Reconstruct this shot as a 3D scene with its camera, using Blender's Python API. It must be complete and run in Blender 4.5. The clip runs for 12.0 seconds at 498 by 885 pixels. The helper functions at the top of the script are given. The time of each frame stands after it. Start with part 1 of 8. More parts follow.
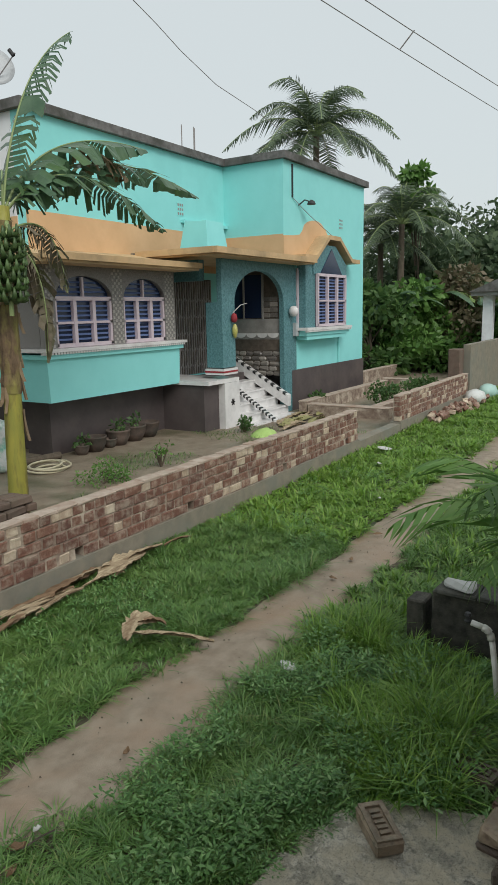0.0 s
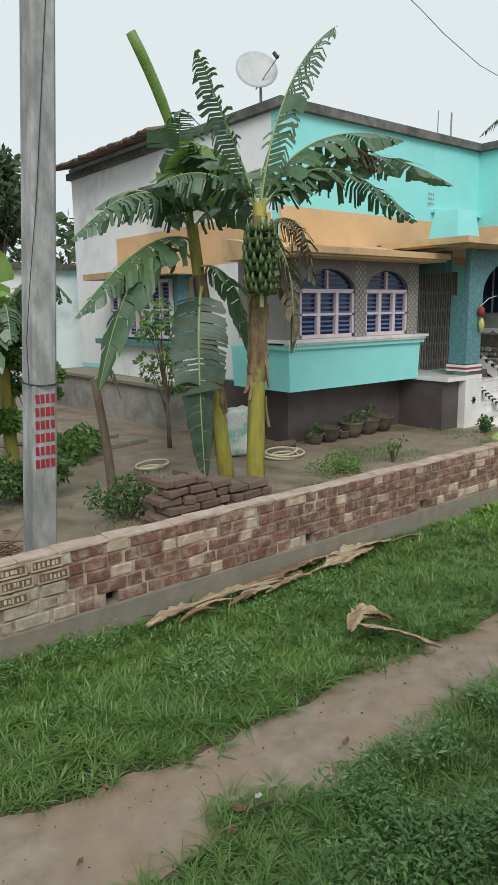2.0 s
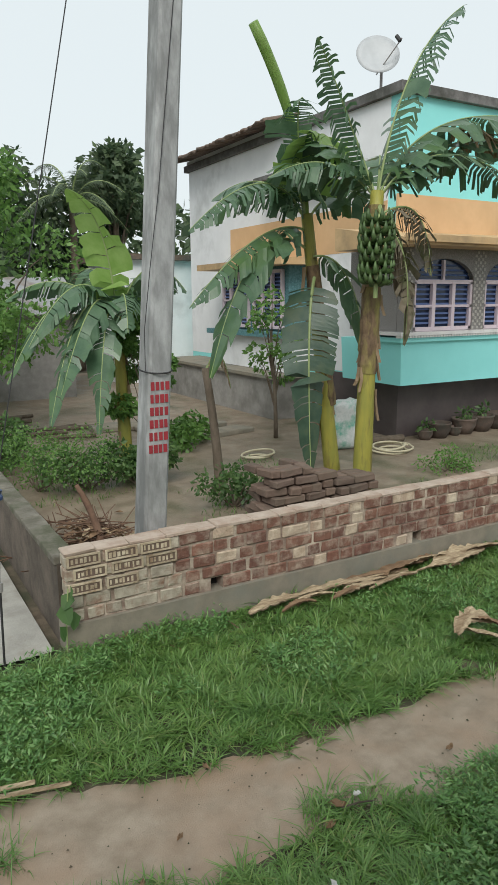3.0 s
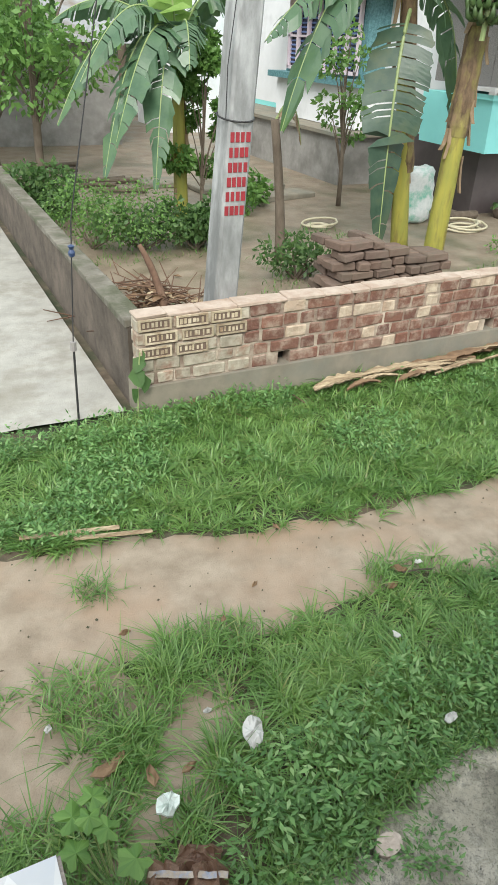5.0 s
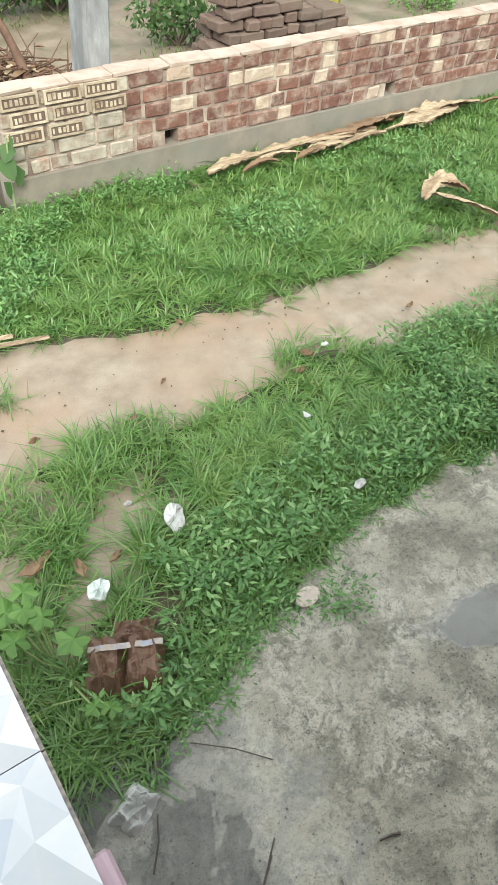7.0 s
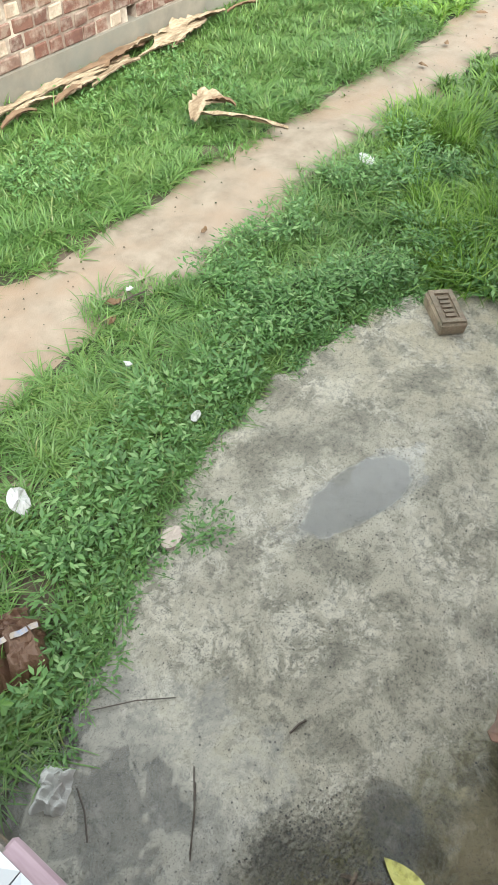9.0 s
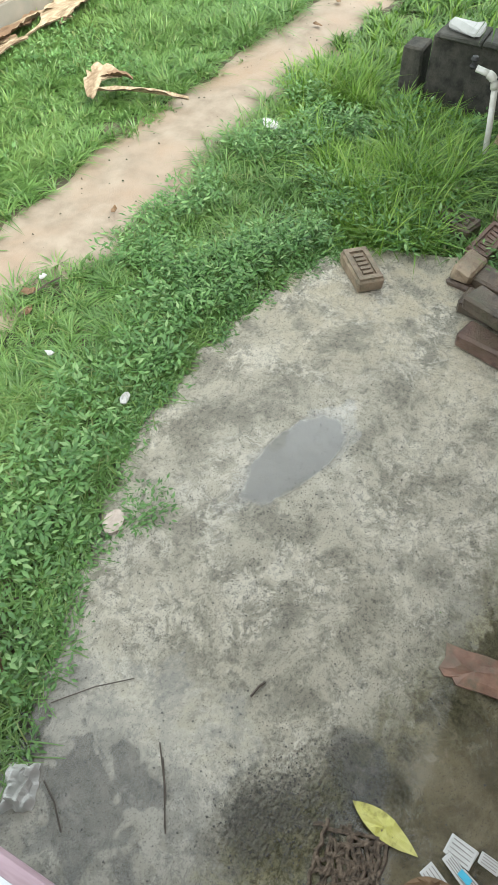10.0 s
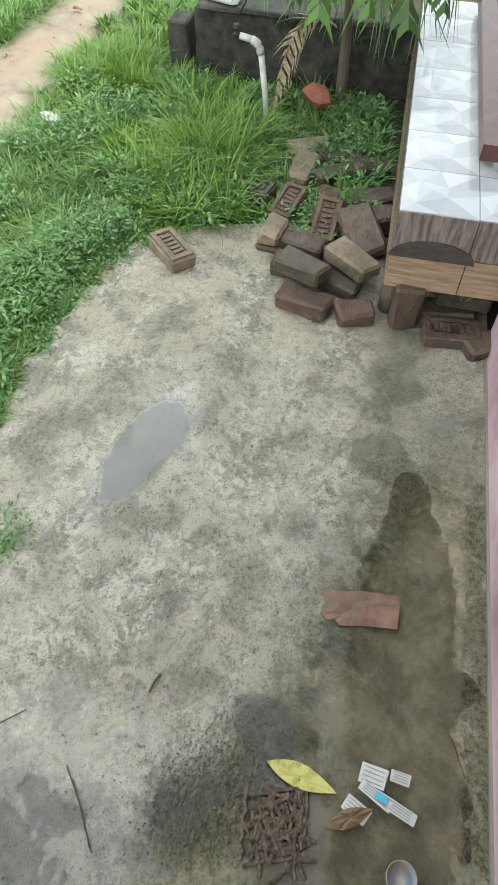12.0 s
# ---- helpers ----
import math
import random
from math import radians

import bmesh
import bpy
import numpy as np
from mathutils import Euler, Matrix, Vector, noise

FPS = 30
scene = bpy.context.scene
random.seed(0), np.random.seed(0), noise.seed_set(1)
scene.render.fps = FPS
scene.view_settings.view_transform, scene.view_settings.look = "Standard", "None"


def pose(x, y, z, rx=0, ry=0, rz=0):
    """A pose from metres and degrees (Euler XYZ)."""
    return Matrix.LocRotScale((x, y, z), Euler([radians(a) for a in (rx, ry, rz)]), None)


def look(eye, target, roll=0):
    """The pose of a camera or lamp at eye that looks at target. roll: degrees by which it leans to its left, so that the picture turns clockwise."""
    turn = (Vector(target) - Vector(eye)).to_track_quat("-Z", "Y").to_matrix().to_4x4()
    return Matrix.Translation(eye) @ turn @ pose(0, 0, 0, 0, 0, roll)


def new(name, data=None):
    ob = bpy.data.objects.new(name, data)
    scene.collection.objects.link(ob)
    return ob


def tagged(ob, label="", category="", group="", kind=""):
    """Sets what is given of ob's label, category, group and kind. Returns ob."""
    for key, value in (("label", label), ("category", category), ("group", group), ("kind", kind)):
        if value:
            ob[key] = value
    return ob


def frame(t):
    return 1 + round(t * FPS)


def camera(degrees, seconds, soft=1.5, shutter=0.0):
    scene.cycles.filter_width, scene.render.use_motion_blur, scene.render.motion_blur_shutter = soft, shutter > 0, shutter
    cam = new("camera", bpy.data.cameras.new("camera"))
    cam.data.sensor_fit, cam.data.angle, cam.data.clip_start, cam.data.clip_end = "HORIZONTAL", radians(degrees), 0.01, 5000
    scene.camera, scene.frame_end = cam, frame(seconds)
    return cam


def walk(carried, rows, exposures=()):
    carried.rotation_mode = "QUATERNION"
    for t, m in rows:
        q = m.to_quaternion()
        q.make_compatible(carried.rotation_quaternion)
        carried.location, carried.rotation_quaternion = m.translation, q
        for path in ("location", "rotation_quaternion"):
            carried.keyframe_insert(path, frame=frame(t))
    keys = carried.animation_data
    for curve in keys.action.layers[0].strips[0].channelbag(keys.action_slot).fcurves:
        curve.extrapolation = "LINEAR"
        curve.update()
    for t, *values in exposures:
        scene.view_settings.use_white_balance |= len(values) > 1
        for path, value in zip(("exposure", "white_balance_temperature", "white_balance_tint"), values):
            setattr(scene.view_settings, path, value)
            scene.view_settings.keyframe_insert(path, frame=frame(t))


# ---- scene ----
# t, eye x y z, yaw, pitch, roll in degrees
cam = camera(39.98, 12.0, soft=1.25)
PATH = [
    (0, 0.000, -0.000, 2.300, -58.08, -10.86, -1.15),
    (0.5, 0.002, 0.007, 2.296, -52.59, -11.41, -1.56),
    (1, 0.022, 0.030, 2.267, -47.37, -11.61, -1.91),
    (1.5, 0.001, 0.044, 2.271, -43.18, -10.93, -0.96),
    (2, -0.028, 0.064, 2.286, -38.77, -11.07, -0.75),
    (2.5, -0.028, 0.081, 2.285, -34.11, -11.10, -0.88),
    (3, -0.046, 0.093, 2.286, -29.89, -11.74, -0.40),
    (3.2, -0.049, 0.094, 2.295, -26.86, -11.78, -0.67),
    (4.8, -0.216, 0.301, 2.247, -26.69, -28.09, 2.47),
    (5, -0.223, 0.303, 2.260, -27.30, -30.75, 2.76),
    (5.5, -0.212, 0.313, 2.223, -28.50, -35.51, 2.67),
    (6, -0.204, 0.308, 2.210, -30.95, -38.69, 2.75),
    (6.5, -0.205, 0.309, 2.192, -33.84, -42.75, 3.33),
    (6.7, -0.201, 0.310, 2.170, -35.84, -44.32, 4.16),
    (8.3, -0.127, 0.247, 2.124, -46.69, -49.85, 1.13),
    (8.5, -0.116, 0.225, 2.129, -49.60, -49.88, 1.18),
    (9, -0.106, 0.200, 2.137, -54.73, -50.10, 1.13),
    (9.5, -0.103, 0.178, 2.130, -58.20, -51.09, 0.63),
    (10, -0.099, 0.152, 2.125, -62.06, -51.88, 0.32),
    (10.5, -0.086, 0.121, 2.124, -66.20, -52.67, -0.56),
    (11, -0.077, 0.077, 2.112, -69.66, -52.73, -1.22),
    (11.5, -0.076, 0.073, 2.119, -76.29, -52.87, 0.61),
    (12, -0.077, 0.077, 2.123, -80.07, -52.90, 1.80),
]


def eye_pose(x, y, z, yaw, pitch, roll):
    return pose(x, y, z, 0, 0, yaw) @ pose(0, 0, 0, 90 + pitch, 0, 0) @ pose(0, 0, 0, 0, 0, roll)


walk(cam, [(t, eye_pose(*p)) for t, *p in PATH],
     [(0.0, -0.20), (1.5, -0.06), (2.5, 0.05), (3.2, 0.12), (4.8, 0.86), (5.5, 0.99), (6.7, 1.24), (8.5, 1.48), (10.5, 1.54), (12.0, 1.58)])

# ---- light: bright overcast sky, soft sun behind the cloud ----
world = bpy.data.worlds.new("overcast_sky")
scene.world = world
world.use_nodes = True
wn, wl = world.node_tree.nodes, world.node_tree.links
sky = wn.new("ShaderNodeTexSky")
sky.sky_type = 'NISHITA'
sky.sun_disc = False
sky.sun_elevation, sky.sun_rotation = radians(62), radians(200)
sky.air_density, sky.dust_density, sky.ozone_density = 1.0, 4.0, 1.0
cloud = wn.new("ShaderNodeMix")
cloud.data_type = 'RGBA'
cloud.inputs[0].default_value = 0.84
cloud.inputs[7].default_value = (6.5, 7.05, 7.08, 1)
wl.new(sky.outputs[0], cloud.inputs[6])
wl.new(cloud.outputs[2], wn["Background"].inputs[0])
wn["Background"].inputs[1].default_value = 0.13

sun = new("sun", bpy.data.lights.new("sun", 'SUN'))
sun.data.energy, sun.data.angle, sun.data.color = 1.9, radians(28), (1.0, 0.97, 0.92)
sun.matrix_world = look((0, 0, 20), (6, 9, 20 - 10))


# ---- building helpers ----
class Geo:
    """Collects corners and faces of one mesh."""

    def __init__(self):
        self.v, self.f, self.m = [], [], []

    def face(self, pts, m=0):
        n = len(self.v)
        self.v += [tuple(p) for p in pts]
        self.f.append(tuple(range(n, n + len(pts))))
        self.m.append(m)

    def hull(self, verts, faces, m=0):
        n = len(self.v)
        self.v += [tuple(p) for p in verts]
        self.f += [tuple(n + i for i in f) for f in faces]
        self.m += [m] * len(faces)

    def box(self, x0, x1, y0, y1, z0, z1, m=0, turn=None):
        vs = [Vector((x, y, z)) for x in (x0, x1) for y in (y0, y1) for z in (z0, z1)]
        if turn is not None:
            vs = [turn @ v for v in vs]
        self.hull(vs, [(0, 1, 3, 2), (4, 6, 7, 5), (0, 4, 5, 1), (2, 3, 7, 6), (0, 2, 6, 4), (1, 5, 7, 3)], m)
        return self

    def brick(self, sx, sy, sz, b=0.008, jit=0.0, rng=random, turn=None, m=0):
        """A block with chamfered edges, on its base at the middle."""
        vs, ids = [], {}
        for ix in (-1, 1):
            for iy in (-1, 1):
                for iz in (-1, 1):
                    o = Vector([rng.uniform(-jit, jit) for _ in range(3)])
                    for a in range(3):
                        p = Vector((ix * sx / 2, iy * sy / 2, iz * sz / 2))
                        for c in range(3):
                            if c != a:
                                p[c] -= b * (ix, iy, iz)[c]
                        ids[ix, iy, iz, a] = len(vs)
                        vs.append(p + o + Vector((0, 0, sz / 2)))
        fs = []
        for a in range(3):
            u, w = [c for c in range(3) if c != a]
            for s in (-1, 1):
                ring = []
                for su, sw in ((-1, -1), (1, -1), (1, 1), (-1, 1)):
                    k = [0, 0, 0]
                    k[a], k[u], k[w] = s, su, sw
                    ring.append(ids[(*k, a)])
                fs.append(tuple(ring))
            for su in (-1, 1):
                for sw in (-1, 1):
                    k0, k1 = [0, 0, 0], [0, 0, 0]
                    k0[a], k1[a] = -1, 1
                    k0[u] = k1[u] = su
                    k0[w] = k1[w] = sw
                    fs.append((ids[(*k0, u)], ids[(*k1, u)], ids[(*k1, w)], ids[(*k0, w)]))
        for ix in (-1, 1):
            for iy in (-1, 1):
                for iz in (-1, 1):
                    fs.append(tuple(ids[ix, iy, iz, a] for a in range(3)))
        if turn is not None:
            vs = [turn @ v for v in vs]
        self.hull(vs, fs, m)
        return self

    def tube(self, pts, radii, sides=8, m=0, cap=True):
        pts = [Vector(p) for p in pts]
        if not hasattr(radii, "__len__"):
            radii = [radii] * len(pts)
        radii = [float(r) for r in radii]
        n0 = len(self.v)
        for i, p in enumerate(pts):
            d = (pts[min(i + 1, len(pts) - 1)] - pts[max(i - 1, 0)]).normalized()
            a = d.cross(Vector((0, 0, 1)) if abs(d.z) < 0.9 else Vector((1, 0, 0))).normalized()
            b = d.cross(a)
            for k in range(sides):
                t = 2 * math.pi * k / sides
                self.v.append(tuple(p + radii[i] * (math.cos(t) * a + math.sin(t) * b)))
        for i in range(len(pts) - 1):
            for k in range(sides):
                q = n0 + i * sides
                self.f.append((q + k, q + (k + 1) % sides, q + sides + (k + 1) % sides, q + sides + k))
                self.m.append(m)
        if cap:
            self.f.append(tuple(n0 + k for k in range(sides)))
            self.f.append(tuple(n0 + (len(pts) - 1) * sides + k for k in reversed(range(sides))))
            self.m += [m, m]
        return self

    def lathe(self, profile, at, sides=24, m=0):
        """A turned shape from (radius, height) pairs."""
        n0 = len(self.v)
        for r, z in profile:
            for k in range(sides):
                t = 2 * math.pi * k / sides
                self.v.append((at[0] + r * math.cos(t), at[1] + r * math.sin(t), at[2] + z))
        for i in range(len(profile) - 1):
            for k in range(sides):
                q = n0 + i * sides
                self.f.append((q + k, q + (k + 1) % sides, q + sides + (k + 1) % sides, q + sides + k))
                self.m.append(m)
        return self

    def prism(self, outline, y0, y1, m=0):
        """An outline of (x, z) pairs drawn out from y0 to y1."""
        n = len(outline)
        vs = [(x, y0, z) for x, z in outline] + [(x, y1, z) for x, z in outline]
        fs = [tuple(range(n)), tuple(range(2 * n - 1, n - 1, -1))]
        fs += [(i, n + i, n + (i + 1) % n, (i + 1) % n) for i in range(n)]
        self.hull(vs, fs, m)
        return self

    def turned(self, m):
        self.v = [tuple(m @ Vector(v)) for v in self.v]
        return self

    def mesh(self, name, mats, smooth=False, fix=True):
        me = bpy.data.meshes.new(name)
        me.from_pydata(self.v, [], self.f)
        for mt in mats if isinstance(mats, (list, tuple)) else [mats]:
            me.materials.append(mt)
        me.polygons.foreach_set("material_index", self.m)
        if smooth:
            me.polygons.foreach_set("use_smooth", [True] * len(self.f))
        if fix and len(self.f) < 4000:
            bm = bmesh.new()
            bm.from_mesh(me)
            bmesh.ops.recalc_face_normals(bm, faces=bm.faces)
            bm.to_mesh(me)
            bm.free()
        me.update()
        return me


def thing(name, at, label, category, group="", kind=""):
    """An empty at the base of a thing, to hold its parts."""
    ob = new(name)
    ob.location = at
    ob.empty_display_size = 0.1
    return tagged(ob, label, category, group, kind)


def part(name, geo, mats, parent, label="", smooth=False, kind=""):
    """One mesh, in world places, as a part of a thing."""
    ob = new(name, geo if isinstance(geo, bpy.types.Mesh) else geo.mesh(name, mats, smooth))
    ob.parent = parent
    top = parent
    while top.parent:
        top = top.parent
    ob.matrix_parent_inverse = Matrix.Translation(-Vector(top.location))
    if parent.parent:
        ob.matrix_parent_inverse = Matrix.Identity(4)
    return tagged(ob, label, "", "", kind)


def solid(name, geo, mats, label, category, kind="", group="", smooth=False):
    ob = new(name, geo if isinstance(geo, bpy.types.Mesh) else geo.mesh(name, mats, smooth))
    return tagged(ob, label, category, group, kind)


def bez(p0, p1, p2, n):
    p0, p1, p2 = Vector(p0), Vector(p1), Vector(p2)
    return [(1 - t) ** 2 * p0 + 2 * t * (1 - t) * p1 + t * t * p2 for t in [i / (n - 1) for i in range(n)]]


# ---- materials ----
def material(name, a, b, scale=6.0, rough=0.8, rough2=None, bump=0.25, stain=None, stain_scale=0.7, stain_at=0.55,
             metal=0.0, rnd=0.0, fine=60.0, spec=0.5, stretch=(1, 1, 1), trans=0.0, local=False):
    """Two tones by a medium noise, a stain by a large one, fine grain in the relief; rnd varies it from piece to piece."""
    mt = bpy.data.materials.new(name)
    mt.use_nodes = True
    n, l = mt.node_tree.nodes, mt.node_tree.links
    bs = n["Principled BSDF"]
    if local:
        co = n.new("ShaderNodeTexCoord").outputs["Object"]
    else:
        co = n.new("ShaderNodeNewGeometry").outputs["Position"]
    mp = n.new("ShaderNodeMapping")
    mp.inputs["Scale"].default_value = stretch
    l.new(co, mp.inputs[0])

    def noise_tex(s, d=6.0, r=0.6):
        t = n.new("ShaderNodeTexNoise")
        t.inputs["Scale"].default_value, t.inputs["Detail"].default_value, t.inputs["Roughness"].default_value = s, d, r
        l.new(mp.outputs[0], t.inputs["Vector"])
        return t

    def ramp(src, lo, hi):
        r = n.new("ShaderNodeMapRange")
        r.inputs[1].default_value, r.inputs[2].default_value = lo, hi
        l.new(src, r.inputs[0])
        return r.outputs[0]

    def mix(fac, x, y):
        m = n.new("ShaderNodeMix")
        m.data_type = 'RGBA'
        l.new(fac, m.inputs[0])
        for i, c in ((6, x), (7, y)):
            if isinstance(c, (tuple, list)):
                m.inputs[i].default_value = (*c, 1)
            else:
                l.new(c, m.inputs[i])
        return m.outputs[2]

    mid = noise_tex(scale)
    col = mix(ramp(mid.outputs["Fac"], 0.35, 0.65), a, b)
    big = noise_tex(stain_scale, 5.0, 0.65)
    if stain:
        col = mix(ramp(big.outputs["Fac"], stain_at - 0.08, stain_at + 0.12), col, stain)
    if rnd:
        info = n.new("ShaderNodeObjectInfo")
        hsv = n.new("ShaderNodeHueSaturation")
        v = n.new("ShaderNodeMapRange")
        v.inputs[3].default_value, v.inputs[4].default_value = 1 - rnd, 1 + rnd
        l.new(info.outputs["Random"], v.inputs[0])
        l.new(v.outputs[0], hsv.inputs["Value"])
        l.new(col, hsv.inputs["Color"])
        col = hsv.outputs[0]
    l.new(col, bs.inputs["Base Color"])
    if rough2 is None:
        bs.inputs["Roughness"].default_value = rough
    else:
        r = n.new("ShaderNodeMapRange")
        r.inputs[1].default_value, r.inputs[2].default_value = 0.42, 0.58
        r.inputs[3].default_value, r.inputs[4].default_value = rough, rough2
        l.new(big.outputs["Fac"], r.inputs[0])
        l.new(r.outputs[0], bs.inputs["Roughness"])
    bs.inputs["Metallic"].default_value = metal
    bs.inputs["Specular IOR Level"].default_value = spec
    if bump:
        g = noise_tex(fine, 4.0, 0.7)
        add = n.new("ShaderNodeMath")
        add.operation = 'ADD'
        l.new(g.outputs["Fac"], add.inputs[0])
        l.new(mid.outputs["Fac"], add.inputs[1])
        bp = n.new("ShaderNodeBump")
        bp.inputs["Strength"].default_value, bp.inputs["Distance"].default_value = bump, 0.01
        l.new(add.outputs[0], bp.inputs["Height"])
        l.new(bp.outputs[0], bs.inputs["Normal"])
    if trans:
        tr = n.new("ShaderNodeBsdfTranslucent")
        l.new(col, tr.inputs[0])
        ms = n.new("ShaderNodeMixShader")
        ms.inputs[0].default_value = trans
        l.new(bs.outputs[0], ms.inputs[1])
        l.new(tr.outputs[0], ms.inputs[2])
        l.new(ms.outputs[0], n["Material Output"].inputs[0])
    return mt


def random_ramp(mt, stops, island=False, keep=0.5):
    """Lets each piece pick its colour from the stops."""
    n, l = mt.node_tree.nodes, mt.node_tree.links
    bs = n["Principled BSDF"]
    link = bs.inputs["Base Color"].links[0]
    src = link.from_socket
    pick = n.new("ShaderNodeNewGeometry").outputs["Random Per Island"] if island else n.new("ShaderNodeObjectInfo").outputs["Random"]
    cr = n.new("ShaderNodeValToRGB")
    while len(cr.color_ramp.elements) < len(stops):
        cr.color_ramp.elements.new(0.5)
    for e, (p, c) in zip(cr.color_ramp.elements, stops):
        e.position, e.color = p, (*c, 1)
    l.new(pick, cr.inputs[0])
    m = n.new("ShaderNodeMix")
    m.data_type = 'RGBA'
    m.inputs[0].default_value = keep
    l.new(cr.outputs[0], m.inputs[6])
    l.new(src, m.inputs[7])
    l.new(m.outputs[2], bs.inputs["Base Color"])
    for x in n:
        if x.type == 'BSDF_TRANSLUCENT':
            l.new(m.outputs[2], x.inputs[0])
    return mt


def glassy(name, col, rough=0.06):
    mt = bpy.data.materials.new(name)
    mt.use_nodes = True
    bs = mt.node_tree.nodes["Principled BSDF"]
    bs.inputs["Base Color"].default_value = (*col, 1)
    bs.inputs["Roughness"].default_value = rough
    return mt


M_SOIL = material("soil", (0.085, 0.065, 0.044), (0.15, 0.115, 0.08), 9, 0.9, bump=0.6, stain=(0.032, 0.042, 0.018), stain_scale=1.3, stain_at=0.46)
M_PATH = material("trodden_earth", (0.225, 0.178, 0.128), (0.325, 0.268, 0.203), 7, 0.75, 0.42, bump=0.4, stain=(0.31, 0.22, 0.15), stain_scale=1.1, stain_at=0.53, fine=120)
M_YARD = material("wet_yard_mud", (0.20, 0.155, 0.112), (0.28, 0.23, 0.17), 3.5, 0.65, 0.4, bump=0.55, stain=(0.12, 0.115, 0.065), stain_scale=0.9, stain_at=0.57, fine=40)
M_PAD = material("pale_concrete", (0.30, 0.29, 0.26), (0.41, 0.40, 0.36), 5, 0.5, 0.75, bump=0.4, stain=(0.24, 0.225, 0.185), stain_scale=1.6, stain_at=0.55)
M_TEAL = material("teal_wall_paint", (0.275, 0.735, 0.715), (0.30, 0.77, 0.75), 2.2, 0.7, bump=0.08, stain=(0.255, 0.69, 0.675), stain_scale=0.5, stain_at=0.6)
M_TEXT = material("textured_teal_cladding", (0.06, 0.165, 0.185), (0.14, 0.30, 0.32), 26, 0.55, bump=0.6, fine=50)
M_ORNG = material("orange_wall_paint", (0.66, 0.42, 0.225), (0.71, 0.465, 0.255), 2.0, 0.7, bump=0.08, stain=(0.60, 0.38, 0.20), stain_scale=0.6)
M_CREAM = material("tan_slab_paint", (0.55, 0.37, 0.19), (0.62, 0.43, 0.235), 3.0, 0.65, bump=0.1, stain=(0.38, 0.27, 0.15), stain_scale=1.2, stain_at=0.58)
M_WHITE = material("whitewash", (0.76, 0.77, 0.78), (0.82, 0.83, 0.84), 2.5, 0.8, bump=0.12, stain=(0.52, 0.53, 0.53), stain_scale=0.6, stain_at=0.6)
M_PLINTH = material("dark_plinth_paint", (0.075, 0.06, 0.06), (0.105, 0.085, 0.083), 2.5, 0.6, bump=0.12, stain=(0.13, 0.105, 0.095), stain_scale=0.8, stain_at=0.6)
M_GREY = material("grey_render", (0.26, 0.25, 0.235), (0.34, 0.33, 0.31), 5, 0.85, bump=0.4, stain=(0.17, 0.165, 0.15), stain_scale=1.1)
M_COPING = material("mossy_coping", (0.12, 0.11, 0.085), (0.22, 0.205, 0.17), 7, 0.9, bump=0.8, stain=(0.08, 0.085, 0.05), stain_scale=3.0, stain_at=0.52)
M_ROOF = material("weathered_roof_edge", (0.11, 0.105, 0.10), (0.19, 0.185, 0.18), 8, 0.9, bump=0.5, stain=(0.07, 0.07, 0.06), stain_scale=1.5)
M_MARBLE = material("white_step_tile", (0.72, 0.71, 0.70), (0.78, 0.77, 0.76), 3, 0.25, bump=0.03, stain=(0.60, 0.59, 0.58), stain_scale=2)
M_BLACK = material("black_tile", (0.02, 0.02, 0.022), (0.03, 0.03, 0.03), 5, 0.3, bump=0.0)
M_RED = material("red_paint", (0.34, 0.03, 0.04), (0.25, 0.022, 0.03), 12, 0.7, bump=0.05)
M_LILAC = material("lilac_window_paint", (0.60, 0.50, 0.55), (0.66, 0.57, 0.61), 5, 0.45, bump=0.05)
M_BLUE = glassy("dark_blue_glass", (0.012, 0.024, 0.06), 0.12)
M_SLAT = material("blue_louvre", (0.09, 0.14, 0.30), (0.12, 0.18, 0.36), 6, 0.4, bump=0.05)
M_MOSAIC = material("grey_mosaic_tile", (0.16, 0.15, 0.145), (0.28, 0.265, 0.25), 60, 0.4, bump=0.5)
# near-black colour that stands for the shade inside holes and rooms
M_DARK = material("dark_interior", (0.02, 0.019, 0.018), (0.03, 0.028, 0.026), 4, 0.9, bump=0.0)
M_GRILLE = material("grey_gate_steel", (0.27, 0.25, 0.24), (0.34, 0.32, 0.31), 20, 0.5, bump=0.1, metal=0.1)
M_STONE = random_ramp(material("stone_pattern_tile", (0.30, 0.28, 0.25), (0.12, 0.11, 0.10), 24, 0.35, bump=0.3),
                      [(0, (0.40, 0.37, 0.33)), (0.4, (0.20, 0.18, 0.16)), (0.7, (0.09, 0.08, 0.075)), (1, (0.5, 0.46, 0.4))], keep=0.35)
M_BRICK = random_ramp(material("fired_brick", (0.25, 0.115, 0.08), (0.13, 0.062, 0.047), 26, 0.85, bump=0.9, stain=(0.64, 0.56, 0.45), stain_scale=9, stain_at=0.535),
                      [(0, (0.20, 0.09, 0.06)), (0.30, (0.12, 0.06, 0.046)), (0.55, (0.24, 0.12, 0.08)), (0.78, (0.17, 0.085, 0.06)), (0.81, (0.68, 0.59, 0.45)), (1, (0.60, 0.48, 0.35))], keep=0.4)
M_PALEBRICK = material("pale_stamped_brick", (0.42, 0.34, 0.23), (0.58, 0.50, 0.37), 14, 0.85, bump=0.6, stain=(0.26, 0.18, 0.11), stain_scale=9, stain_at=0.56, rnd=0.15)
M_CEMENTED = material("cement_smeared_brick", (0.32, 0.28, 0.215), (0.50, 0.45, 0.36), 12, 0.9, bump=0.8, stain=(0.26, 0.15, 0.10), stain_scale=7, stain_at=0.56, rnd=0.12)
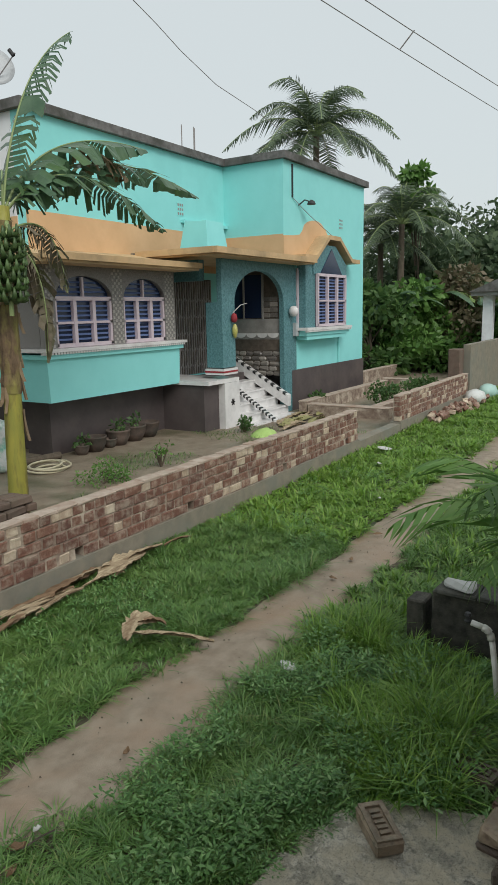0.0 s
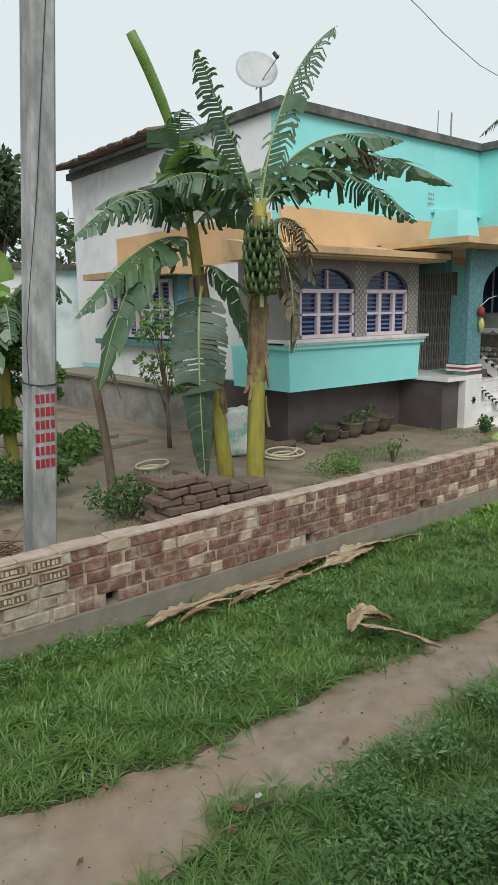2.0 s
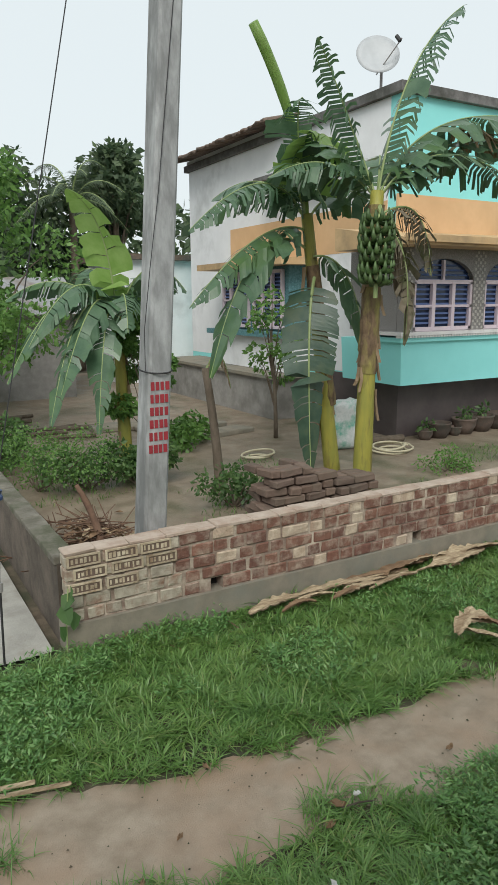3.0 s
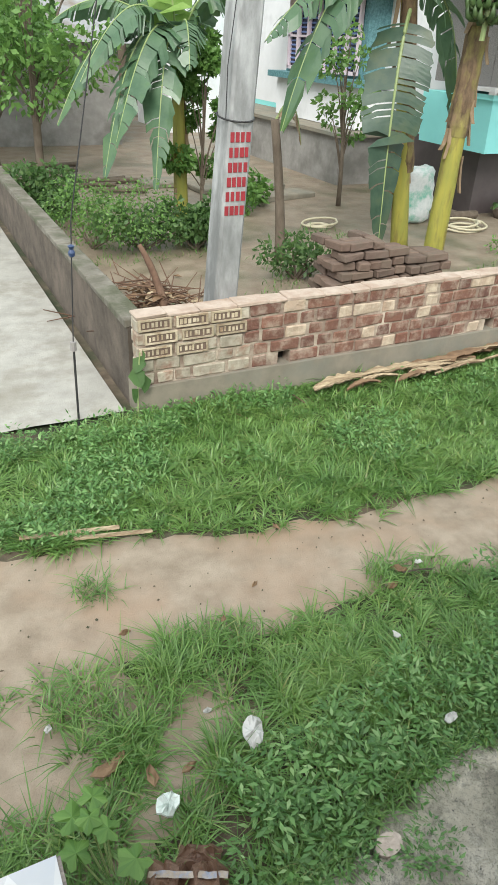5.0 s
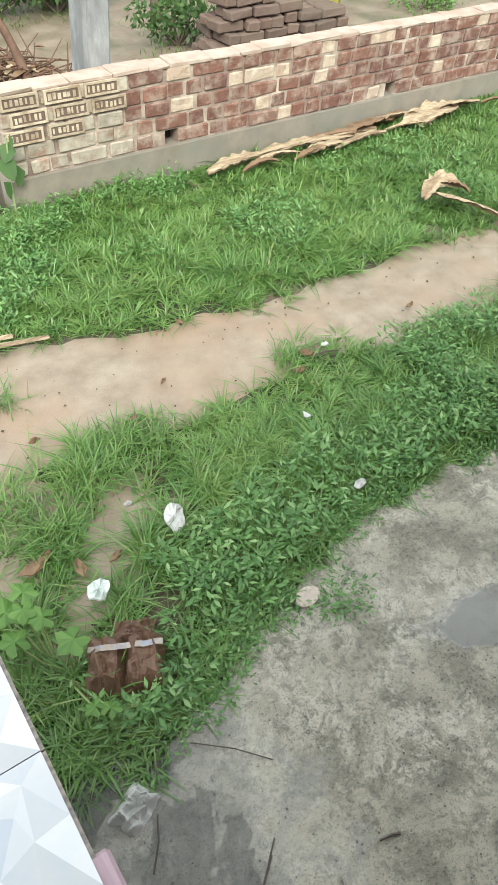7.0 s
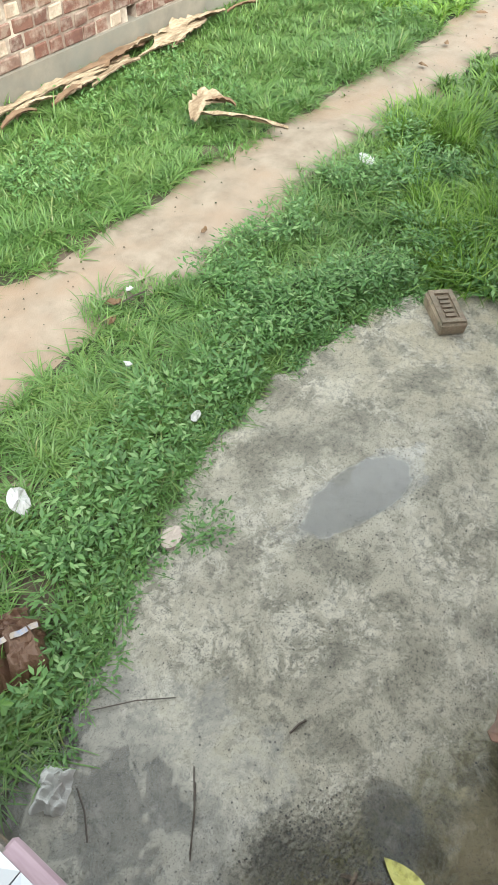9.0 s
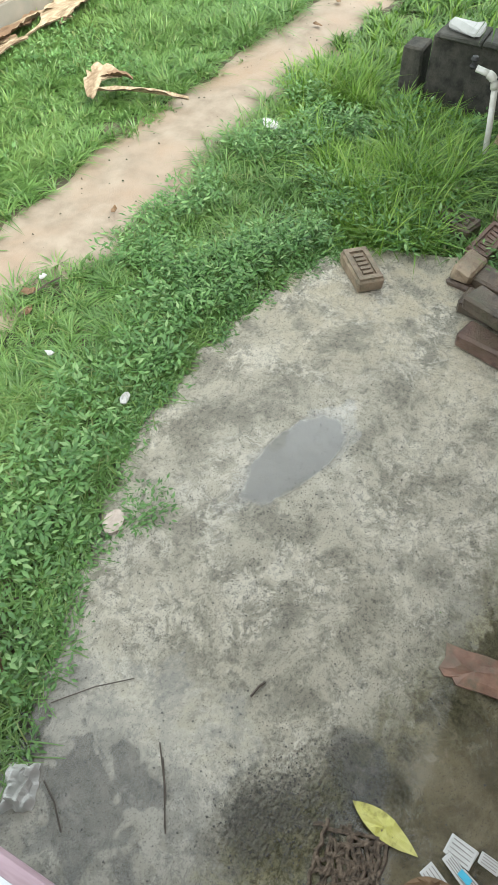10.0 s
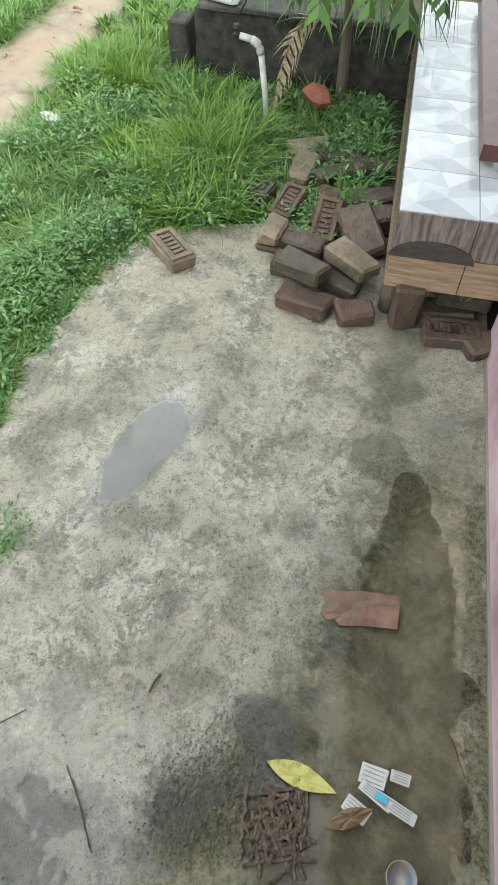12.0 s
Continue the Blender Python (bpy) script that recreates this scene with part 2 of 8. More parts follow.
M_MORTAR = material("mortar", (0.20, 0.14, 0.11), (0.34, 0.27, 0.21), 9, 0.9, bump=0.8, stain=(0.58, 0.50, 0.40), stain_scale=3.5, stain_at=0.55)
M_CAP = material("brick_dust_cap", (0.37, 0.29, 0.23), (0.48, 0.40, 0.33), 9, 0.9, bump=0.6, stain=(0.34, 0.24, 0.18), stain_scale=3)
M_FOOT = material("cement_footing", (0.20, 0.18, 0.14), (0.27, 0.24, 0.185), 6, 0.85, bump=0.4, stain=(0.20, 0.20, 0.165), stain_scale=1.4)
M_OLDBRICK = random_ramp(material("weathered_brick", (0.10, 0.07, 0.055), (0.17, 0.125, 0.10), 10, 0.9, bump=0.7, stain=(0.11, 0.10, 0.075), stain_scale=4),
                         [(0, (0.17, 0.105, 0.075)), (0.5, (0.22, 0.15, 0.11)), (1, (0.13, 0.085, 0.065))], keep=0.55)
M_MOSSBRICK = random_ramp(material("mossy_brick", (0.022, 0.016, 0.013), (0.20, 0.135, 0.10), 14, 0.28, bump=1.0, stain=(0.045, 0.05, 0.024), stain_scale=7, stain_at=0.54),
                          [(0, (0.17, 0.07, 0.05)), (0.35, (0.05, 0.036, 0.03)), (0.7, (0.16, 0.105, 0.078)), (1, (0.075, 0.065, 0.045))], keep=0.6)
M_DRYBRICK = material("lichen_brick", (0.17, 0.12, 0.08), (0.40, 0.31, 0.215), 18, 0.45, bump=0.9, stain=(0.10, 0.085, 0.055), stain_scale=9, stain_at=0.52, rnd=0.15, local=True)
M_POLE = material("cast_concrete_pole", (0.24, 0.245, 0.24), (0.42, 0.43, 0.425), 12, 0.85, bump=0.6, stain=(0.18, 0.185, 0.18), stain_scale=3.4, stretch=(1, 1, 0.35))
M_BARK = material("bark", (0.11, 0.085, 0.06), (0.17, 0.135, 0.10), 14, 0.9, bump=0.8, stretch=(1, 1, 0.4))
M_BANTRUNK = material("banana_stem", (0.34, 0.31, 0.055), (0.25, 0.25, 0.05), 5, 0.5, bump=0.3, stain=(0.13, 0.09, 0.04), stain_scale=4.0, stain_at=0.60, stretch=(2.5, 2.5, 0.5))
M_DRYSHEATH = material("dry_leaf_sheath", (0.24, 0.165, 0.095), (0.36, 0.27, 0.17), 12, 0.9, bump=0.5, trans=0.15, stretch=(2, 2, 0.5))
M_BANLEAF = material("banana_leaf", (0.07, 0.14, 0.078), (0.13, 0.22, 0.125), 4, 0.30, bump=0.15, stain=(0.10, 0.19, 0.06), stain_scale=1.8, stain_at=0.58, trans=0.28)
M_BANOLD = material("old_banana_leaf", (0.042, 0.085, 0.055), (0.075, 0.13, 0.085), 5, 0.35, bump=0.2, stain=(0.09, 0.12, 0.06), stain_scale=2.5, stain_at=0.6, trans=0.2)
M_YOUNG = material("young_banana_leaf", (0.22, 0.37, 0.08), (0.30, 0.45, 0.13), 5, 0.42, bump=0.12, trans=0.35)
M_RIB = material("leaf_rib", (0.24, 0.32, 0.12), (0.30, 0.37, 0.16), 6, 0.5, bump=0.1)
M_OLDSHEATH = material("patchy_brown_sheath", (0.085, 0.055, 0.032), (0.20, 0.135, 0.075), 9, 0.85, bump=0.6, stain=(0.27, 0.24, 0.07), stain_scale=3.2, stain_at=0.56, stretch=(2, 2, 0.8))
M_FRUIT = material("green_banana", (0.045, 0.09, 0.026), (0.085, 0.14, 0.045), 14, 0.45, bump=0.1, rnd=0.2)
M_PALM = material("palm_leaf", (0.075, 0.115, 0.062), (0.11, 0.155, 0.085), 3, 0.5, bump=0.1, trans=0.22)
M_LEAF = random_ramp(material("broad_leaf", (0.06, 0.13, 0.035), (0.10, 0.19, 0.055), 3, 0.5, bump=0.1, trans=0.45),
                     [(0, (0.07, 0.145, 0.05)), (0.6, (0.105, 0.205, 0.065)), (1, (0.18, 0.29, 0.09))], island=True, keep=0.4)
M_LEAFLIT = random_ramp(material("light_leaf", (0.11, 0.23, 0.05), (0.16, 0.30, 0.075), 5, 0.5, bump=0.1, trans=0.35),
                        [(0, (0.08, 0.19, 0.045)), (0.6, (0.14, 0.28, 0.06)), (1, (0.20, 0.36, 0.09))], island=True, keep=0.4)
M_DEEP = random_ramp(material("far_foliage", (0.035, 0.07, 0.032), (0.055, 0.095, 0.042), 0.8, 0.6, bump=0.0, trans=0.4),
                     [(0, (0.06, 0.10, 0.055)), (0.5, (0.11, 0.165, 0.085)), (1, (0.20, 0.27, 0.13))], island=True, keep=0.4)
M_TALL = random_ramp(material("bright_grass_blade", (0.10, 0.23, 0.028), (0.21, 0.38, 0.05), 5.0, 0.40, bump=0.0, trans=0.25),
                     [(0, (0.07, 0.17, 0.022)), (0.5, (0.16, 0.30, 0.04)), (0.9, (0.30, 0.44, 0.075)), (1, (0.40, 0.41, 0.15))], island=True, keep=0.5)
M_GRASS = random_ramp(material("grass_blade", (0.06, 0.15, 0.026), (0.16, 0.30, 0.068), 6.0, 0.38, bump=0.0, trans=0.2, stain=(0.19, 0.31, 0.07), stain_scale=1.3, stain_at=0.56),
                      [(0, (0.042, 0.11, 0.02)), (0.5, (0.11, 0.225, 0.055)), (0.85, (0.19, 0.33, 0.09)), (0.95, (0.29, 0.37, 0.12)), (1, (0.32, 0.27, 0.13))], island=True, keep=0.5)
M_WEED = random_ramp(material("weed_leaf", (0.05, 0.14, 0.035), (0.15, 0.30, 0.075), 9, 0.40, bump=0.0, trans=0.22),
                     [(0, (0.045, 0.13, 0.028)), (0.5, (0.10, 0.23, 0.06)), (0.85, (0.20, 0.37, 0.12)), (1, (0.36, 0.50, 0.23))], island=True, keep=0.4)
M_PVC = material("white_pvc", (0.62, 0.61, 0.57), (0.70, 0.69, 0.65), 10, 0.35, bump=0.05, stain=(0.48, 0.46, 0.40), stain_scale=6)
M_WIRE = material("black_cable", (0.02, 0.02, 0.022), (0.035, 0.035, 0.035), 10, 0.6, bump=0.0)
M_TERRA = material("clay_pot", (0.10, 0.075, 0.062), (0.15, 0.11, 0.088), 9, 0.85, bump=0.4, stain=(0.08, 0.075, 0.06), stain_scale=5, rnd=0.35)
M_HUSK = material("dry_palm_husk", (0.26, 0.19, 0.115), (0.50, 0.41, 0.27), 22, 0.8, bump=0.6, stain=(0.17, 0.11, 0.06), stain_scale=6, stretch=(0.5, 3, 3))
M_PAPER = material("white_litter", (0.42, 0.42, 0.40), (0.54, 0.54, 0.52), 8, 0.6, bump=0.2)
M_CARD = material("wet_cardboard", (0.12, 0.065, 0.038), (0.17, 0.095, 0.058), 8, 0.55, bump=0.3, stain=(0.11, 0.06, 0.04), stain_scale=4)
M_TAPE = material("packing_tape", (0.26, 0.20, 0.15), (0.44, 0.39, 0.33), 20, 0.25, bump=0.1, stain=(0.20, 0.27, 0.42), stain_scale=18)


def water(name, tint, rings=()):
    """Clear rain water with a slight ruffle, and rings where drops fall."""
    mt = glassy(name, tint, 0.02)
    bs = mt.node_tree.nodes["Principled BSDF"]
    bs.inputs["Transmission Weight"].default_value, bs.inputs["IOR"].default_value = 1.0, 1.33
    n, l = mt.node_tree.nodes, mt.node_tree.links
    pos = n.new("ShaderNodeNewGeometry").outputs["Position"]
    t = n.new("ShaderNodeTexNoise")
    t.inputs["Scale"].default_value = 9
    l.new(pos, t.inputs["Vector"])

    def calc(op, a, b=0.0):
        m = n.new("ShaderNodeMath")
        m.operation = op
        for i, q in enumerate((a, b)):
            if isinstance(q, (int, float)):
                m.inputs[i].default_value = q
            else:
                l.new(q, m.inputs[i])
        return m.outputs[0]

    height = calc('MULTIPLY', t.outputs["Fac"], 0.22)
    for cx, cy, reach in rings:
        dist = n.new("ShaderNodeVectorMath")
        dist.operation = 'DISTANCE'
        dist.inputs[1].default_value = (cx, cy, 0.0125)
        l.new(pos, dist.inputs[0])
        fade = n.new("ShaderNodeMapRange")
        for k, q in zip(range(1, 5), (reach * 0.4, reach, 1.0, 0.0)):
            fade.inputs[k].default_value = q
        l.new(dist.outputs["Value"], fade.inputs[0])
        height = calc('ADD', height, calc('MULTIPLY', calc('SINE', calc('MULTIPLY', dist.outputs["Value"], 480.0)), calc('MULTIPLY', fade.outputs[0], 0.12)))
    b = n.new("ShaderNodeBump")
    b.inputs["Strength"].default_value, b.inputs["Distance"].default_value = 0.8, 0.01
    l.new(height, b.inputs["Height"])
    l.new(b.outputs[0], bs.inputs["Normal"])
    return mt


M_WATER = water("rain_water", (0.80, 0.80, 0.80))
M_MURK = water("murky_water", (0.88, 0.86, 0.80), ((0.45, 0.0, 0.07), (0.36, -0.12, 0.05), (1.20, -0.20, 0.06), (0.62, -0.30, 0.04)))
M_FILM = water("rain_film", (0.90, 0.90, 0.90))


def wet_concrete():
    """Worn cement: pale scoured patches, fine dark pitting, rain-dark areas with a gloss, a mossy brown strip by the plinth."""
    mt = bpy.data.materials.new("wet_worn_concrete")
    mt.use_nodes = True
    n, l = mt.node_tree.nodes, mt.node_tree.links
    bs = n["Principled BSDF"]
    pos = n.new("ShaderNodeNewGeometry").outputs["Position"]
    xyz = n.new("ShaderNodeSeparateXYZ")
    l.new(pos, xyz.inputs[0])

    def tex(s, d=8.0, r=0.62, dist=0.0):
        t = n.new("ShaderNodeTexNoise")
        for k, v in (("Scale", s), ("Detail", d), ("Roughness", r), ("Distortion", dist)):
            t.inputs[k].default_value = v
        l.new(pos, t.inputs["Vector"])
        return t.outputs["Fac"]

    def rng(src, lo, hi, a=0.0, b=1.0):
        r = n.new("ShaderNodeMapRange")
        r.interpolation_type = 'SMOOTHSTEP'
        for k, v in zip(range(1, 5), (lo, hi, a, b)):
            r.inputs[k].default_value = v
        l.new(src, r.inputs[0])
        return r.outputs[0]

    def calc(op, a, b):
        m = n.new("ShaderNodeMath")
        m.operation = op
        for i, q in enumerate((a, b)):
            if isinstance(q, (int, float)):
                m.inputs[i].default_value = q
            else:
                l.new(q, m.inputs[i])
        return m.outputs[0]

    def mix(f, a, b):
        m = n.new("ShaderNodeMix")
        m.data_type = 'RGBA'
        l.new(f, m.inputs[0])
        for i, c in ((6, a), (7, b)):
            if isinstance(c, tuple):
                m.inputs[i].default_value = (*c, 1)
            else:
                l.new(c, m.inputs[i])
        return m.outputs[2]

    X, Y = xyz.outputs[0], xyz.outputs[1]
    big, mid, small, pit = tex(1.5, 9, 0.68, 0.4), tex(5.0, 12, 0.72, 0.3), tex(55, 8, 0.8), tex(160, 4, 0.75)
    patch, scab = tex(2.6, 8, 0.7, 0.6), tex(16, 10, 0.72, 0.8)
    col = mix(rng(mid, 0.40, 0.56), (0.36, 0.33, 0.258), (0.58, 0.533, 0.425))
    col = mix(calc('MULTIPLY', rng(patch, 0.46, 0.56), rng(scab, 0.46, 0.53, 0.05, 1.0)), col, (0.72, 0.67, 0.56))
    col = mix(rng(big, 0.52, 0.66, 0.0, 0.5), col, (0.22, 0.208, 0.17))
    col = mix(rng(tex(30, 10, 0.78, 0.5), 0.52, 0.57, 0.0, 0.5), col, (0.20, 0.188, 0.155))
    # ochre scour towards the brick pile
    col = mix(calc('MULTIPLY', rng(X, 1.5, 2.5), rng(mid, 0.42, 0.60, 0.0, 0.55)), col, (0.60, 0.515, 0.35))
    col = mix(calc('MULTIPLY', rng(small, 0.52, 0.60), rng(mid, 0.40, 0.56, 0.75, 0.12)), col, (0.10, 0.096, 0.08))

    def spot(cx, cy, sx, sy, soft):
        u = calc('MULTIPLY', calc('SUBTRACT', X, cx), 1 / sx)
        w = calc('MULTIPLY', calc('SUBTRACT', Y, calc('ADD', calc('MULTIPLY', u, sy * -0.5), cy)), 1 / sy)
        d = calc('ADD', calc('SQRT', calc('ADD', calc('MULTIPLY', u, u), calc('MULTIPLY', w, w)), 0.0), calc('MULTIPLY', mid, 0.8))
        return rng(d, 1.30 - soft, 1.30 + soft, 1.0, 0.0)

    # rain-dark film towards the near end, round the pool and in blotches
    near = rng(calc('ADD', calc('SUBTRACT', X, calc('MULTIPLY', Y, 0.15)), calc('MULTIPLY', calc('ADD', mid, patch), 0.9)), 1.00, 1.40, 1.0, 0.0)
    pool = spot(1.40, 0.74, 0.30, 0.13, 0.10)
    damp = spot(1.36, 0.80, 0.70, 0.34, 0.35)
    wet = calc('MAXIMUM', calc('MAXIMUM', rng(big, 0.60, 0.68, 0.0, 0.6), calc('MULTIPLY', damp, 0.35)), calc('MULTIPLY', near, 0.9))
    col = mix(calc('MULTIPLY', wet, 0.76), col, (0.11, 0.109, 0.098))
    col = mix(calc('MULTIPLY', pool, 0.9), col, (0.13, 0.125, 0.11))
    wet = calc('MAXIMUM', wet, pool)
    gravel = spot(0.30, 0.20, 0.26, 0.20, 0.35)
    col = mix(calc('MULTIPLY', calc('MULTIPLY', gravel, rng(small, 0.46, 0.56)), 0.4), col, (0.06, 0.057, 0.05))
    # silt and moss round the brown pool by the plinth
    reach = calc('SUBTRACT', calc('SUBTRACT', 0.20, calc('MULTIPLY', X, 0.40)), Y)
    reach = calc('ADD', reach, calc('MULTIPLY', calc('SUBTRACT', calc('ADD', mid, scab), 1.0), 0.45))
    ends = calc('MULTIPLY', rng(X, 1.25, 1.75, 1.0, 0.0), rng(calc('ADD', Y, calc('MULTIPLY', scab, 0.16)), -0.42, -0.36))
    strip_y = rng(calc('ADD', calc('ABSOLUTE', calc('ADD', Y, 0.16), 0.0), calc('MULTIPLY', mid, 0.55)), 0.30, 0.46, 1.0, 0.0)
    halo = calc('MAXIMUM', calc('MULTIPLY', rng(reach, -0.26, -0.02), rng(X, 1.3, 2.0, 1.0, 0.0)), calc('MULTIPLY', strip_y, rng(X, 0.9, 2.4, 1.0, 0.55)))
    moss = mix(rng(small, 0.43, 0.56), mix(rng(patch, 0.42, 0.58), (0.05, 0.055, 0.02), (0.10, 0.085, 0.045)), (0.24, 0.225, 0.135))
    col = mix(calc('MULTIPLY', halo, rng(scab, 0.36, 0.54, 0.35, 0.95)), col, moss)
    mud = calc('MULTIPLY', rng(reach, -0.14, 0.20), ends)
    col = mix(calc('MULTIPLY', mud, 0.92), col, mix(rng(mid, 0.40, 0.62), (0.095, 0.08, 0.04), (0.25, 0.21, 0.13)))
    wet = calc('MAXIMUM', wet, mud)
    col = mix(rng(pit, 0.565, 0.63, 0.0, 0.75), col, (0.085, 0.08, 0.066))
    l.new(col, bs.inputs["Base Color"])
    l.new(calc('ADD', rng(wet, 0.2, 0.9, 0.60, 0.14), rng(small, 0.4, 0.7, 0.0, 0.12)), bs.inputs["Roughness"])
    h = calc('ADD', calc('ADD', calc('MULTIPLY', small, 2.0), calc('MULTIPLY', calc('MULTIPLY', tex(75, 2, 0.5), gravel), 6.0)), calc('ADD', calc('MULTIPLY', pit, 0.8), calc('MULTIPLY', scab, 1.5)))
    bp = n.new("ShaderNodeBump")
    bp.inputs["Distance"].default_value = 0.018
    l.new(calc('MAXIMUM', rng(wet, 0.1, 0.8, 0.8, 0.22), calc('MULTIPLY', gravel, 0.8)), bp.inputs["Strength"])
    l.new(h, bp.inputs["Height"])
    l.new(bp.outputs[0], bs.inputs["Normal"])
    return mt


M_CONC = wet_concrete()
M_DARKPLASTER = material("dark_weathered_plaster", (0.065, 0.052, 0.04), (0.11, 0.09, 0.07), 7, 0.9, bump=0.6, stain=(0.15, 0.12, 0.095), stain_scale=2.2)
M_PINK = material("pink_plinth_paint", (0.62, 0.42, 0.48), (0.68, 0.48, 0.54), 3, 0.6, bump=0.1, stain=(0.34, 0.20, 0.22), stain_scale=1.5)
M_WOODTILE = random_ramp(material("wood_look_tile", (0.075, 0.062, 0.055), (0.30, 0.25, 0.215), 5, 0.25, bump=0.05, stretch=(3, 12, 1.6)),
                         [(0, (0.13, 0.12, 0.115)), (0.5, (0.19, 0.16, 0.14)), (1, (0.26, 0.20, 0.155))], keep=0.72)
M_WOODTAN = random_ramp(material("tan_wood_look_tile", (0.19, 0.125, 0.08), (0.46, 0.33, 0.22), 5, 0.25, bump=0.05, stretch=(2, 1.8, 14)),
                        [(0, (0.25, 0.17, 0.11)), (0.5, (0.34, 0.235, 0.15)), (1, (0.40, 0.27, 0.17))], keep=0.65)
M_DARKWOOD = material("dark_red_wood", (0.085, 0.032, 0.022), (0.13, 0.052, 0.035), 16, 0.35, bump=0.15, stretch=(1, 1, 0.2))
M_BLACKWALL = material("blackened_wall", (0.025, 0.025, 0.02), (0.075, 0.07, 0.058), 14, 0.9, bump=1.0, stain=(0.11, 0.10, 0.08), stain_scale=5, stain_at=0.58)
M_BLACKTOP = material("weathered_coping", (0.04, 0.04, 0.034), (0.11, 0.105, 0.09), 9, 0.85, bump=0.7, stain=(0.05, 0.05, 0.04), stain_scale=6, stain_at=0.52)
M_DRY = material("dry_brown_leaf", (0.17, 0.105, 0.06), (0.27, 0.175, 0.10), 12, 0.8, bump=0.3, trans=0.15)
M_YELLOW = material("fallen_yellow_leaf", (0.44, 0.42, 0.10), (0.56, 0.53, 0.20), 14, 0.5, bump=0.15, stain=(0.22, 0.20, 0.05), stain_scale=30, stain_at=0.60)
M_SACK = material("woven_sack", (0.58, 0.60, 0.58), (0.66, 0.67, 0.65), 30, 0.6, bump=0.3, stain=(0.48, 0.49, 0.46), stain_scale=4)
M_TILEROOF = material("old_clay_roof", (0.12, 0.085, 0.065), (0.19, 0.14, 0.11), 10, 0.9, bump=0.7, stain=(0.09, 0.085, 0.075), stain_scale=2)
M_TIN = material("tin_sheet", (0.33, 0.33, 0.33), (0.42, 0.42, 0.42), 6, 0.45, bump=0.1, metal=0.5, stain=(0.25, 0.20, 0.16), stain_scale=1.4)
M_DISH = material("dish_paint", (0.42, 0.44, 0.45), (0.48, 0.50, 0.51), 4, 0.5, bump=0.03)
M_TWIG = material("brown_twigs", (0.10, 0.055, 0.035), (0.16, 0.095, 0.06), 14, 0.9, bump=0.4)
M_HOSE = material("pale_hose", (0.52, 0.47, 0.32), (0.60, 0.55, 0.40), 10, 0.45, bump=0.0)

# ---- ground, path, paving ----
def wob(x, s=1.0, k=0.0):
    """A smooth uneven value about 0."""
    return noise.noise(Vector((x * s, k, 3.7)))


def path_near(x):
    return 2.16 + 0.10 * math.exp(-((x - 1.75) / 0.25) ** 2) - 0.09 / (1 + math.exp((2.05 - x) * 8.0)) + 0.05 * wob(x, 1.3, 1) + 0.05 * wob(x, 4.0, 2) + 0.028 * wob(x, 9.0, 3) + 0.02 * wob(x, 23.0, 4) + (0.12 * max(0.0, 0.6 - x) if x > -3 else 0.43)


def path_far(x):
    return 2.66 + 0.13 * math.exp(-((x - 2.9) / 1.3) ** 2) + 0.04 * wob(x, 0.9, 5) + 0.05 * wob(x, 3.5, 6) + 0.026 * wob(x, 8.0, 7) + 0.018 * wob(x, 21.0, 8) + 0.52 / (1 + math.exp((x - 1.15) * 2.2))


def conc_edge(x):
    """The far edge of the concrete apron."""
    base = np.interp(x, [-0.6, 0.0, 0.28, 0.5, 1.0, 1.4, 1.9, 2.5, 2.75, 2.9], [0.90, 1.00, 1.06, 1.16, 1.31, 1.37, 1.35, 1.22, 1.08, 0.60])
    return float(base) + 0.05 * wob(x, 3, 8) + 0.04 * wob(x, 9, 9) + 0.012 * wob(x, 26, 10)


def strip(name, xs, lo, hi, z, n, mt, label, bulge=0.0):
    g = Geo()
    for x in xs:
        a, b = lo(x), hi(x)
        for j in range(n + 1):
            y = a + (b - a) * j / n
            e = min(j, n - j) / n
            g.v.append((x, y, z + bulge * (0.5 - e) + 0.006 * noise.noise(Vector((x * 2.5, y * 2.5, 1)))))
    for i in range(len(xs) - 1):
        for j in range(n):
            q = i * (n + 1) + j
            g.f.append((q, q + n + 1, q + n + 2, q + 1))
            g.m.append(0)
    return solid(name, g, mt, label, name.replace("_", " "), "structure", smooth=True)


def ground_sheet():
    g = Geo()
    xs = [-400, -100, -40, -15] + [-8 + 0.5 * i for i in range(81)] + [36, 45, 70, 150, 500]
    ys = [-300, -60, -20, -8] + [-4 + 0.5 * i for i in range(41)] + [20, 28, 45, 90, 200, 600]
    for x in xs:
        for y in ys:
            near = abs(x - 10) < 20 and -4 < y < 18
            g.v.append((x, y, -0.03 + (0.014 * noise.noise(Vector((x * 0.8, y * 0.8, 0))) if near else 0)))
    k = len(ys)
    for i in range(len(xs) - 1):
        for j in range(k - 1):
            q = i * k + j
            g.f.append((q, q + k, q + k + 1, q + 1))
            g.m.append(0)
    return solid("ground", g, M_SOIL, "brown earth with thin moss and grass", "ground", "structure", smooth=True)


ground_sheet()
strip("path", [-6 + 0.04 * i for i in range(700)] + [22 + 0.4 * i for i in range(60)], path_near, path_far, 0.004, 8, M_PATH, "narrow trodden mud footpath, damp and pale brown", -0.07)


BASINS = ((1.38, 0.74, 0.29, 0.10, -0.38, 0.016), (0.44, -0.24, 0.60, 0.23, -0.10, 0.016), (1.12, -0.27, 0.42, 0.085, -0.06, 0.014), (0.45, 0.10, 0.17, 0.09, 0.5, 0.011),
          (0.02, 0.74, 0.20, 0.20, 0.6, 0.008), (0.10, 0.98, 0.16, 0.07, 0.2, 0.007))


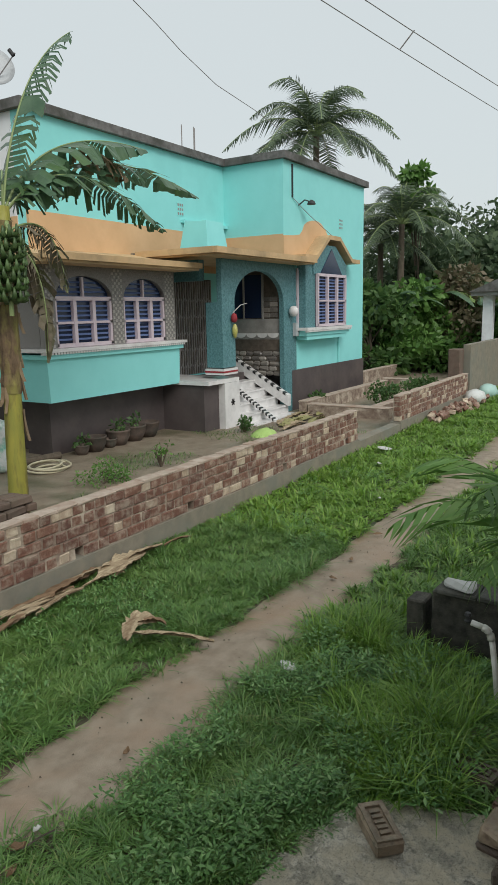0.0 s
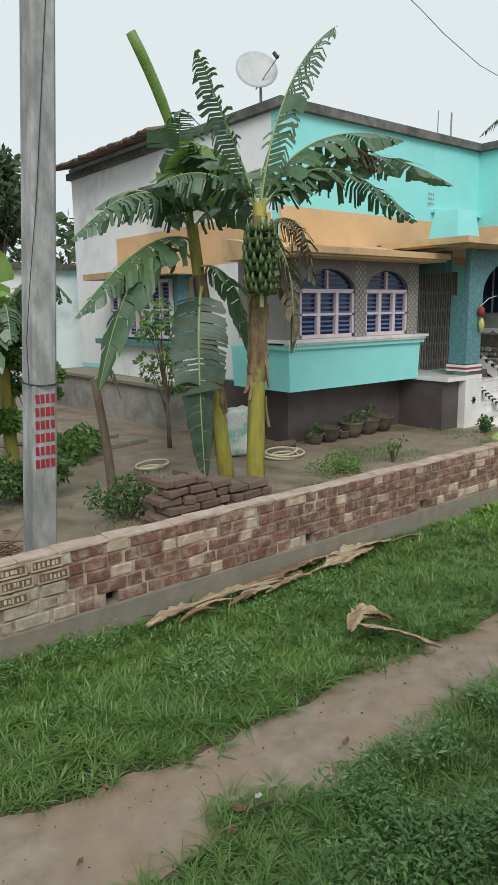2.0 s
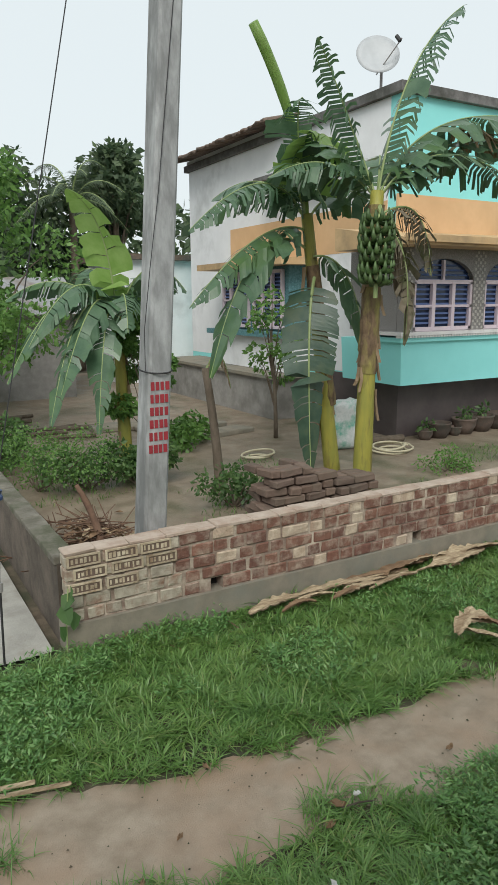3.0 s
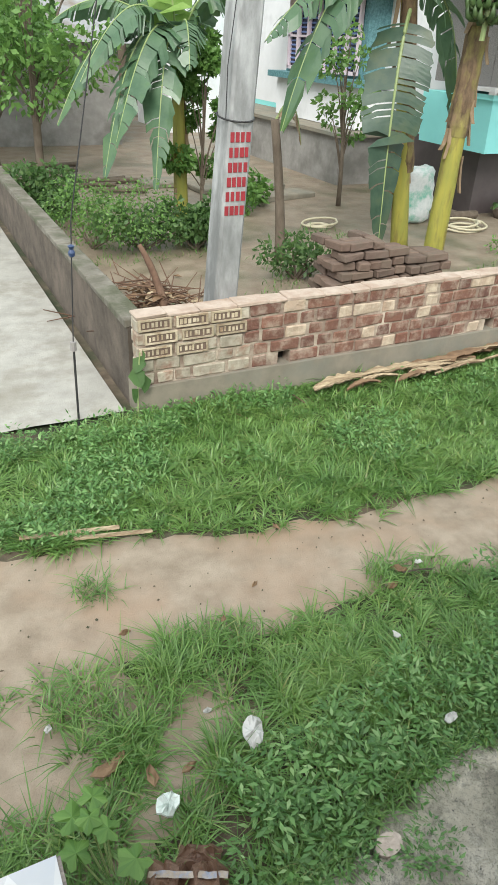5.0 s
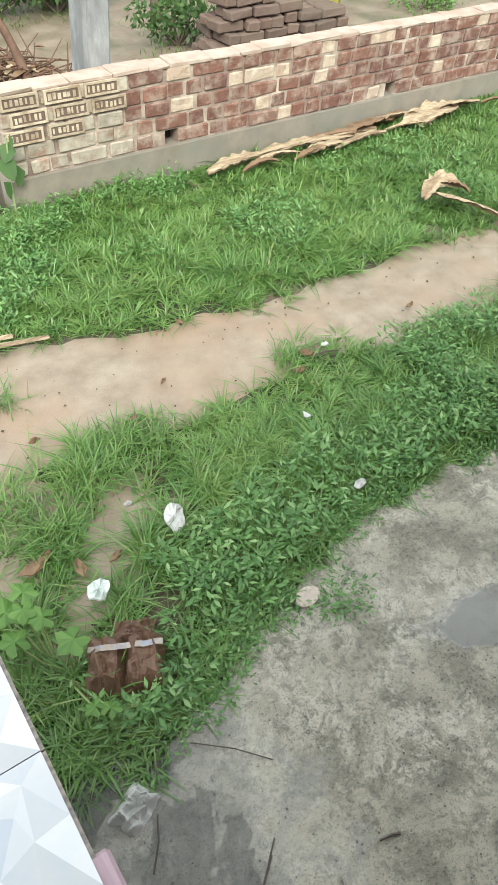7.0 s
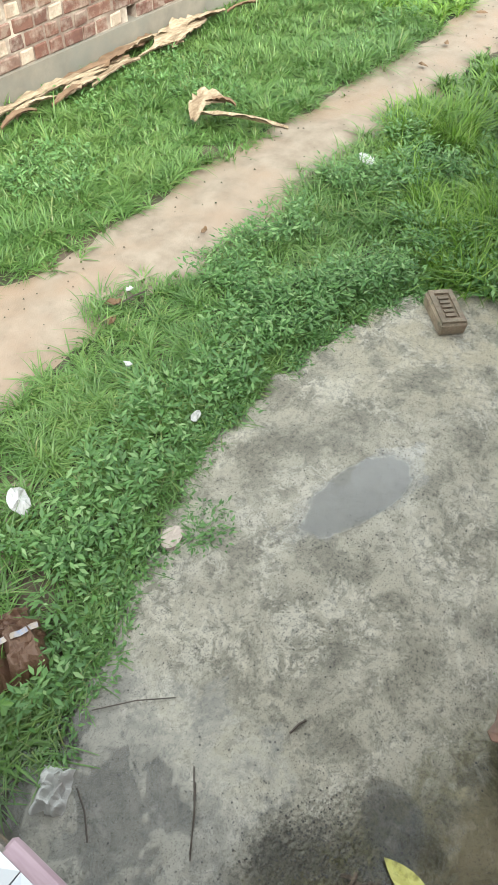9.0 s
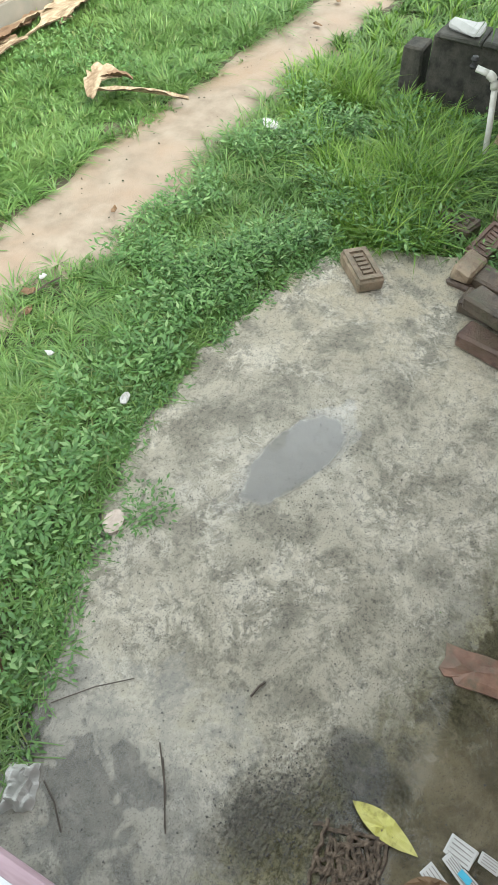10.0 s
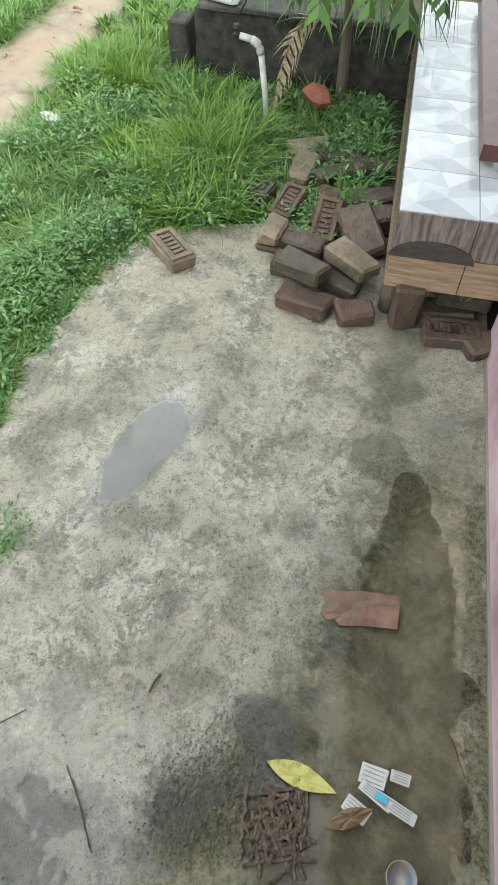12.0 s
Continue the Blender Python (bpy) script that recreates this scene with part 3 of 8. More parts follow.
def conc_z(x, y):
    """Height of the worn concrete: trowel waves, pits, shallow basins, and a broken edge that dips into the soil."""
    z = 0.017 + 0.0022 * noise.noise(Vector((x * 3, y * 3, 1))) + 0.0044 * noise.noise(Vector((x * 11, y * 11, 2))) + 0.0028 * noise.noise(Vector((x * 42, y * 42, 3)))
    bx, by = x + 0.09 * noise.noise(Vector((x * 4, y * 4, 8))), y + 0.07 * noise.noise(Vector((x * 4.5, y * 4.5, 11)))
    for cx, cy, rx, ry, turn, deep in BASINS:
        c, s = math.cos(turn), math.sin(turn)
        u, w = (c * (bx - cx) + s * (by - cy)) / rx, (c * (by - cy) - s * (bx - cx)) / ry
        d = u * u + w * w
        if d < 6:
            z -= deep * math.exp(-d ** 1.3)
    e = conc_edge(x) - y + 0.05 * noise.noise(Vector((x * 11, y * 11, 5))) + 0.03 * noise.noise(Vector((x * 28, y * 28, 6)))
    return z - 0.055 * max(0.0, min(1.0, (0.05 - e) / 0.09))


def apron():
    g = Geo()
    nx, ny = 262, 150
    for i in range(nx):
        x = -0.62 + 0.0135 * i
        top = conc_edge(x) + 0.06
        for j in range(ny):
            y = -0.56 + (top + 0.56) * j / (ny - 1)
            g.v.append((x, y, conc_z(x, y)))
    for i in range(nx - 1):
        for j in range(ny - 1):
            q = i * ny + j
            g.f.append((q, q + ny, q + ny + 1, q + 1))
            g.m.append(0)
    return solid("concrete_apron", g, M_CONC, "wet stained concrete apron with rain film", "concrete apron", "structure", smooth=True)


apron()
strip("yard", [1.1 + 0.4 * i for i in range(60)], lambda x: 4.4, lambda x: 22.0, 0.006, 44, M_YARD, "damp mud yard with sparse moss")
strip("concrete_pad", [-6 + 0.3 * i for i in range(24)], lambda x: 4.36 + 0.05 * wob(x, 2, 4), lambda x: 16.0, 0.012, 30, M_PAD, "pale smooth concrete yard of the neighbour")


def puddle(outline, z, mt, label):
    g = Geo()
    g.face([(x, y, z) for x, y in outline])
    ob = solid("puddle", g, mt, label, "puddle", "structure")
    ob.visible_shadow = False
    return ob


def blob(cx, cy, rx, ry, turn, seed, n=110, rag=0.22):
    pts = []
    for i in range(n):
        t = 2 * math.pi * i / n
        r = 1 + rag * noise.noise(Vector((1.6 * math.cos(t), 1.6 * math.sin(t), seed))) + 0.25 * rag * noise.noise(Vector((16 * math.cos(t), 16 * math.sin(t), seed))) + 0.5 * rag * noise.noise(Vector((7 * math.cos(t), 7 * math.sin(t), seed)))
        x, y = rx * r * math.cos(t), ry * r * math.sin(t)
        c, s = math.cos(turn), math.sin(turn)
        pts.append((cx + c * x - s * y, cy + s * x + c * y))
    return pts


puddle(blob(1.38, 0.74, 0.42, 0.19, -0.38, 3), 0.0128, M_WATER, "shallow grey rain puddle on concrete")
puddle(blob(0.50, -0.24, 0.98, 0.30, -0.12, 9, rag=0.1), 0.0124, M_MURK, "murky brown puddle beside the pink plinth")
puddle(blob(0.45, 0.16, 0.24, 0.15, 0.5, 14), 0.0126, M_FILM, "thin film of rain water on concrete")
puddle(blob(0.04, 0.80, 0.30, 0.34, 0.6, 21), 0.0127, M_FILM, "thin film of rain water on concrete")

# trodden bare patch where the grass is thin
bare = Geo()
bare.face([(x, y, -0.014) for x, y in blob(-0.15, 1.93, 0.68, 0.42, -0.1, 33, rag=0.5)])
solid("bare_earth", bare, M_PATH, "bare damp earth patch beside the footpath", "ground", "structure")

# ---- neighbour's veranda, from whose front the view is taken ----
PLAT = 0.60


def platform(name, x0, x1, y0, y1, face_x, label):
    p = thing(name, ((x0 + x1) / 2, (y0 + y1) / 2, 0), label, "bench")
    rng = random.Random(5)
    part("slab", Geo().box(x0 + 0.015, x1 - 0.015, y0, y1 - 0.015, 0.26, PLAT - 0.012), M_GREY, p)
    # glossy faceted tiles on the top, each a folded star of facets
    tw = 0.30
    nx, ny = int((x1 - x0) / tw + 0.99), int((y1 - y0) / tw + 0.99)
    for i in range(nx):
        for j in range(ny):
            a0, b1 = x0 + i * tw, y1 - j * tw
            a1, b0 = min(x1, a0 + tw) - 0.003, max(y0, b1 - tw) + 0.003
            if a1 - a0 < 0.02 or b1 - b0 < 0.02:
                continue
            g = Geo()
            c = Vector(((a0 + a1) / 2 + rng.uniform(-0.04, 0.04), (b0 + b1) / 2 + rng.uniform(-0.06, 0.06), PLAT + 0.003))
            ring = [(a0, b0), ((a0 + a1) / 2, b0), (a1, b0), (a1, (b0 + b1) / 2), (a1, b1), ((a0 + a1) / 2, b1), (a0, b1), (a0, (b0 + b1) / 2)]
            ring = [Vector((u, w, PLAT + (0.0015 if k % 2 else 0.0))) for k, (u, w) in enumerate(ring)]
            inner = [ring[k].lerp(c, rng.uniform(0.35, 0.7)) + Vector((rng.uniform(-0.02, 0.02), rng.uniform(-0.02, 0.02), 0)) for k in range(0, 8, 2)]
            for k in range(4):
                a, m, b = ring[2 * k], ring[2 * k + 1], ring[(2 * k + 2) % 8]
                u, w = inner[k], inner[(k + 1) % 4]
                for tri in ((a, m, u), (m, w, u), (m, b, w), (u, w, c)):
                    g.face(tri)
            for k in range(8):
                q, r = ring[k], ring[(k + 1) % 8]
                g.face([q, r, Vector((r.x, r.y, PLAT - 0.012)), Vector((q.x, q.y, PLAT - 0.012))])
            part("tile", g, M_FACET, p)
    # wood-look tiles on the front
    step, x = 0.0, face_x
    s = 1 if face_x == x0 else -1
    yy, k = y1, 0
    while yy > y0 + 0.02:
        w = min(0.30, yy - y0)
        for z0, z1 in ((0.245, 0.415), (0.42, PLAT - 0.004)):
            part("facing_tile", Geo().box(min(x, x - s * 0.0) - 0.006, x + 0.006, yy - w + 0.002, yy - 0.002, z0, z1), M_WOODTAN if z0 < 0.3 else M_WOODTILE, p)
        yy -= w
    yy = x0
    while yy < x1 - 0.02:
        w = min(0.30, x1 - yy)
        for z0, z1 in ((0.245, 0.415), (0.42, PLAT - 0.004)):
            part("facing_tile", Geo().box(yy + 0.008, yy + w - 0.002, y1 - 0.009, y1 + 0.003, z0, z1), M_WOODTAN if z0 < 0.3 else M_WOODTILE, p)
        yy += w
    if face_x == x1:
        part("edge_trim", Geo().brick(0.045, 0.72 - y0, 0.06, 0.008, 0.001, rng, pose(x1 + 0.012, (y0 + 0.72) / 2, PLAT - 0.062)), M_TRIM, p, "dusky pink edge trim")
    if face_x == x0:
        arch = Geo().prism([(-0.17, 0.0)] + [(0.17 * math.cos(a), 0.085 * math.sin(a)) for a in [math.pi * (1 - i / 14) for i in range(1, 14)]] + [(0.17, 0.0)], -0.006, 0.0)
        arch.v = [(x0 - 0.007 + v[1], y1 - 0.16 - v[0], 0.40 + v[2]) for v in arch.v]
        part("arch_inlay", arch, M_INLAY, p, "dark arched tile pattern")
    return p


M_TRIM = material("dusky_pink_trim", (0.30, 0.20, 0.235), (0.40, 0.29, 0.325), 8, 0.4, bump=0.05, stain=(0.22, 0.14, 0.16), stain_scale=3, stretch=(4, 0.5, 1))
M_INLAY = material("dark_arch_tile", (0.05, 0.042, 0.038), (0.085, 0.07, 0.06), 9, 0.3, bump=0.05, stretch=(1, 2, 8))
M_FACET = random_ramp(material("glossy_facet_print_tile", (0.40, 0.41, 0.43), (0.62, 0.63, 0.64), 3, 0.07, bump=0.02, stain=(0.30, 0.37, 0.50), stain_scale=4, stain_at=0.55, fine=6),
                      [(0, (0.30, 0.31, 0.33)), (0.35, (0.46, 0.47, 0.48)), (0.8, (0.66, 0.66, 0.66)), (1, (0.34, 0.375, 0.43))], island=True, keep=0.25)
platform("veranda_bench", 2.26, 4.30, -1.5, -0.065, 2.26, "veranda bench with glossy faceted tile top and wood-look facing")
platform("veranda_bench", -1.6, -0.18, -0.56, 1.26, -0.18, "veranda bench with crinkled glossy silver tile top")
solid("veranda_post", Geo().tube([(2.385, -0.115, 0), (2.42, -0.125, 0.3)], [0.05, 0.046], 14), M_BARK, "short round wooden post under the bench", "post", smooth=True)
solid("veranda_plinth", Geo().box(-0.6, 2.25, -3.2, -0.555, -0.03, 0.42), M_PINK, "pink painted veranda plinth, scuffed", "plinth", "structure")
solid("wall_south", Geo().box(-6, 6, -3.4, -3.2, -0.03, 3.2), M_PINK, "plain painted house wall behind the veranda", "wall", "structure")
solid("veranda_roof", Geo().box(-3.2, 4.7, -3.4, -0.40, 2.78, 2.90), M_GREY, "plain cement roof slab over the veranda", "roof", "structure")
solid("veranda_footing", Geo().box(-0.6, 2.25, -0.555, -0.545, -0.03, 0.03), M_FOOT, "rough cement footing strip along the plinth", "footing", "structure")

# ---- the front boundary wall ----
RB = random.Random(11)
BRICK_H = 0.082


def brick_set(mt, lengths, depth, h, name="brick", jit=0.004):
    out = {}
    for ln in lengths:
        out[ln] = [Geo().brick(ln, depth, h, 0.007, jit, RB).mesh(name, mt) for _ in range(3)]
    return out


LONG, HEAD, BAT = 0.238, 0.112, 0.17
SETS = brick_set(M_BRICK, (LONG, HEAD, BAT), 0.125, BRICK_H)
PALE = brick_set(M_CEMENTED, (LONG, HEAD, BAT), 0.125, BRICK_H)


def brick_at(meshes, parent, x, y, z, rz=0.0, name="brick"):
    ob = new(name, RB.choice(meshes))
    ob.parent = parent
    top = Vector(parent.location)
    ob.location = (x - top.x + RB.uniform(-0.003, 0.003), y - top.y + RB.uniform(-0.006, 0.004), z - top.z + RB.uniform(-0.003, 0.003))
    ob.rotation_euler = (0, 0, rz + RB.uniform(-0.02, 0.02))
    return ob


def front_wall(name, x0, x1, holes, label, courses=5, stamped=0.0):
    w = thing(name, ((x0 + x1) / 2, 4.39, 0), label, "wall", kind="structure")
    yf, z0, ch = 4.325, 0.19, 0.0965
    part("footing", Geo().box(x0 - 0.02, x1 + 0.02, yf - 0.025, 4.50, -0.03, z0), M_FOOT, w)
    zt = z0 + courses * ch
    cuts = [x0 + 0.02] + [c for h in holes for c in (h - 0.05, h + 0.05)] + [x1 - 0.02]
    core = Geo()
    for a, b in zip(cuts[::2], cuts[1::2]):
        core.box(a, b, yf + 0.010, 4.46, z0, z0 + ch)
    core.box(x0 + 0.012, x1 - 0.012, yf + 0.010, 4.46, z0 + ch, zt - 0.01)
    part("mortar_core", core, M_MORTAR, w)
    for h in holes:
        # near-black plate closes the hole's back and paints in its shade
        part("weep_hole", Geo().box(h - 0.05, h + 0.05, 4.44, 4.46, z0, z0 + ch), M_DARK, w, "near-black backing that stands for the shade in a weep hole")
    cap = Geo()
    x = x0
    while x < x1 - 0.05:
        ln = min(RB.uniform(0.12, 0.3), x1 - x)
        cap.brick(ln, 0.145, 0.022 + RB.uniform(0, 0.012), 0.006, 0.005, RB, pose(x + ln / 2, yf + 0.068, zt - 0.012))
        x += ln + 0.002
    part("cap", cap, M_CAP, w, "pale crumbly mortar capping")
    for c in range(courses):
        x, z = x0 + (0.0 if c % 2 else -0.0), z0 + 0.008 + c * ch
        first = True
        while x < x1 - 0.05:
            ln = RB.choices((LONG, HEAD, BAT), (2, 6, 2))[0]
            if first and c % 2:
                ln = HEAD
            if x + ln > x1:
                ln = HEAD if x + HEAD <= x1 + 0.03 else 0
            if not ln:
                break
            first = False
            blocked = c == 0 and any(x - 0.045 < h < x + ln + 0.045 for h in holes)
            if blocked:
                h = [h for h in holes if x - 0.045 < h < x + ln + 0.045][0]
                if h - 0.045 - x > 0.10:
                    brick_at(SETS[HEAD], w, x + HEAD / 2, yf + 0.0625, z)
                x = h + 0.052
                continue
            pale = x < x0 + stamped
            brick_at((PALE if pale else SETS)[ln], w, x + ln / 2, yf + 0.0625, z)
            x += ln + RB.uniform(0.012, 0.03)
    return w


wall = front_wall("boundary_wall", 1.0, 10.32, [2.11, 4.09, 5.74, 7.86, 9.9], "unplastered low brick boundary wall on a cement footing", stamped=0.72)
# raised frames and bars stamped on the pale bricks at the corner
for i, (sx, sz) in enumerate(((1.01, 0.585), (1.27, 0.585), (1.52, 0.585), (1.05, 0.49), (1.31, 0.49), (1.56, 0.49), (1.01, 0.39), (1.27, 0.39))):
    g = Geo()
    for a, b, c, d in ((0.0, 0.225, 0.0, 0.012), (0.0, 0.225, 0.066, 0.078), (0.0, 0.014, 0.012, 0.066), (0.211, 0.225, 0.012, 0.066)):
        g.box(sx + a, sx + b, 4.309, 4.322, sz + c, sz + d)
    part("stamp_rim", g, M_PALEBRICK, wall)
    g = Geo()
    for k in range(6):
        u = sx + 0.024 + k * 0.030 + RB.uniform(-0.004, 0.004)
        g.box(u, u + RB.uniform(0.010, 0.022), 4.310, 4.319, sz + RB.uniform(0.018, 0.026), sz + RB.uniform(0.048, 0.060))
    part("stamp", g, M_PALEBRICK, wall)
    part("stamp_panel", Geo().box(sx + 0.012, sx + 0.213, 4.314, 4.322, sz + 0.010, sz + 0.068), M_OLDBRICK, wall)
front_wall("boundary_wall", 12.35, 17.3, [12.75], "unplastered low brick boundary wall on a cement footing")
solid("gate_sill", Geo().box(10.34, 12.32, 4.30, 4.50, -0.03, 0.16), M_FOOT, "bare cement footing across the gateway gap", "footing", "structure")

# low plastered return wall beside the neighbour's pad, with coping slabs
ret = thing("return_wall", (1.05, 8, 0), "low weathered cement-plastered boundary wall", "wall", kind="structure")
part("wall", Geo().box(0.985, 1.10, 4.475, 16, -0.03, 0.56), M_DARKPLASTER, ret)
for i in range(23):
    part("coping", Geo().brick(0.16, 0.492, 0.05, 0.006, 0.004, RB, pose(1.045, 4.73 + 0.5 * i, 0.56)), M_COPING, ret)
# ---- the teal house ----
house = thing("house", (12.5, 11, 0), "single-storey teal and orange painted village house with a flat roof", "house")
WX0, WX1, WY, MY, MX0, TOP = 13.64, 18.15, 7.5, 9.05, 7.95, 5.50
PL = 0.94


def arc(cx, r, z, h, n=14, a0=0.0, a1=math.pi):
    return [(cx + r * math.cos(a0 + (a1 - a0) * i / n), z + h * math.sin(a0 + (a1 - a0) * i / n)) for i in range(n + 1)]


# main block and wing
part("wall", Geo().box(MX0, WX0 + 0.2, MY, 17.0, 0.0, TOP), M_TEAL, house)
part("wall", Geo().box(WX0, WX1, WY, 15.0, PL, TOP), M_TEAL, house)
part("wall", Geo().box(MX0 - 0.004, MX0 + 0.1, MY + 0.25, 17.004, PL + 0.02, TOP - 0.004), M_WHITE, house, "whitewashed side wall")
part("plinth", Geo().box(WX0 + 0.3, WX1 + 0.03, WY - 0.03, 15.0, 0.0, PL), M_PLINTH, house, "dark brown painted plinth")
part("plinth", Geo().box(MX0 - 0.25, 11.1, 8.62, 9.2, 0.0, PL), M_PLINTH, house, "dark brown painted plinth")
part("plinth", Geo().box(MX0 - 0.02, MX0 + 0.2, 9.2, 11.2, 0.0, PL), M_PLINTH, house)
# orange bands of paint, a hair proud
bands = [Geo().box(WX0 - 0.004, WX0 + 0.05, WY + 0.01, MY - 0.006, 3.42, 3.95),
         Geo().box(MX0 - 0.002, WX0 - 0.006, MY - 0.004, MY + 0.05, 3.15, 3.98)]
for g in bands:
    part("paint_band", g, M_ORNG, house, "orange paint band")
part("paint_band", Geo().prism([(WX0 - 0.002, 3.40), (16.25, 3.40), (16.1, 3.80), (15.95, 4.02), (15.75, 4.20), (15.5, 4.33), (15.26, 4.37), (15.0, 4.35), (14.78, 4.30), (14.62, 4.22), (14.52, 4.08), (14.40, 3.99), (14.1, 3.95), (WX0 - 0.002, 3.92)], WY - 0.005, WY + 0.05), M_ORNG, house, "orange paint band")
# roof slab edges
for g in (Geo().box(WX0 - 0.10, WX1 + 0.10, WY - 0.10, 15.1, TOP, TOP + 0.15), Geo().box(MX0 - 0.10, WX0 - 0.1, MY - 0.10, 17.1, TOP, TOP + 0.15)):
    part("roof_slab", g, M_ROOF, house, "weathered grey roof slab edge")
part("ledge", Geo().box(12.0, WX0 - 0.005, MY - 0.10, MY, 4.15, 4.21), M_TEAL, house)
for x in (11.9, 16.55):
    y = MY - 0.008 if x < 13 else WY - 0.008
    vent = part("air_vent", Geo().box(x - 0.02, x + 0.21, y + 0.001, y + 0.012, 4.28, 4.56), M_TEAL, house)
    for i in range(3):
        for j in range(3):
            part("vent_hole", Geo().box(x + 0.07 * i, x + 0.045 + 0.07 * i, y - 0.003, y + 0.005, 4.30 + 0.09 * j, 4.35 + 0.09 * j), M_GREY, vent)


def arched_window(parent, x0, x1, y, z0, zs, rise, turn=None, panes=3):
    """A window with lilac frame, blue louvred panes and an arched head; its face looks along -y before the turn."""
    m = turn or Matrix.Identity(4)

    def put(nm, g, mt, par, label=""):
        g.v = [tuple(m @ Vector(v)) for v in g.v]
        return part(nm, g, mt, par, label)

    cx, r = (x0 + x1) / 2, (x1 - x0) / 2
    out = [(x0, z0), (x1, z0)] + (arc(cx, r, zs, rise) if rise else [(x1, zs), (x0, zs)])
    win = put("window", Geo().prism(out, y + 0.05, y + 0.06), M_BLUE, parent, "blue louvred window with lilac frame")
    g = Geo()
    n = int((zs + rise - z0) / 0.075)
    for i in range(n):
        z = z0 + 0.05 + i * 0.075
        half = r - 0.03 if z < zs else r * math.sqrt(max(0.0, 1 - ((z + 0.02 - zs) / rise) ** 2)) - 0.04
        if half > 0.05:
            g.hull([(cx - half, y + 0.045, z), (cx + half, y + 0.045, z), (cx + half, y + 0.02, z - 0.03), (cx - half, y + 0.02, z - 0.03)], [(0, 1, 2, 3)])
    put("louvre", g, M_SLAT, win)
    t = 0.05
    for a, b, c, d in ((x0 - 0.01, x0 + t, z0, zs), (x1 - t, x1 + 0.01, z0, zs), (x0, x1, z0 - 0.01, z0 + t), (x0, x1, zs - 0.03, zs + 0.035), (x0, x1, (z0 + zs) / 2 - 0.02, (z0 + zs) / 2 + 0.02)):
        put("frame", Geo().box(a, b, y - 0.02, y + 0.045, c, d), M_LILAC, win)
    for i in range(1, panes):
        x = x0 + (x1 - x0) * i / panes
        put("mullion", Geo().box(x - 0.035, x + 0.035, y - 0.028, y + 0.04, z0 + 0.02, zs), M_LILAC, win)
    if rise:
        put("mullion", Geo().box(cx - 0.02, cx + 0.02, y - 0.012, y + 0.045, zs, zs + rise - 0.02), M_LILAC, win)
    return win


# window bay: teal apron, white toothed sill, mosaic piers round two arched windows
BX0, BX1, BY = 7.30, 10.62, 8.15
g = Geo()
g.hull([(BX0 + 0.05, BY + 0.03, 0.95), (BX1, BY + 0.03, 0.95), (BX1, MY, 0.95), (BX0 + 0.05, MY + 0.6, 0.95),
        (BX0, BY, 1.66), (BX1, BY, 1.66), (BX1, MY, 1.66), (BX0, MY + 0.6, 1.66)],
       [(0, 1, 2, 3), (4, 5, 6, 7), (0, 1, 5, 4), (1, 2, 6, 5), (2, 3, 7, 6), (3, 0, 4, 7)])
part("apron", g, M_TEAL, house, "smooth teal window apron")
sill = part("sill", Geo().box(BX0 - 0.10, BX1 + 0.12, BY - 0.10, MY, 1.735, 1.785), M_MARBLE, house, "white sill with toothed edge")
part("sill_moulding", Geo().box(BX0 - 0.05, BX1 + 0.06, BY - 0.05, MY, 1.63, 1.70), M_TEAL, sill)
for i in range(int((BX1 - BX0 + 0.2) / 0.06)):
    x = BX0 - 0.09 + 0.06 * i
    part("tooth", Geo().box(x, x + 0.034, BY - 0.095, BY + 0.02, 1.70, 1.735), M_MARBLE, sill)
bay_wall = Geo()
W = [(7.60, 8.88), (9.16, 10.30)]
zs, rise, zt = 2.55, 0.36, 3.06
xs = [BX0 + 0.10, W[0][0], W[0][1], W[1][0], W[1][1], BX1 - 0.02]
for a, b in ((0, 1), (2, 3), (4, 5)):
    bay_wall.box(xs[a], xs[b], BY + 0.06, BY + 0.22, 1.785, zt)
for a, b in W:
    c, r = (a + b) / 2, (b - a) / 2
    bay_wall.prism([(a, zt), (a, zs)] + [(2 * c - x, z) for x, z in arc(c, r, zs, rise)][1:-1] + [(b, zs), (b, zt)], BY + 0.06, BY + 0.22)
part("bay_wall", bay_wall, M_MOSAIC, house, "grey mosaic tiled window surround")
# small square mosaic pieces on the piers
mos = Geo()
for a, b in ((xs[0], xs[1]), (xs[2], xs[3]), (xs[4], xs[5])):
    n = max(1, int((b - a) / 0.052))
    for i in range(n):
        for j in range(int((zt - 1.80) / 0.052)):
            if (i + j) % 2 == 0:
                mos.box(a + 0.004 + i * 0.052, a + 0.046 + i * 0.052, BY + 0.052, BY + 0.064, 1.80 + 0.052 * j, 1.842 + 0.052 * j)
part("mosaic", mos, material("pale_mosaic", (0.36, 0.34, 0.31), (0.44, 0.42, 0.38), 30, 0.35), house, kind="stuff")
part("bay_side", Geo().box(BX0 + 0.10, BX0 + 0.20, BY + 0.23, MY + 0.5, 1.79, zt), M_MOSAIC, house)
for a, b in W:
    arched_window(house, a, b, BY + 0.10, 1.80, zs, rise)
# near-black block in place of the unlit room behind the panes
part("bay_dark", Geo().box(BX0 + 0.25, BX1 - 0.05, BY + 0.3, MY - 0.01, 1.79, zt), M_DARK, house)
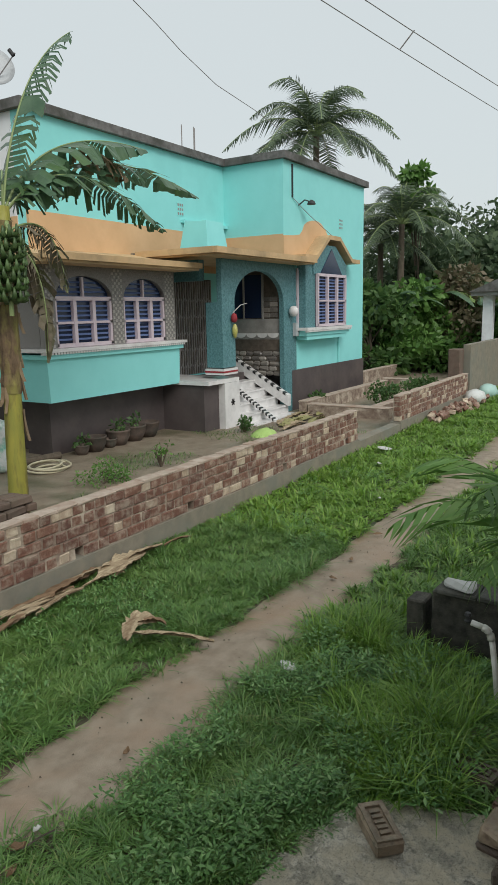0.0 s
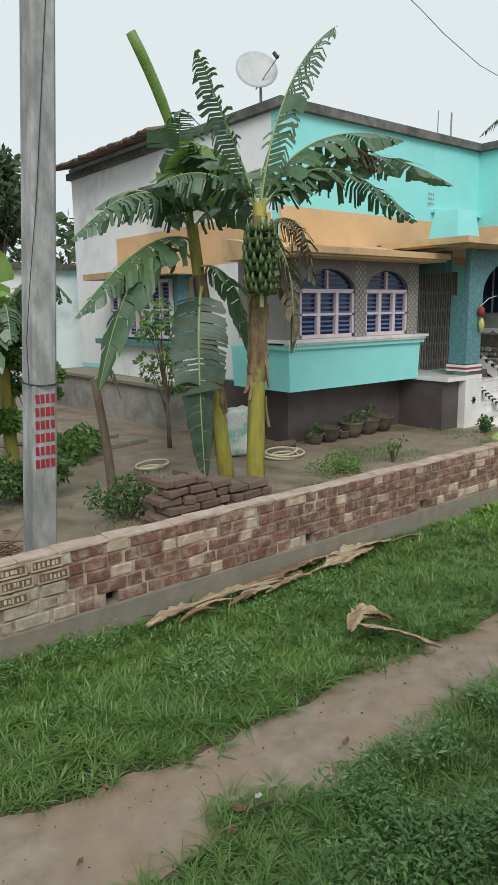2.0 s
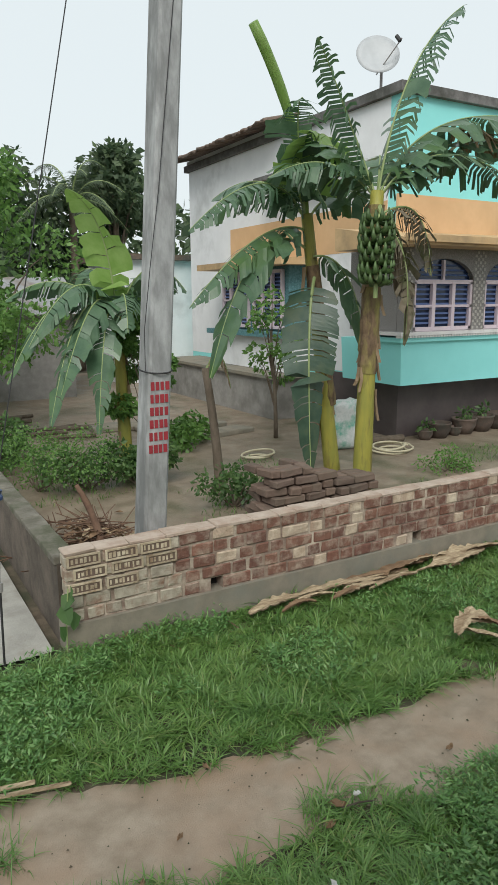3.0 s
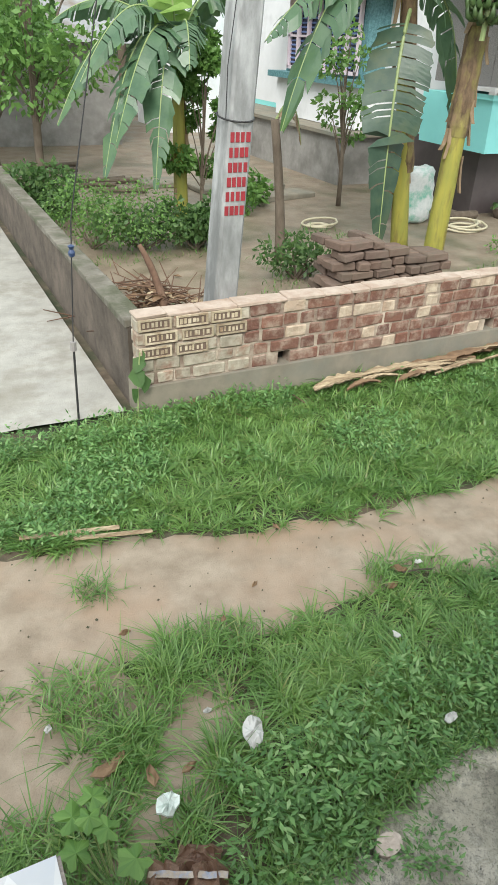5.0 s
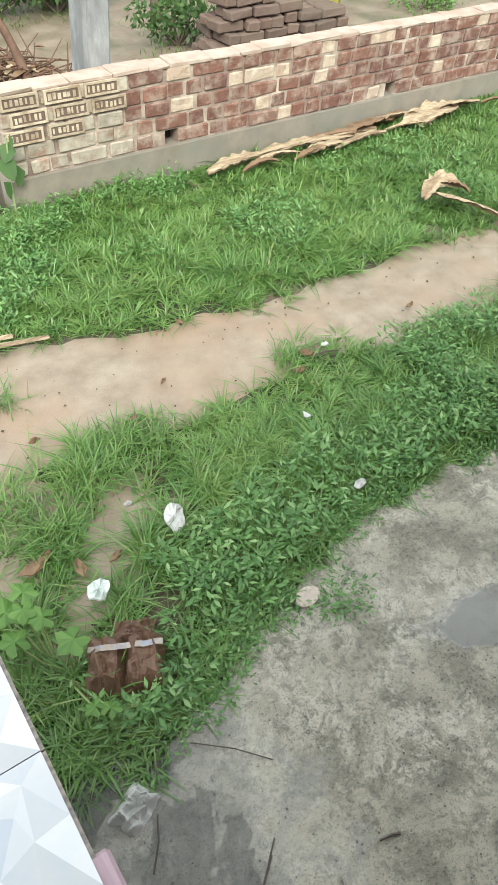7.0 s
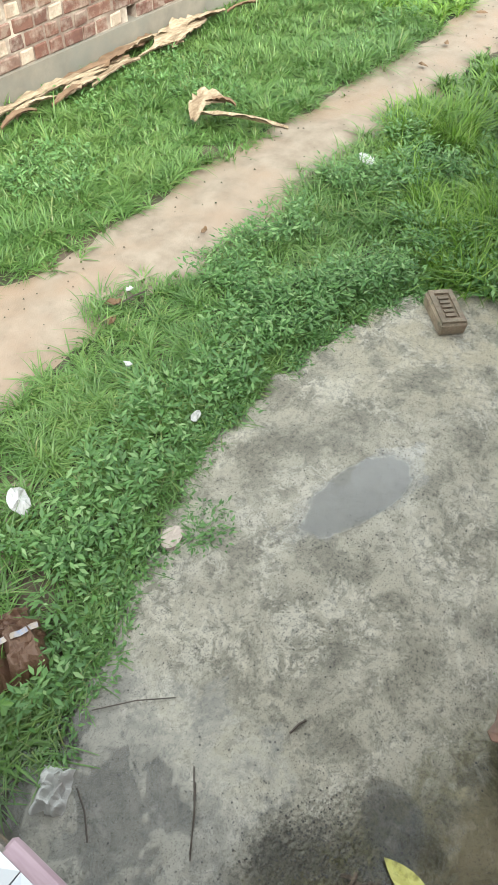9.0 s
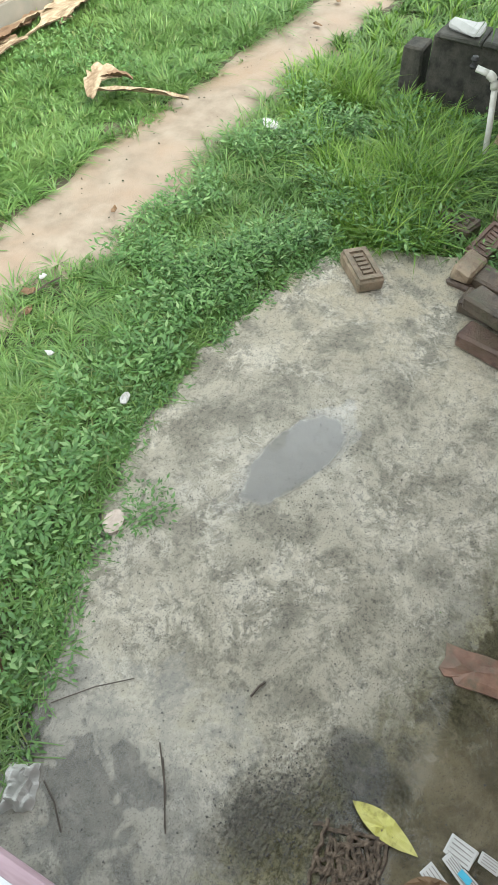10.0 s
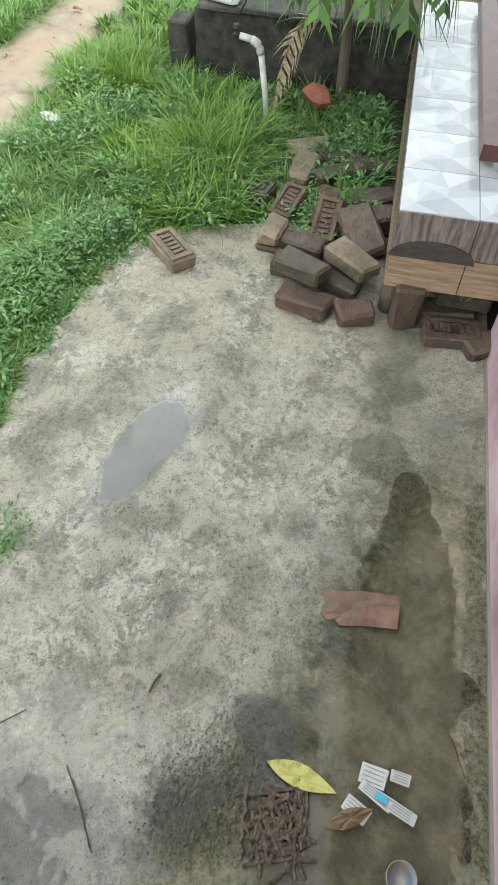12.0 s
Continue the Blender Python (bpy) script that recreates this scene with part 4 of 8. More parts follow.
# slab above the bay, its top sloping down to the front
g = Geo()
g.hull([(6.98, 7.72, 3.06), (10.75, 7.72, 3.06), (10.75, MY, 3.06), (6.98, MY + 0.4, 3.06),
        (6.98, 7.72, 3.15), (10.75, 7.72, 3.15), (10.75, MY, 3.42), (6.98, MY + 0.4, 3.42)],
       [(0, 1, 2, 3), (4, 5, 6, 7), (0, 1, 5, 4), (1, 2, 6, 5), (2, 3, 7, 6), (3, 0, 4, 7)])
shade = part("sunshade", g, M_CREAM, house, "tan painted sunshade slab")
part("lip", Geo().box(6.93, 10.78, 7.66, 7.74, 3.10, 3.20), M_CREAM, shade)
# porch: slab, tank plinth, arch wall, posts, landing, steps
g = Geo().prism([(10.35, 3.30), (14.25, 3.30), (14.25, 3.36), (10.35, 3.36)], 7.05, MY)
porch = part("porch_slab", g, M_CREAM, house, "tan porch slab with grey top")
part("lip", Geo().box(10.28, 14.25, 6.98, 7.06, 3.33, 3.44), M_CREAM, porch)
part("lip", Geo().box(10.26, 10.34, 7.06, MY - 0.2, 3.33, 3.44), M_CREAM, porch)
part("topping", Geo().box(10.36, WX0 - 0.01, 7.08, MY - 0.01, 3.36, 3.43), M_ROOF, porch)
g = Geo()
g.hull([(10.80, 7.55, 3.44), (11.50, 7.55, 3.44), (11.50, 8.2, 3.44), (10.80, 8.2, 3.44), (10.88, 7.62, 3.98), (11.42, 7.62, 3.98), (11.42, 8.12, 3.98), (10.88, 8.12, 3.98)],
       [(0, 1, 2, 3), (4, 5, 6, 7), (0, 1, 5, 4), (1, 2, 6, 5), (2, 3, 7, 6), (3, 0, 4, 7)])
part("roof_block", g, M_TEAL, house, "teal tapered block on the porch roof")
AX0, AX1, AS, AR = 11.57, 13.57, 2.48, 0.64
c, r = (AX0 + AX1) / 2, (AX1 - AX0) / 2
part("arch_wall", Geo().prism([(11.12, 3.30), (11.12, AS)] + [(AX0 - 0.02, AS)] + [(2 * c - x, z) for x, z in arc(c, r, AS, AR, 20)] + [(14.16, AS), (14.16, 3.30)], WY - 0.02, WY + 0.09), M_TEXT, house, "textured teal cladding with a round arch")
part("post", Geo().box(11.12, 11.57, WY - 0.02, WY + 0.36, 1.22, AS), M_TEXT, house, "textured teal porch post")
part("post", Geo().box(13.57, 14.16, WY - 0.025, WY + 0.09, 0.0, AS), M_TEXT, house, "textured teal porch post")
part("post_band", Geo().box(11.09, 11.60, WY - 0.05, WY + 0.39, 1.08, 1.20), M_MARBLE, house)
part("post_band", Geo().box(11.085, 11.605, WY - 0.055, WY + 0.395, 1.12, 1.155), M_RED, house, "red stripe round the post base")
part("beam", Geo().box(11.12, 11.3, WY + 0.5, MY, 2.9, 3.3), M_TEXT, house)
part("landing", Geo().box(10.64, 13.6, 8.45, MY, 0.0, PL - 0.02), M_PLINTH, house)
part("landing", Geo().box(10.64, 11.64, WY + 0.12, 8.45, 0.0, PL - 0.02), M_PLINTH, house, "dark painted porch side")
part("landing_edge", Geo().box(10.60, 11.68, WY - 0.02, MY, PL - 0.02, PL + 0.06), M_MARBLE, house, "white landing edge tile")
part("pier", Geo().box(11.14, 11.67, WY - 0.03, WY + 0.3, 0.0, PL - 0.025), M_MARBLE, house, "white tiled pier with a black star inlay")
star = Geo()
for k in range(3):
    star.box(-0.07, 0.07, -0.003, 0.003, -0.016, 0.016, turn=pose(11.42, WY - 0.034, 0.52, 0, 60 * k, 0))
part("inlay", star, M_BLACK, house)
for i in range(5):
    z = PL - 0.184 * (i + 1) + 0.0
    y0 = 8.45 - 0.27 * (i + 1)
    s = part("step", Geo().box(11.70, 13.55, y0, y0 + 0.30, 0.0, max(0.03, z + 0.0)), M_MARBLE, house, "white tiled step")
    part("nosing", Geo().box(11.69, 13.55, y0 - 0.02, y0 + 0.03, max(0.03, z) - 0.03, max(0.03, z) + 0.004), M_MARBLE, s)


def checker_rail(x, y0, z0, y1, z1, w, n, h):
    """A sloping kerb with black and white inlay."""
    g = Geo()
    g.hull([(x, y0, z0), (x + w, y0, z0), (x + w, y1, z1), (x, y1, z1), (x, y0, z0 - h), (x + w, y0, z0 - h), (x + w, y1, z1 - h), (x, y1, z1 - h)],
           [(0, 1, 2, 3), (4, 5, 6, 7), (0, 1, 5, 4), (1, 2, 6, 5), (2, 3, 7, 6), (3, 0, 4, 7)])
    k = part("stair_kerb", g, M_MARBLE, house, "white stair kerb with black inlay")
    for i in range(n):
        a, b = (i + 0.15) / n, (i + 0.62) / n
        ya, yb, za, zb = y0 + (y1 - y0) * a, y0 + (y1 - y0) * b, z0 + (z1 - z0) * a, z0 + (z1 - z0) * b
        q = Geo()
        q.hull([(x - 0.004, ya, za + 0.004), (x + w * 0.8, ya, za + 0.004), (x + w * 0.8, yb, zb + 0.004), (x - 0.004, yb, zb + 0.004),
                (x - 0.004, ya, za - 0.05), (x + w * 0.8, ya, za - 0.05), (x + w * 0.8, yb, zb - 0.05), (x - 0.004, yb, zb - 0.05)],
               [(0, 1, 2, 3), (4, 5, 6, 7), (0, 1, 5, 4), (1, 2, 6, 5), (2, 3, 7, 6), (3, 0, 4, 7)])
        part("inlay", q, M_BLACK, k)


checker_rail(13.40, 8.70, 1.24, 7.30, 0.44, 0.14, 9, 0.25)
checker_rail(12.30, 7.95, 0.66, 7.02, 0.05, 0.16, 12, 0.06)
# stone-look tiles and a dark window inside the porch
RT = random.Random(3)
for j in range(5):
    y = 7.6 + (0.10 if j % 2 else 0)
    z = 0.84 + 0.112 * j
    while y < MY - 0.05:
        w = RT.uniform(0.16, 0.30)
        part("stone_tile", Geo().brick(0.05, min(w, MY - y), 0.10, 0.03, 0.010, RT, pose(WX0 - 0.012, y + min(w, MY - y) / 2, z)), M_STONE, house)
        y += w + 0.012
part("dark_tile_panel", Geo().box(WX0 - 0.02, WX0, WY + 0.1, MY, 1.42, 1.66), M_DARKPLASTER, house)
for i in range(5):
    part("scallop", Geo().prism([(0.0, 1.80)] + [(0.145 - 0.145 * math.cos(a), 1.80 - 0.11 * math.sin(a)) for a in [math.pi * k / 8 for k in range(9)]] + [(0.29, 1.80)], 0, 0.012).turned(pose(WX0 - 0.035, 7.62 + 0.29 * i, 0, 0, 0, 90)), M_MARBLE, house)
part("tile_panel", Geo().box(WX0 - 0.02, WX0, WY + 0.1, MY, 1.66, 2.12), M_GREY, house, "grey scalloped tile border")
part("porch_lining", Geo().box(WX0 - 0.01, WX0 + 0.01, WY + 0.1, MY, PL, 3.3), M_DARKPLASTER, house)
part("dark_window", Geo().box(WX0 - 0.03, WX0 - 0.012, 8.06, 8.98, 2.14, 3.10), M_BLUE, house, "dark porch window")
for y in (8.02, 8.52):
    part("window_post", Geo().box(WX0 - 0.05, WX0 - 0.01, y, y + 0.04, 2.12, 3.12), M_GREY, house)
for j in range(4):
    for i in range(2):
        part("stone_tile", Geo().brick(0.03, 0.2, 0.10, 0.014, 0.006, RT, pose(WX0 - 0.012, 7.76 + 0.2 * i, 2.15 + 0.12 * j)), M_STONE, house)
# folding steel gate across the porch back
gate = part("gate", Geo().box(10.9, 13.0, MY - 0.02, MY - 0.01, PL + 0.02, 3.0), M_DARKPLASTER, house, "grey folding steel gate, closed")
for i in range(24):
    x = 10.95 + 0.085 * i
    part("slat", Geo().box(x, x + 0.022, MY - 0.075, MY - 0.055, PL + 0.03, 2.98), M_GRILLE, gate)
for z in (1.15, 1.5, 1.85, 2.2, 2.55):
    g = Geo()
    for i in range(23):
        x = 10.96 + 0.085 * i
        s = 1 if i % 2 else -1
        g.tube([(x, MY - 0.06, z - 0.07 * s), (x + 0.085, MY - 0.06, z + 0.07 * s)], 0.008, 4)
    part("lattice", g, M_GRILLE, gate)

# corner bay window on the wing, with a pointed hood
part("bay_box", Geo().box(14.2, 16.40, WY - 0.28, WY, 1.62, 1.72), M_TEAL, house, "teal bracket under the window")
ws = part("sill", Geo().box(14.05, 16.58, WY - 0.37, WY, 1.84, 1.90), M_MARBLE, house, "white sill with toothed edge")
part("sill_moulding", Geo().box(14.12, 16.50, WY - 0.31, WY, 1.72, 1.84), M_TEAL, ws)
for i in range(40):
    part("tooth", Geo().box(14.06 + 0.0625 * i, 14.095 + 0.0625 * i, WY - 0.368, WY - 0.31, 1.80, 1.838), M_MARBLE, ws)
part("bay_frame", Geo().box(14.25, 16.46, WY - 0.22, WY, 1.90, 3.38), M_TEXT, house)
arched_window(house, 14.74, 16.34, WY - 0.285, 1.92, 3.10, 0.0)
arched_window(house, -0.2, 0.02, 0.0, 1.92, 3.20, 0.0, Matrix.Translation((14.205, WY - 0.02, 0)) @ Matrix.Rotation(radians(-90), 4, 'Z'), panes=1)
part("gable", Geo().prism([(14.6, 3.12), (16.46, 3.12), (16.46, 3.38), (15.8, 3.80), (15.3, 3.80), (14.6, 3.38)], WY - 0.25, WY), M_TEXT, house)
part("gable_light", Geo().prism([(14.95, 3.14), (16.15, 3.14), (15.55, 3.72)], WY - 0.27, WY - 0.25), M_BLUE, house)
hood = [(14.0, 3.42), (14.58, 3.42), (15.27, 3.92), (15.85, 3.92), (16.6, 3.44), (17.08, 3.44)]
for (ax, az), (bx, bz) in zip(hood[:-1], hood[1:]):
    g = Geo()
    vs = [(x, y, z + dz) for x, z in ((ax, az), (bx, bz)) for y in (WY - 0.36, WY) for dz in (0, 0.10)]
    g.hull(vs, [(0, 1, 3, 2), (4, 6, 7, 5), (0, 4, 5, 1), (2, 3, 7, 6), (0, 2, 6, 4), (1, 5, 7, 3)])
    part("hood", g, M_CREAM, house, "tan pointed window hood")

# wing fittings
part("lamp_arm", Geo().tube([(14.35, WY, 4.62), (14.35, WY - 0.16, 4.72), (14.42, WY - 0.26, 4.68)], 0.016, 6), M_WIRE, house)
part("lamp_head", Geo().lathe([(0.02, 0.06), (0.07, 0.03), (0.10, -0.03), (0.09, -0.04), (0.0, -0.035)], (14.44, WY - 0.28, 4.66), 12), M_WIRE, house)
part("conduit", Geo().box(14.02, 14.055, WY - 0.03, WY, 4.75, 5.45), M_WIRE, house)
part("meter_box", Geo().box(13.98, 14.10, WY - 0.12, WY - 0.03, 1.72, 2.02), M_DISH, house, "white electric meter box")
part("globe_lamp", Geo().lathe([(0.0, 0.12), (0.07, 0.10), (0.11, 0.03), (0.11, -0.04), (0.06, -0.11), (0.0, -0.12)], (13.84, WY - 0.13, 2.28), 14), M_MARBLE, house, smooth=True)
part("cable", Geo().tube(bez((14.05, WY - 0.02, 4.75), (14.6, WY - 0.03, 4.5), (15.4, WY - 0.34, 4.02), 12), 0.008, 5), M_GREY, house)
part("pipe", Geo().tube([(16.5, WY - 0.02, 1.6), (16.5, WY - 0.02, 0.95)], 0.015, 6), M_TEAL, house)

# whitewashed side: window bays, lower annexe and old tiled roof
part("annexe", Geo().box(6.9, MX0, 11.2, 16.5, 0.0, 0.80), M_GREY, house, "grey rendered plinth")
part("annexe_edge", Geo().box(6.82, MX0, 11.1, 16.6, 0.80, 0.86), M_FOOT, house)
part("side_apron", Geo().box(7.36, MX0, 11.5, 14.5, 0.87, 1.55), M_WHITE, house, "whitewashed window apron")
part("side_sill", Geo().box(7.20, MX0, 11.35, 14.65, 1.55, 1.66), M_TEXT, house)
part("side_bay", Geo().box(7.50, MX0, 11.6, 14.4, 1.66, 2.95), M_TEXT, house)
part("side_shade", Geo().box(7.05, MX0, 11.2, 14.8, 2.95, 3.08), M_CREAM, house, "tan painted sunshade slab")
part("paint_band", Geo().box(MX0 - 0.008, MX0, MY + 0.26, 14.8, 3.12, 3.9), M_ORNG, house, "orange paint band")
for y in (11.75, 13.1):
    arched_window(house, -1.15, 0, 0, 1.72, 2.85, 0.0, Matrix.Translation((7.44, y, 0)) @ Matrix.Rotation(radians(-90), 4, 'Z'), panes=3)
part("eave", Geo().box(MX0 - 0.55, MX0, 10.6, 12.8, 4.62, 4.70), M_ROOF, house)
part("parapet", Geo().box(MX0 - 0.06, MX0 + 0.15, 12.4, 17.0, TOP + 0.15, 5.75), M_WHITE, house)
RR = random.Random(2)
for i in range(30):
    y = 12.4 + 0.16 * i
    part("roof_tile", Geo().brick(0.9, 0.17, 0.07, 0.02, 0.015, RR, pose(MX0 - 0.15, y, 5.76 + RR.uniform(-0.02, 0.03), 0, -14, 0)), M_TILEROOF, house)
# satellite dish on the roof
dish = thing("satellite_dish", (10.0, 12.0, TOP + 0.15), "grey satellite dish on a roof mast", "satellite dish")
part("mast", Geo().tube([(10.0, 12.0, TOP + 0.1), (10.0, 12.0, 7.0)], 0.03, 8), M_GRILLE, dish)
g = Geo().lathe([(0.0, 0.0), (0.2, 0.012), (0.32, 0.03), (0.44, 0.06), (0.44, 0.068), (0.32, 0.04), (0.2, 0.022), (0, 0.01)], (0, 0, 0), 28)
g.v = [tuple(pose(9.8, 11.9, 7.10, 66, 0, -30) @ Vector(v)) for v in g.v]
part("bowl", g, M_DISH, dish, smooth=True)
part("feed_arm", Geo().tube([(9.78, 11.9, 6.75), (9.95, 11.35, 7.3)], 0.012, 6), M_GRILLE, dish)
part("feed_horn", Geo().tube([(9.93, 11.38, 7.25), (9.90, 11.46, 7.36)], 0.04, 8), M_WIRE, dish)
# rods left standing on the roof
for x, y in ((12.9, 9.3), (13.0, 9.35), (12.6, 9.4), (9.9, 12.6)):
    solid("reinforcement_rod", Geo().tube([(x, y, TOP + 0.1), (x + 0.01, y, TOP + 0.75)], 0.012, 5), M_GRILLE, "thin rusty reinforcement rod on the roof", "rod", group="roof rods")
# ---- plants ----
def raw_mesh(name, verts, faces_per, pattern, mats, midx=None):
    """A mesh of many like pieces: verts (n, k, 3), pattern a list of corner tuples for each piece."""
    n, k = verts.shape[:2]
    loops, starts, totals = [], [], []
    base = np.arange(n)[:, None] * k
    cols = np.concatenate([base + np.array(p)[None, :] for p in pattern], 1)
    sizes = np.array([len(p) for p in pattern])
    me = bpy.data.meshes.new(name)
    me.vertices.add(n * k)
    me.vertices.foreach_set("co", verts.reshape(-1).astype(np.float32))
    me.loops.add(cols.size)
    me.loops.foreach_set("vertex_index", cols.reshape(-1).astype(np.int32))
    tot = np.tile(sizes, n)
    me.polygons.add(len(tot))
    me.polygons.foreach_set("loop_start", np.concatenate([[0], np.cumsum(tot)[:-1]]).astype(np.int32))
    me.polygons.foreach_set("loop_total", tot.astype(np.int32))
    for mt in mats:
        me.materials.append(mt)
    me.update(calc_edges=True)
    return me


def unit(v):
    return v / np.maximum(np.linalg.norm(v, axis=-1, keepdims=True), 1e-9)


def leaf_cloud(rng, centres, radii, count, size, droop=0.3, long=1.8, flat=0.75):
    """Leaves on the outer parts of clumps: folded diamonds, two faces each."""
    c = np.asarray(centres, float)
    r = np.asarray(radii, float)
    which = rng.choice(len(c), count, p=r ** 2 / (r ** 2).sum())
    d = unit(rng.normal(size=(count, 3)))
    d[:, 2] *= flat
    p = c[which] + d * (r[which] * rng.uniform(0.25, 1.0, count) ** 0.5)[:, None]
    ax = unit(d * 0.7 + rng.normal(size=(count, 3)) * 0.6 + [0, 0, -droop])
    sd = unit(np.cross(ax, rng.normal(size=(count, 3))))
    up = np.cross(sd, ax)
    s = (size * rng.uniform(0.6, 1.3, count))[:, None]
    a, b = p, p + ax * s * long
    m = p + ax * s * long * 0.45 + up * s * 0.08
    return np.stack([a, m + sd * s * 0.5 - up * s * 0.12, b, m - sd * s * 0.5 - up * s * 0.12], 1)


def crown_part(parent, name, rng, centres, radii, count, size, mt, label="", **kw):
    v = leaf_cloud(rng, centres, radii, count, size, **kw)
    return part(name, raw_mesh(name, v, 2, [(0, 1, 2), (0, 2, 3)], [mt]), None, parent, label)


def tree(at, height, spread, seed, leaves, size, mt, label, clumps=14, name="tree", bare=0.35, trunk=0.10):
    rng = np.random.default_rng(seed)
    t = thing(name, at, label, "tree")
    x, y, z = at
    lean = rng.uniform(-0.06, 0.06, 2) * height
    top = (x + lean[0], y + lean[1], z + height * 0.75)
    g = Geo().tube(bez(at, (x + lean[0] * 0.2, y, z + height * 0.4), top, 8), list(np.linspace(trunk, trunk * 0.4, 8)), 9)
    cs, rs = [], []
    for i in range(clumps):
        a, e = rng.uniform(0, 2 * math.pi), rng.uniform(0, 1)
        h = height * (bare + (1 - bare) * e)
        rr = spread * math.sin(math.pi * min(0.95, 0.25 + 0.7 * e)) * rng.uniform(0.4, 1.0)
        c = (x + lean[0] * h / height + rr * math.cos(a), y + lean[1] * h / height + rr * math.sin(a), z + h)
        cs.append(c)
        rs.append(spread * rng.uniform(0.34, 0.58))
        k = max(0.3, h / height - 0.25)
        s = (x + lean[0] * k, y + lean[1] * k, z + height * 0.75 * min(1, k))
        limb = Geo().tube(bez(s, (s[0] * 0.5 + c[0] * 0.5, s[1] * 0.5 + c[1] * 0.5, c[2] - 0.05 * height), c, 5), [trunk * 0.35, trunk * 0.28, trunk * 0.2, trunk * 0.14, trunk * 0.06], 5)
        part("limb", limb, M_BARK, t)
    part("trunk", g, M_BARK, t, smooth=True)
    crown_part(t, "crown", rng, cs, rs, leaves, size, mt)
    return t


def bush(at, rad, height, seed, leaves, size, mt, label, name="bush"):
    rng = np.random.default_rng(seed)
    b = thing(name, at, label, "bush")
    cs = [(at[0] + rng.normal() * rad * 0.45, at[1] + rng.normal() * rad * 0.45, at[2] + height * rng.uniform(0.25, 0.8)) for _ in range(10)]
    rs = [rad * rng.uniform(0.3, 0.55) for _ in cs]
    for c in cs:
        part("stem", Geo().tube(bez((at[0], at[1], at[2]), ((at[0] + c[0]) / 2, (at[1] + c[1]) / 2, c[2] * 0.4), c, 4), [0.014, 0.011, 0.008, 0.004], 5), M_BARK, b)
    crown_part(b, "foliage", rng, cs, rs, leaves, size, mt)
    return b


def frond(p0, p1, p2, width, rng, tatter=0.6, n=30, droop=0.5, rib=0.016, sweep=0.3, gap=0.005, narrow=False, fold=0.0):
    """A long leaf: rib and side blades, torn into strips; slot 0 blade, slot 1 rib."""
    g = Geo()
    pts = bez(p0, p1, p2, n)
    g.tube(pts, [rib * (1 - 0.8 * i / n) for i in range(n)], 6, m=1)
    first = 0.10 if not narrow else 0.12
    for side in (-1, 1):
        i = int(first * n)
        while i < n - 1:
            k = 1 if narrow or rng.random() < tatter else rng.choice((2, 3, 4))
            k = min(k, n - 1 - i)
            dr = 0.75 * droop * rng.uniform(0.4, 1.9) + fold
            if rng.random() < 0.12 * tatter:
                dr += 0.7
            rows = []
            for j in range(k + 1):
                q = i + j
                t = q / (n - 1)
                d = (pts[min(q + 1, n - 1)] - pts[max(q - 1, 0)]).normalized()
                s = d.cross(Vector((0, 0, 1)))
                s = s.normalized() if s.length > 0.15 else Vector((1, 0.2, 0)).normalized()
                nn = s.cross(d)
                if nn.z < 0:
                    nn = -nn
                w = width * (max(0.02, math.sin(math.pi * min(1, 0.06 + 0.94 * t) ** 0.75)) ** 0.6) * rng.uniform(0.92, 1.05)
                p = pts[q]
                inset = gap if (j == 0) else (-gap if j == k else 0)
                p = p + d * inset
                a1, a2 = dr * 0.5, dr * 1.2
                m1 = p + 0.5 * w * (side * s * math.cos(a1) - nn * math.sin(a1) * 0.9) + d * sweep * 0.4 * w
                tipk = 1.0
                m2 = m1 + 0.5 * w * tipk * (side * s * math.cos(a2) + Vector((0, 0, -1)) * math.sin(a2)) + d * sweep * 0.6 * w
                rows.append((p, m1, m2))
            if narrow:
                p, m1, m2 = rows[0]
                dd = (rows[1][0] - rows[0][0]) * 0.9
                g.face([p, p + dd, m1 + dd * 0.8, m1])
                g.face([m1, m1 + dd * 0.8, m2 + dd * 0.2])
            else:
                for (a, b, c), (e, f, h) in zip(rows[:-1], rows[1:]):
                    g.face([a, e, f, b])
                    g.face([b, f, h, c])
            i += k
    return g


def banana_stem(parent, pts, r0, r1, seed, dry=6, dry_from=0.3):
    rng = random.Random(seed)
    p = bez(*pts, 14)
    part("stem", Geo().tube(p, [r0 + (r1 - r0) * i / 13 for i in range(14)], 14), M_BANTRUNK, parent, "yellow-green banana stem with brown patches", smooth=True)
    for i in range(dry):
        q = p[int(13 * rng.uniform(dry_from, 0.95))]
        a = rng.uniform(0, 2 * math.pi)
        o = Vector((math.cos(a), math.sin(a), 0))
        s = Vector((-o.y, o.x, 0))
        rr = r0 * 0.9
        ln, w = rng.uniform(0.2, 0.5), rng.uniform(0.025, 0.06)
        rows = []
        for k in range(5):
            t = k / 4
            c = q + o * (rr + 0.012 + 0.045 * t * t) - Vector((0, 0, ln * t)) + s * rng.uniform(-0.01, 0.01)
            ww = w * (1 - 0.6 * t)
            rows.append((c - s * ww - o * 0.02, c + o * 0.012, c + s * ww - o * 0.02))
        g = Geo()
        for A, B in zip(rows[:-1], rows[1:]):
            g.face([A[0], B[0], B[1], A[1]])
            g.face([A[1], B[1], B[2], A[2]])
        part("dry_sheath", g, M_DRYSHEATH, parent, "peeling dry brown sheath")


def put_leaf(parent, p0, p1, p2, width, seed, mt=None, name="leaf", label="", **kw):
    return part(name, frond(p0, p1, p2, width * 1.15, random.Random(seed), **kw), [mt or M_BANLEAF, M_RIB], parent, label)


